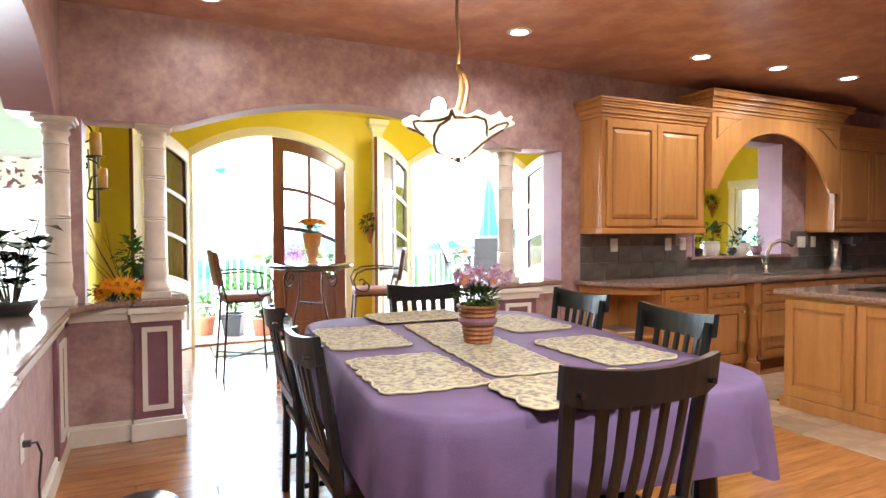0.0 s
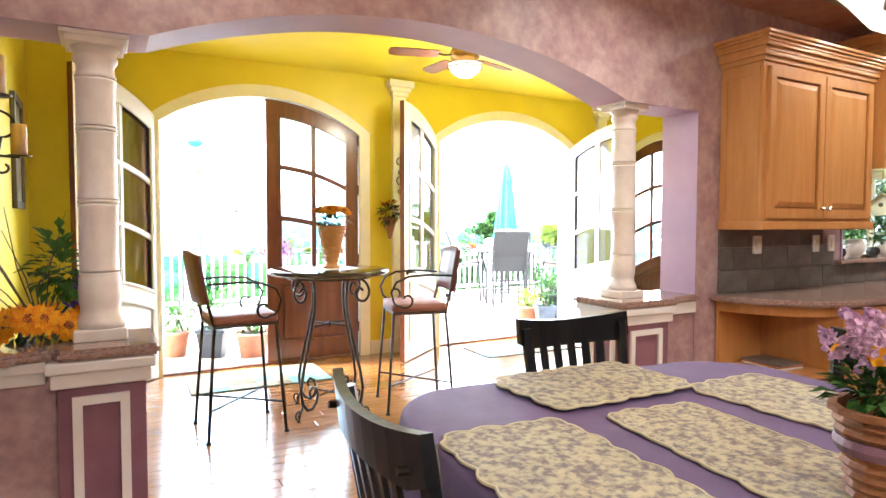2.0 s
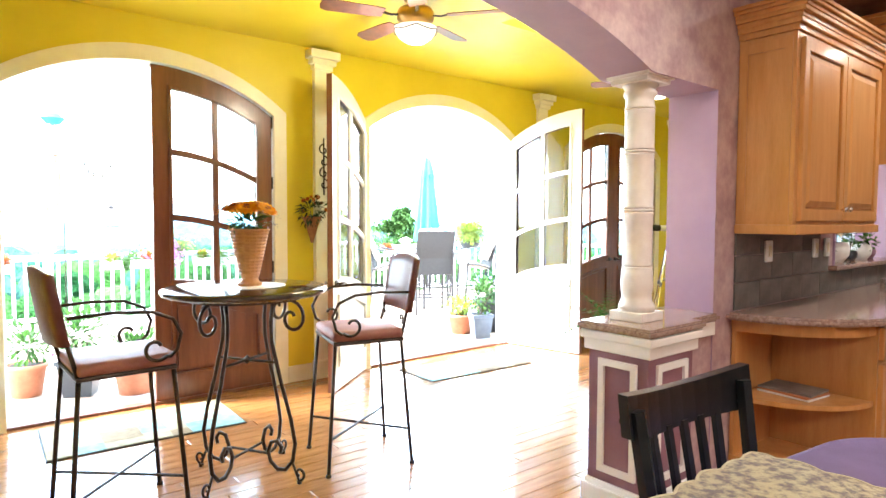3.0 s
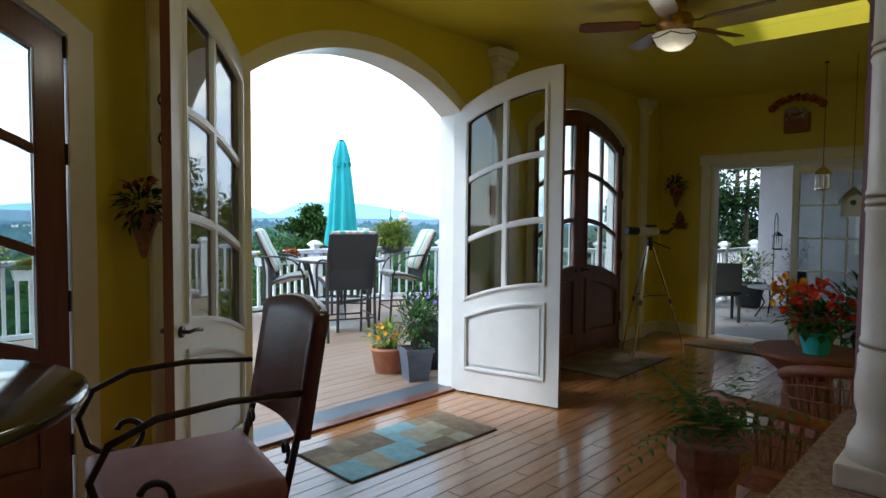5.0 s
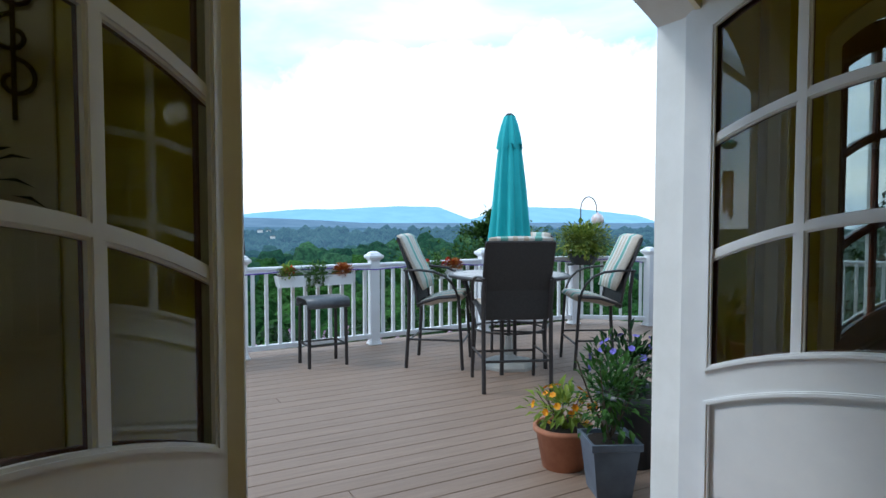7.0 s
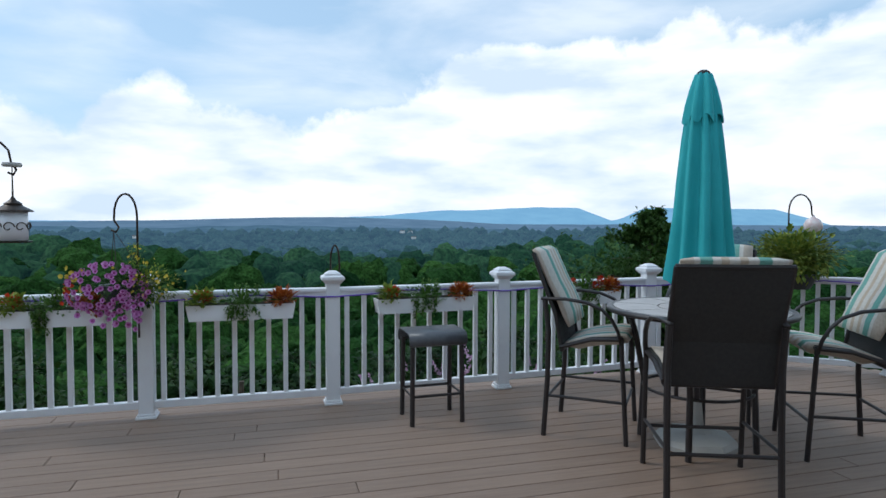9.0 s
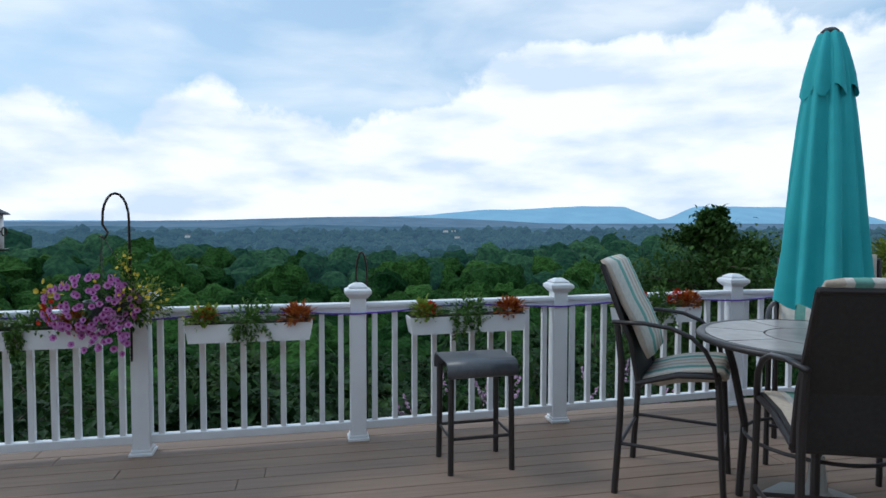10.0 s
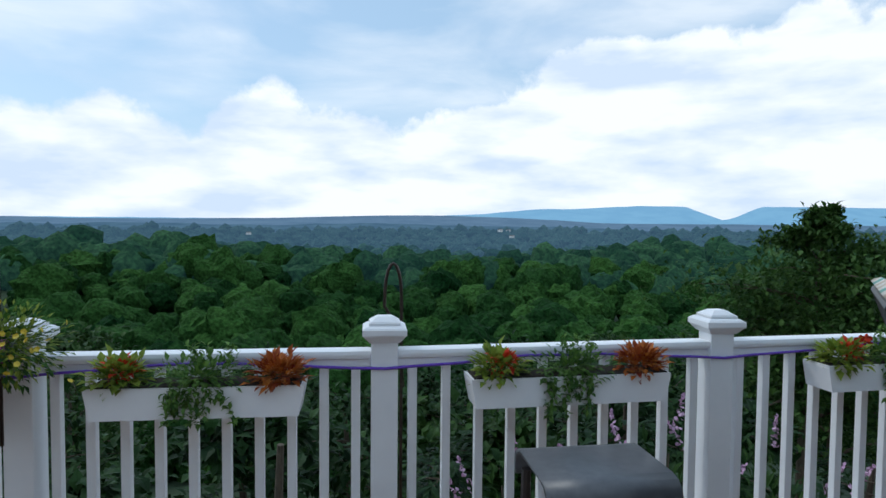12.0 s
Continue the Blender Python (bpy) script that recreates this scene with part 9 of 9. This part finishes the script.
fl = tagged(new("floor_sunroom"), "glossy honey oak plank floor", "floor", "", "structure")
WID = 0.1045
rng = random.Random(3)
lengths = [0.9, 1.2, 1.5, 1.8]
pm = {L: board_mesh("plank", L - 0.001, WID - 0.0008, 0.0118, OAK) for L in lengths}
far = bmesh.new()
fv, ff = [], []
count = 0
y = -3.0
while y < NORTH_OUT - 0.05:
    x = -0.9 - rng.uniform(0, 1.0)
    w = min(WID, NORTH_OUT - 0.02 - y)
    while x < 8.9:
        L = rng.choice(lengths)
        near = 4.9 < y and x > -0.95 and x + L < 8.7
        if near and count < 300 and w >= WID:
            o = new("plank", pm[L])
            o.parent, o.location = fl, (x, y, 0.0)
            count += 1
        else:
            x0, x1 = max(x, -0.95), min(x + L, 8.8)
            if x1 - x0 > 0.02:
                k = len(fv)
                e = 0.0012
                fv += [(x0, y, -0.0118), (x1 - 0.001, y, -0.0118), (x1 - 0.001, y + w - 0.0008, -0.0118), (x0, y + w - 0.0008, -0.0118), (x0 + e, y + e, 0), (x1 - 0.001 - e, y + e, 0), (x1 - 0.001 - e, y + w - 0.0008 - e, 0), (x0 + e, y + w - 0.0008 - e, 0)]
                ff += [(k + 4, k + 5, k + 6, k + 7), (k, k + 1, k + 5, k + 4), (k + 1, k + 2, k + 6, k + 5), (k + 2, k + 3, k + 7, k + 6), (k + 3, k, k + 4, k + 7)]
        x += L
    y += WID
far.free()
me = bpy.data.meshes.new("floor_planks")
me.from_pydata(fv, [], ff)
OAK_RUN = OAK.copy()
OAK_RUN.name = "honey_oak_run"
nd, ln = OAK_RUN.node_tree.nodes, OAK_RUN.node_tree.links
for n in nd:
    if n.type == "OBJECT_INFO":
        geo = nd.new("ShaderNodeNewGeometry")
        tgt = n.outputs["Random"].links[0].to_socket
        ln.new(geo.outputs["Random Per Island"], tgt)
me.materials.append(OAK_RUN)
o = tagged(new("floor_planks", me), "glossy honey oak planks of the dining room", "floor", "", "stuff")
plain("floor_front_room", (-4.9, -3.0, -0.012), (-0.951, 6.4, 0.0), OAK_RUN, "oak floor of the front room", "floor")
kt = tagged(new("kitchen_tiles"), "mottled beige and rust stone tiles in the kitchen", "floor", "", "structure")
KTILE = mat("kitchen_stone_tile", (0.30, 0.20, 0.13), 0.35, var=(0.42, 0.32, 0.24), scale=7, per_object=0.25, bump=0.08)
tm = board_mesh("floor_tile", 0.298, 0.298, 0.006, KTILE)
for i in range(17):
    for j in range(11):
        x, y = 3.62 + i * 0.303, 0.9 + j * 0.303
        if y + 0.3 < 4.1 and not (4.05 < x < 5.0 and y < 3.1):
            o = new("floor_tile", tm)
            o.parent, o.location = kt, (x, y, 0.0065)
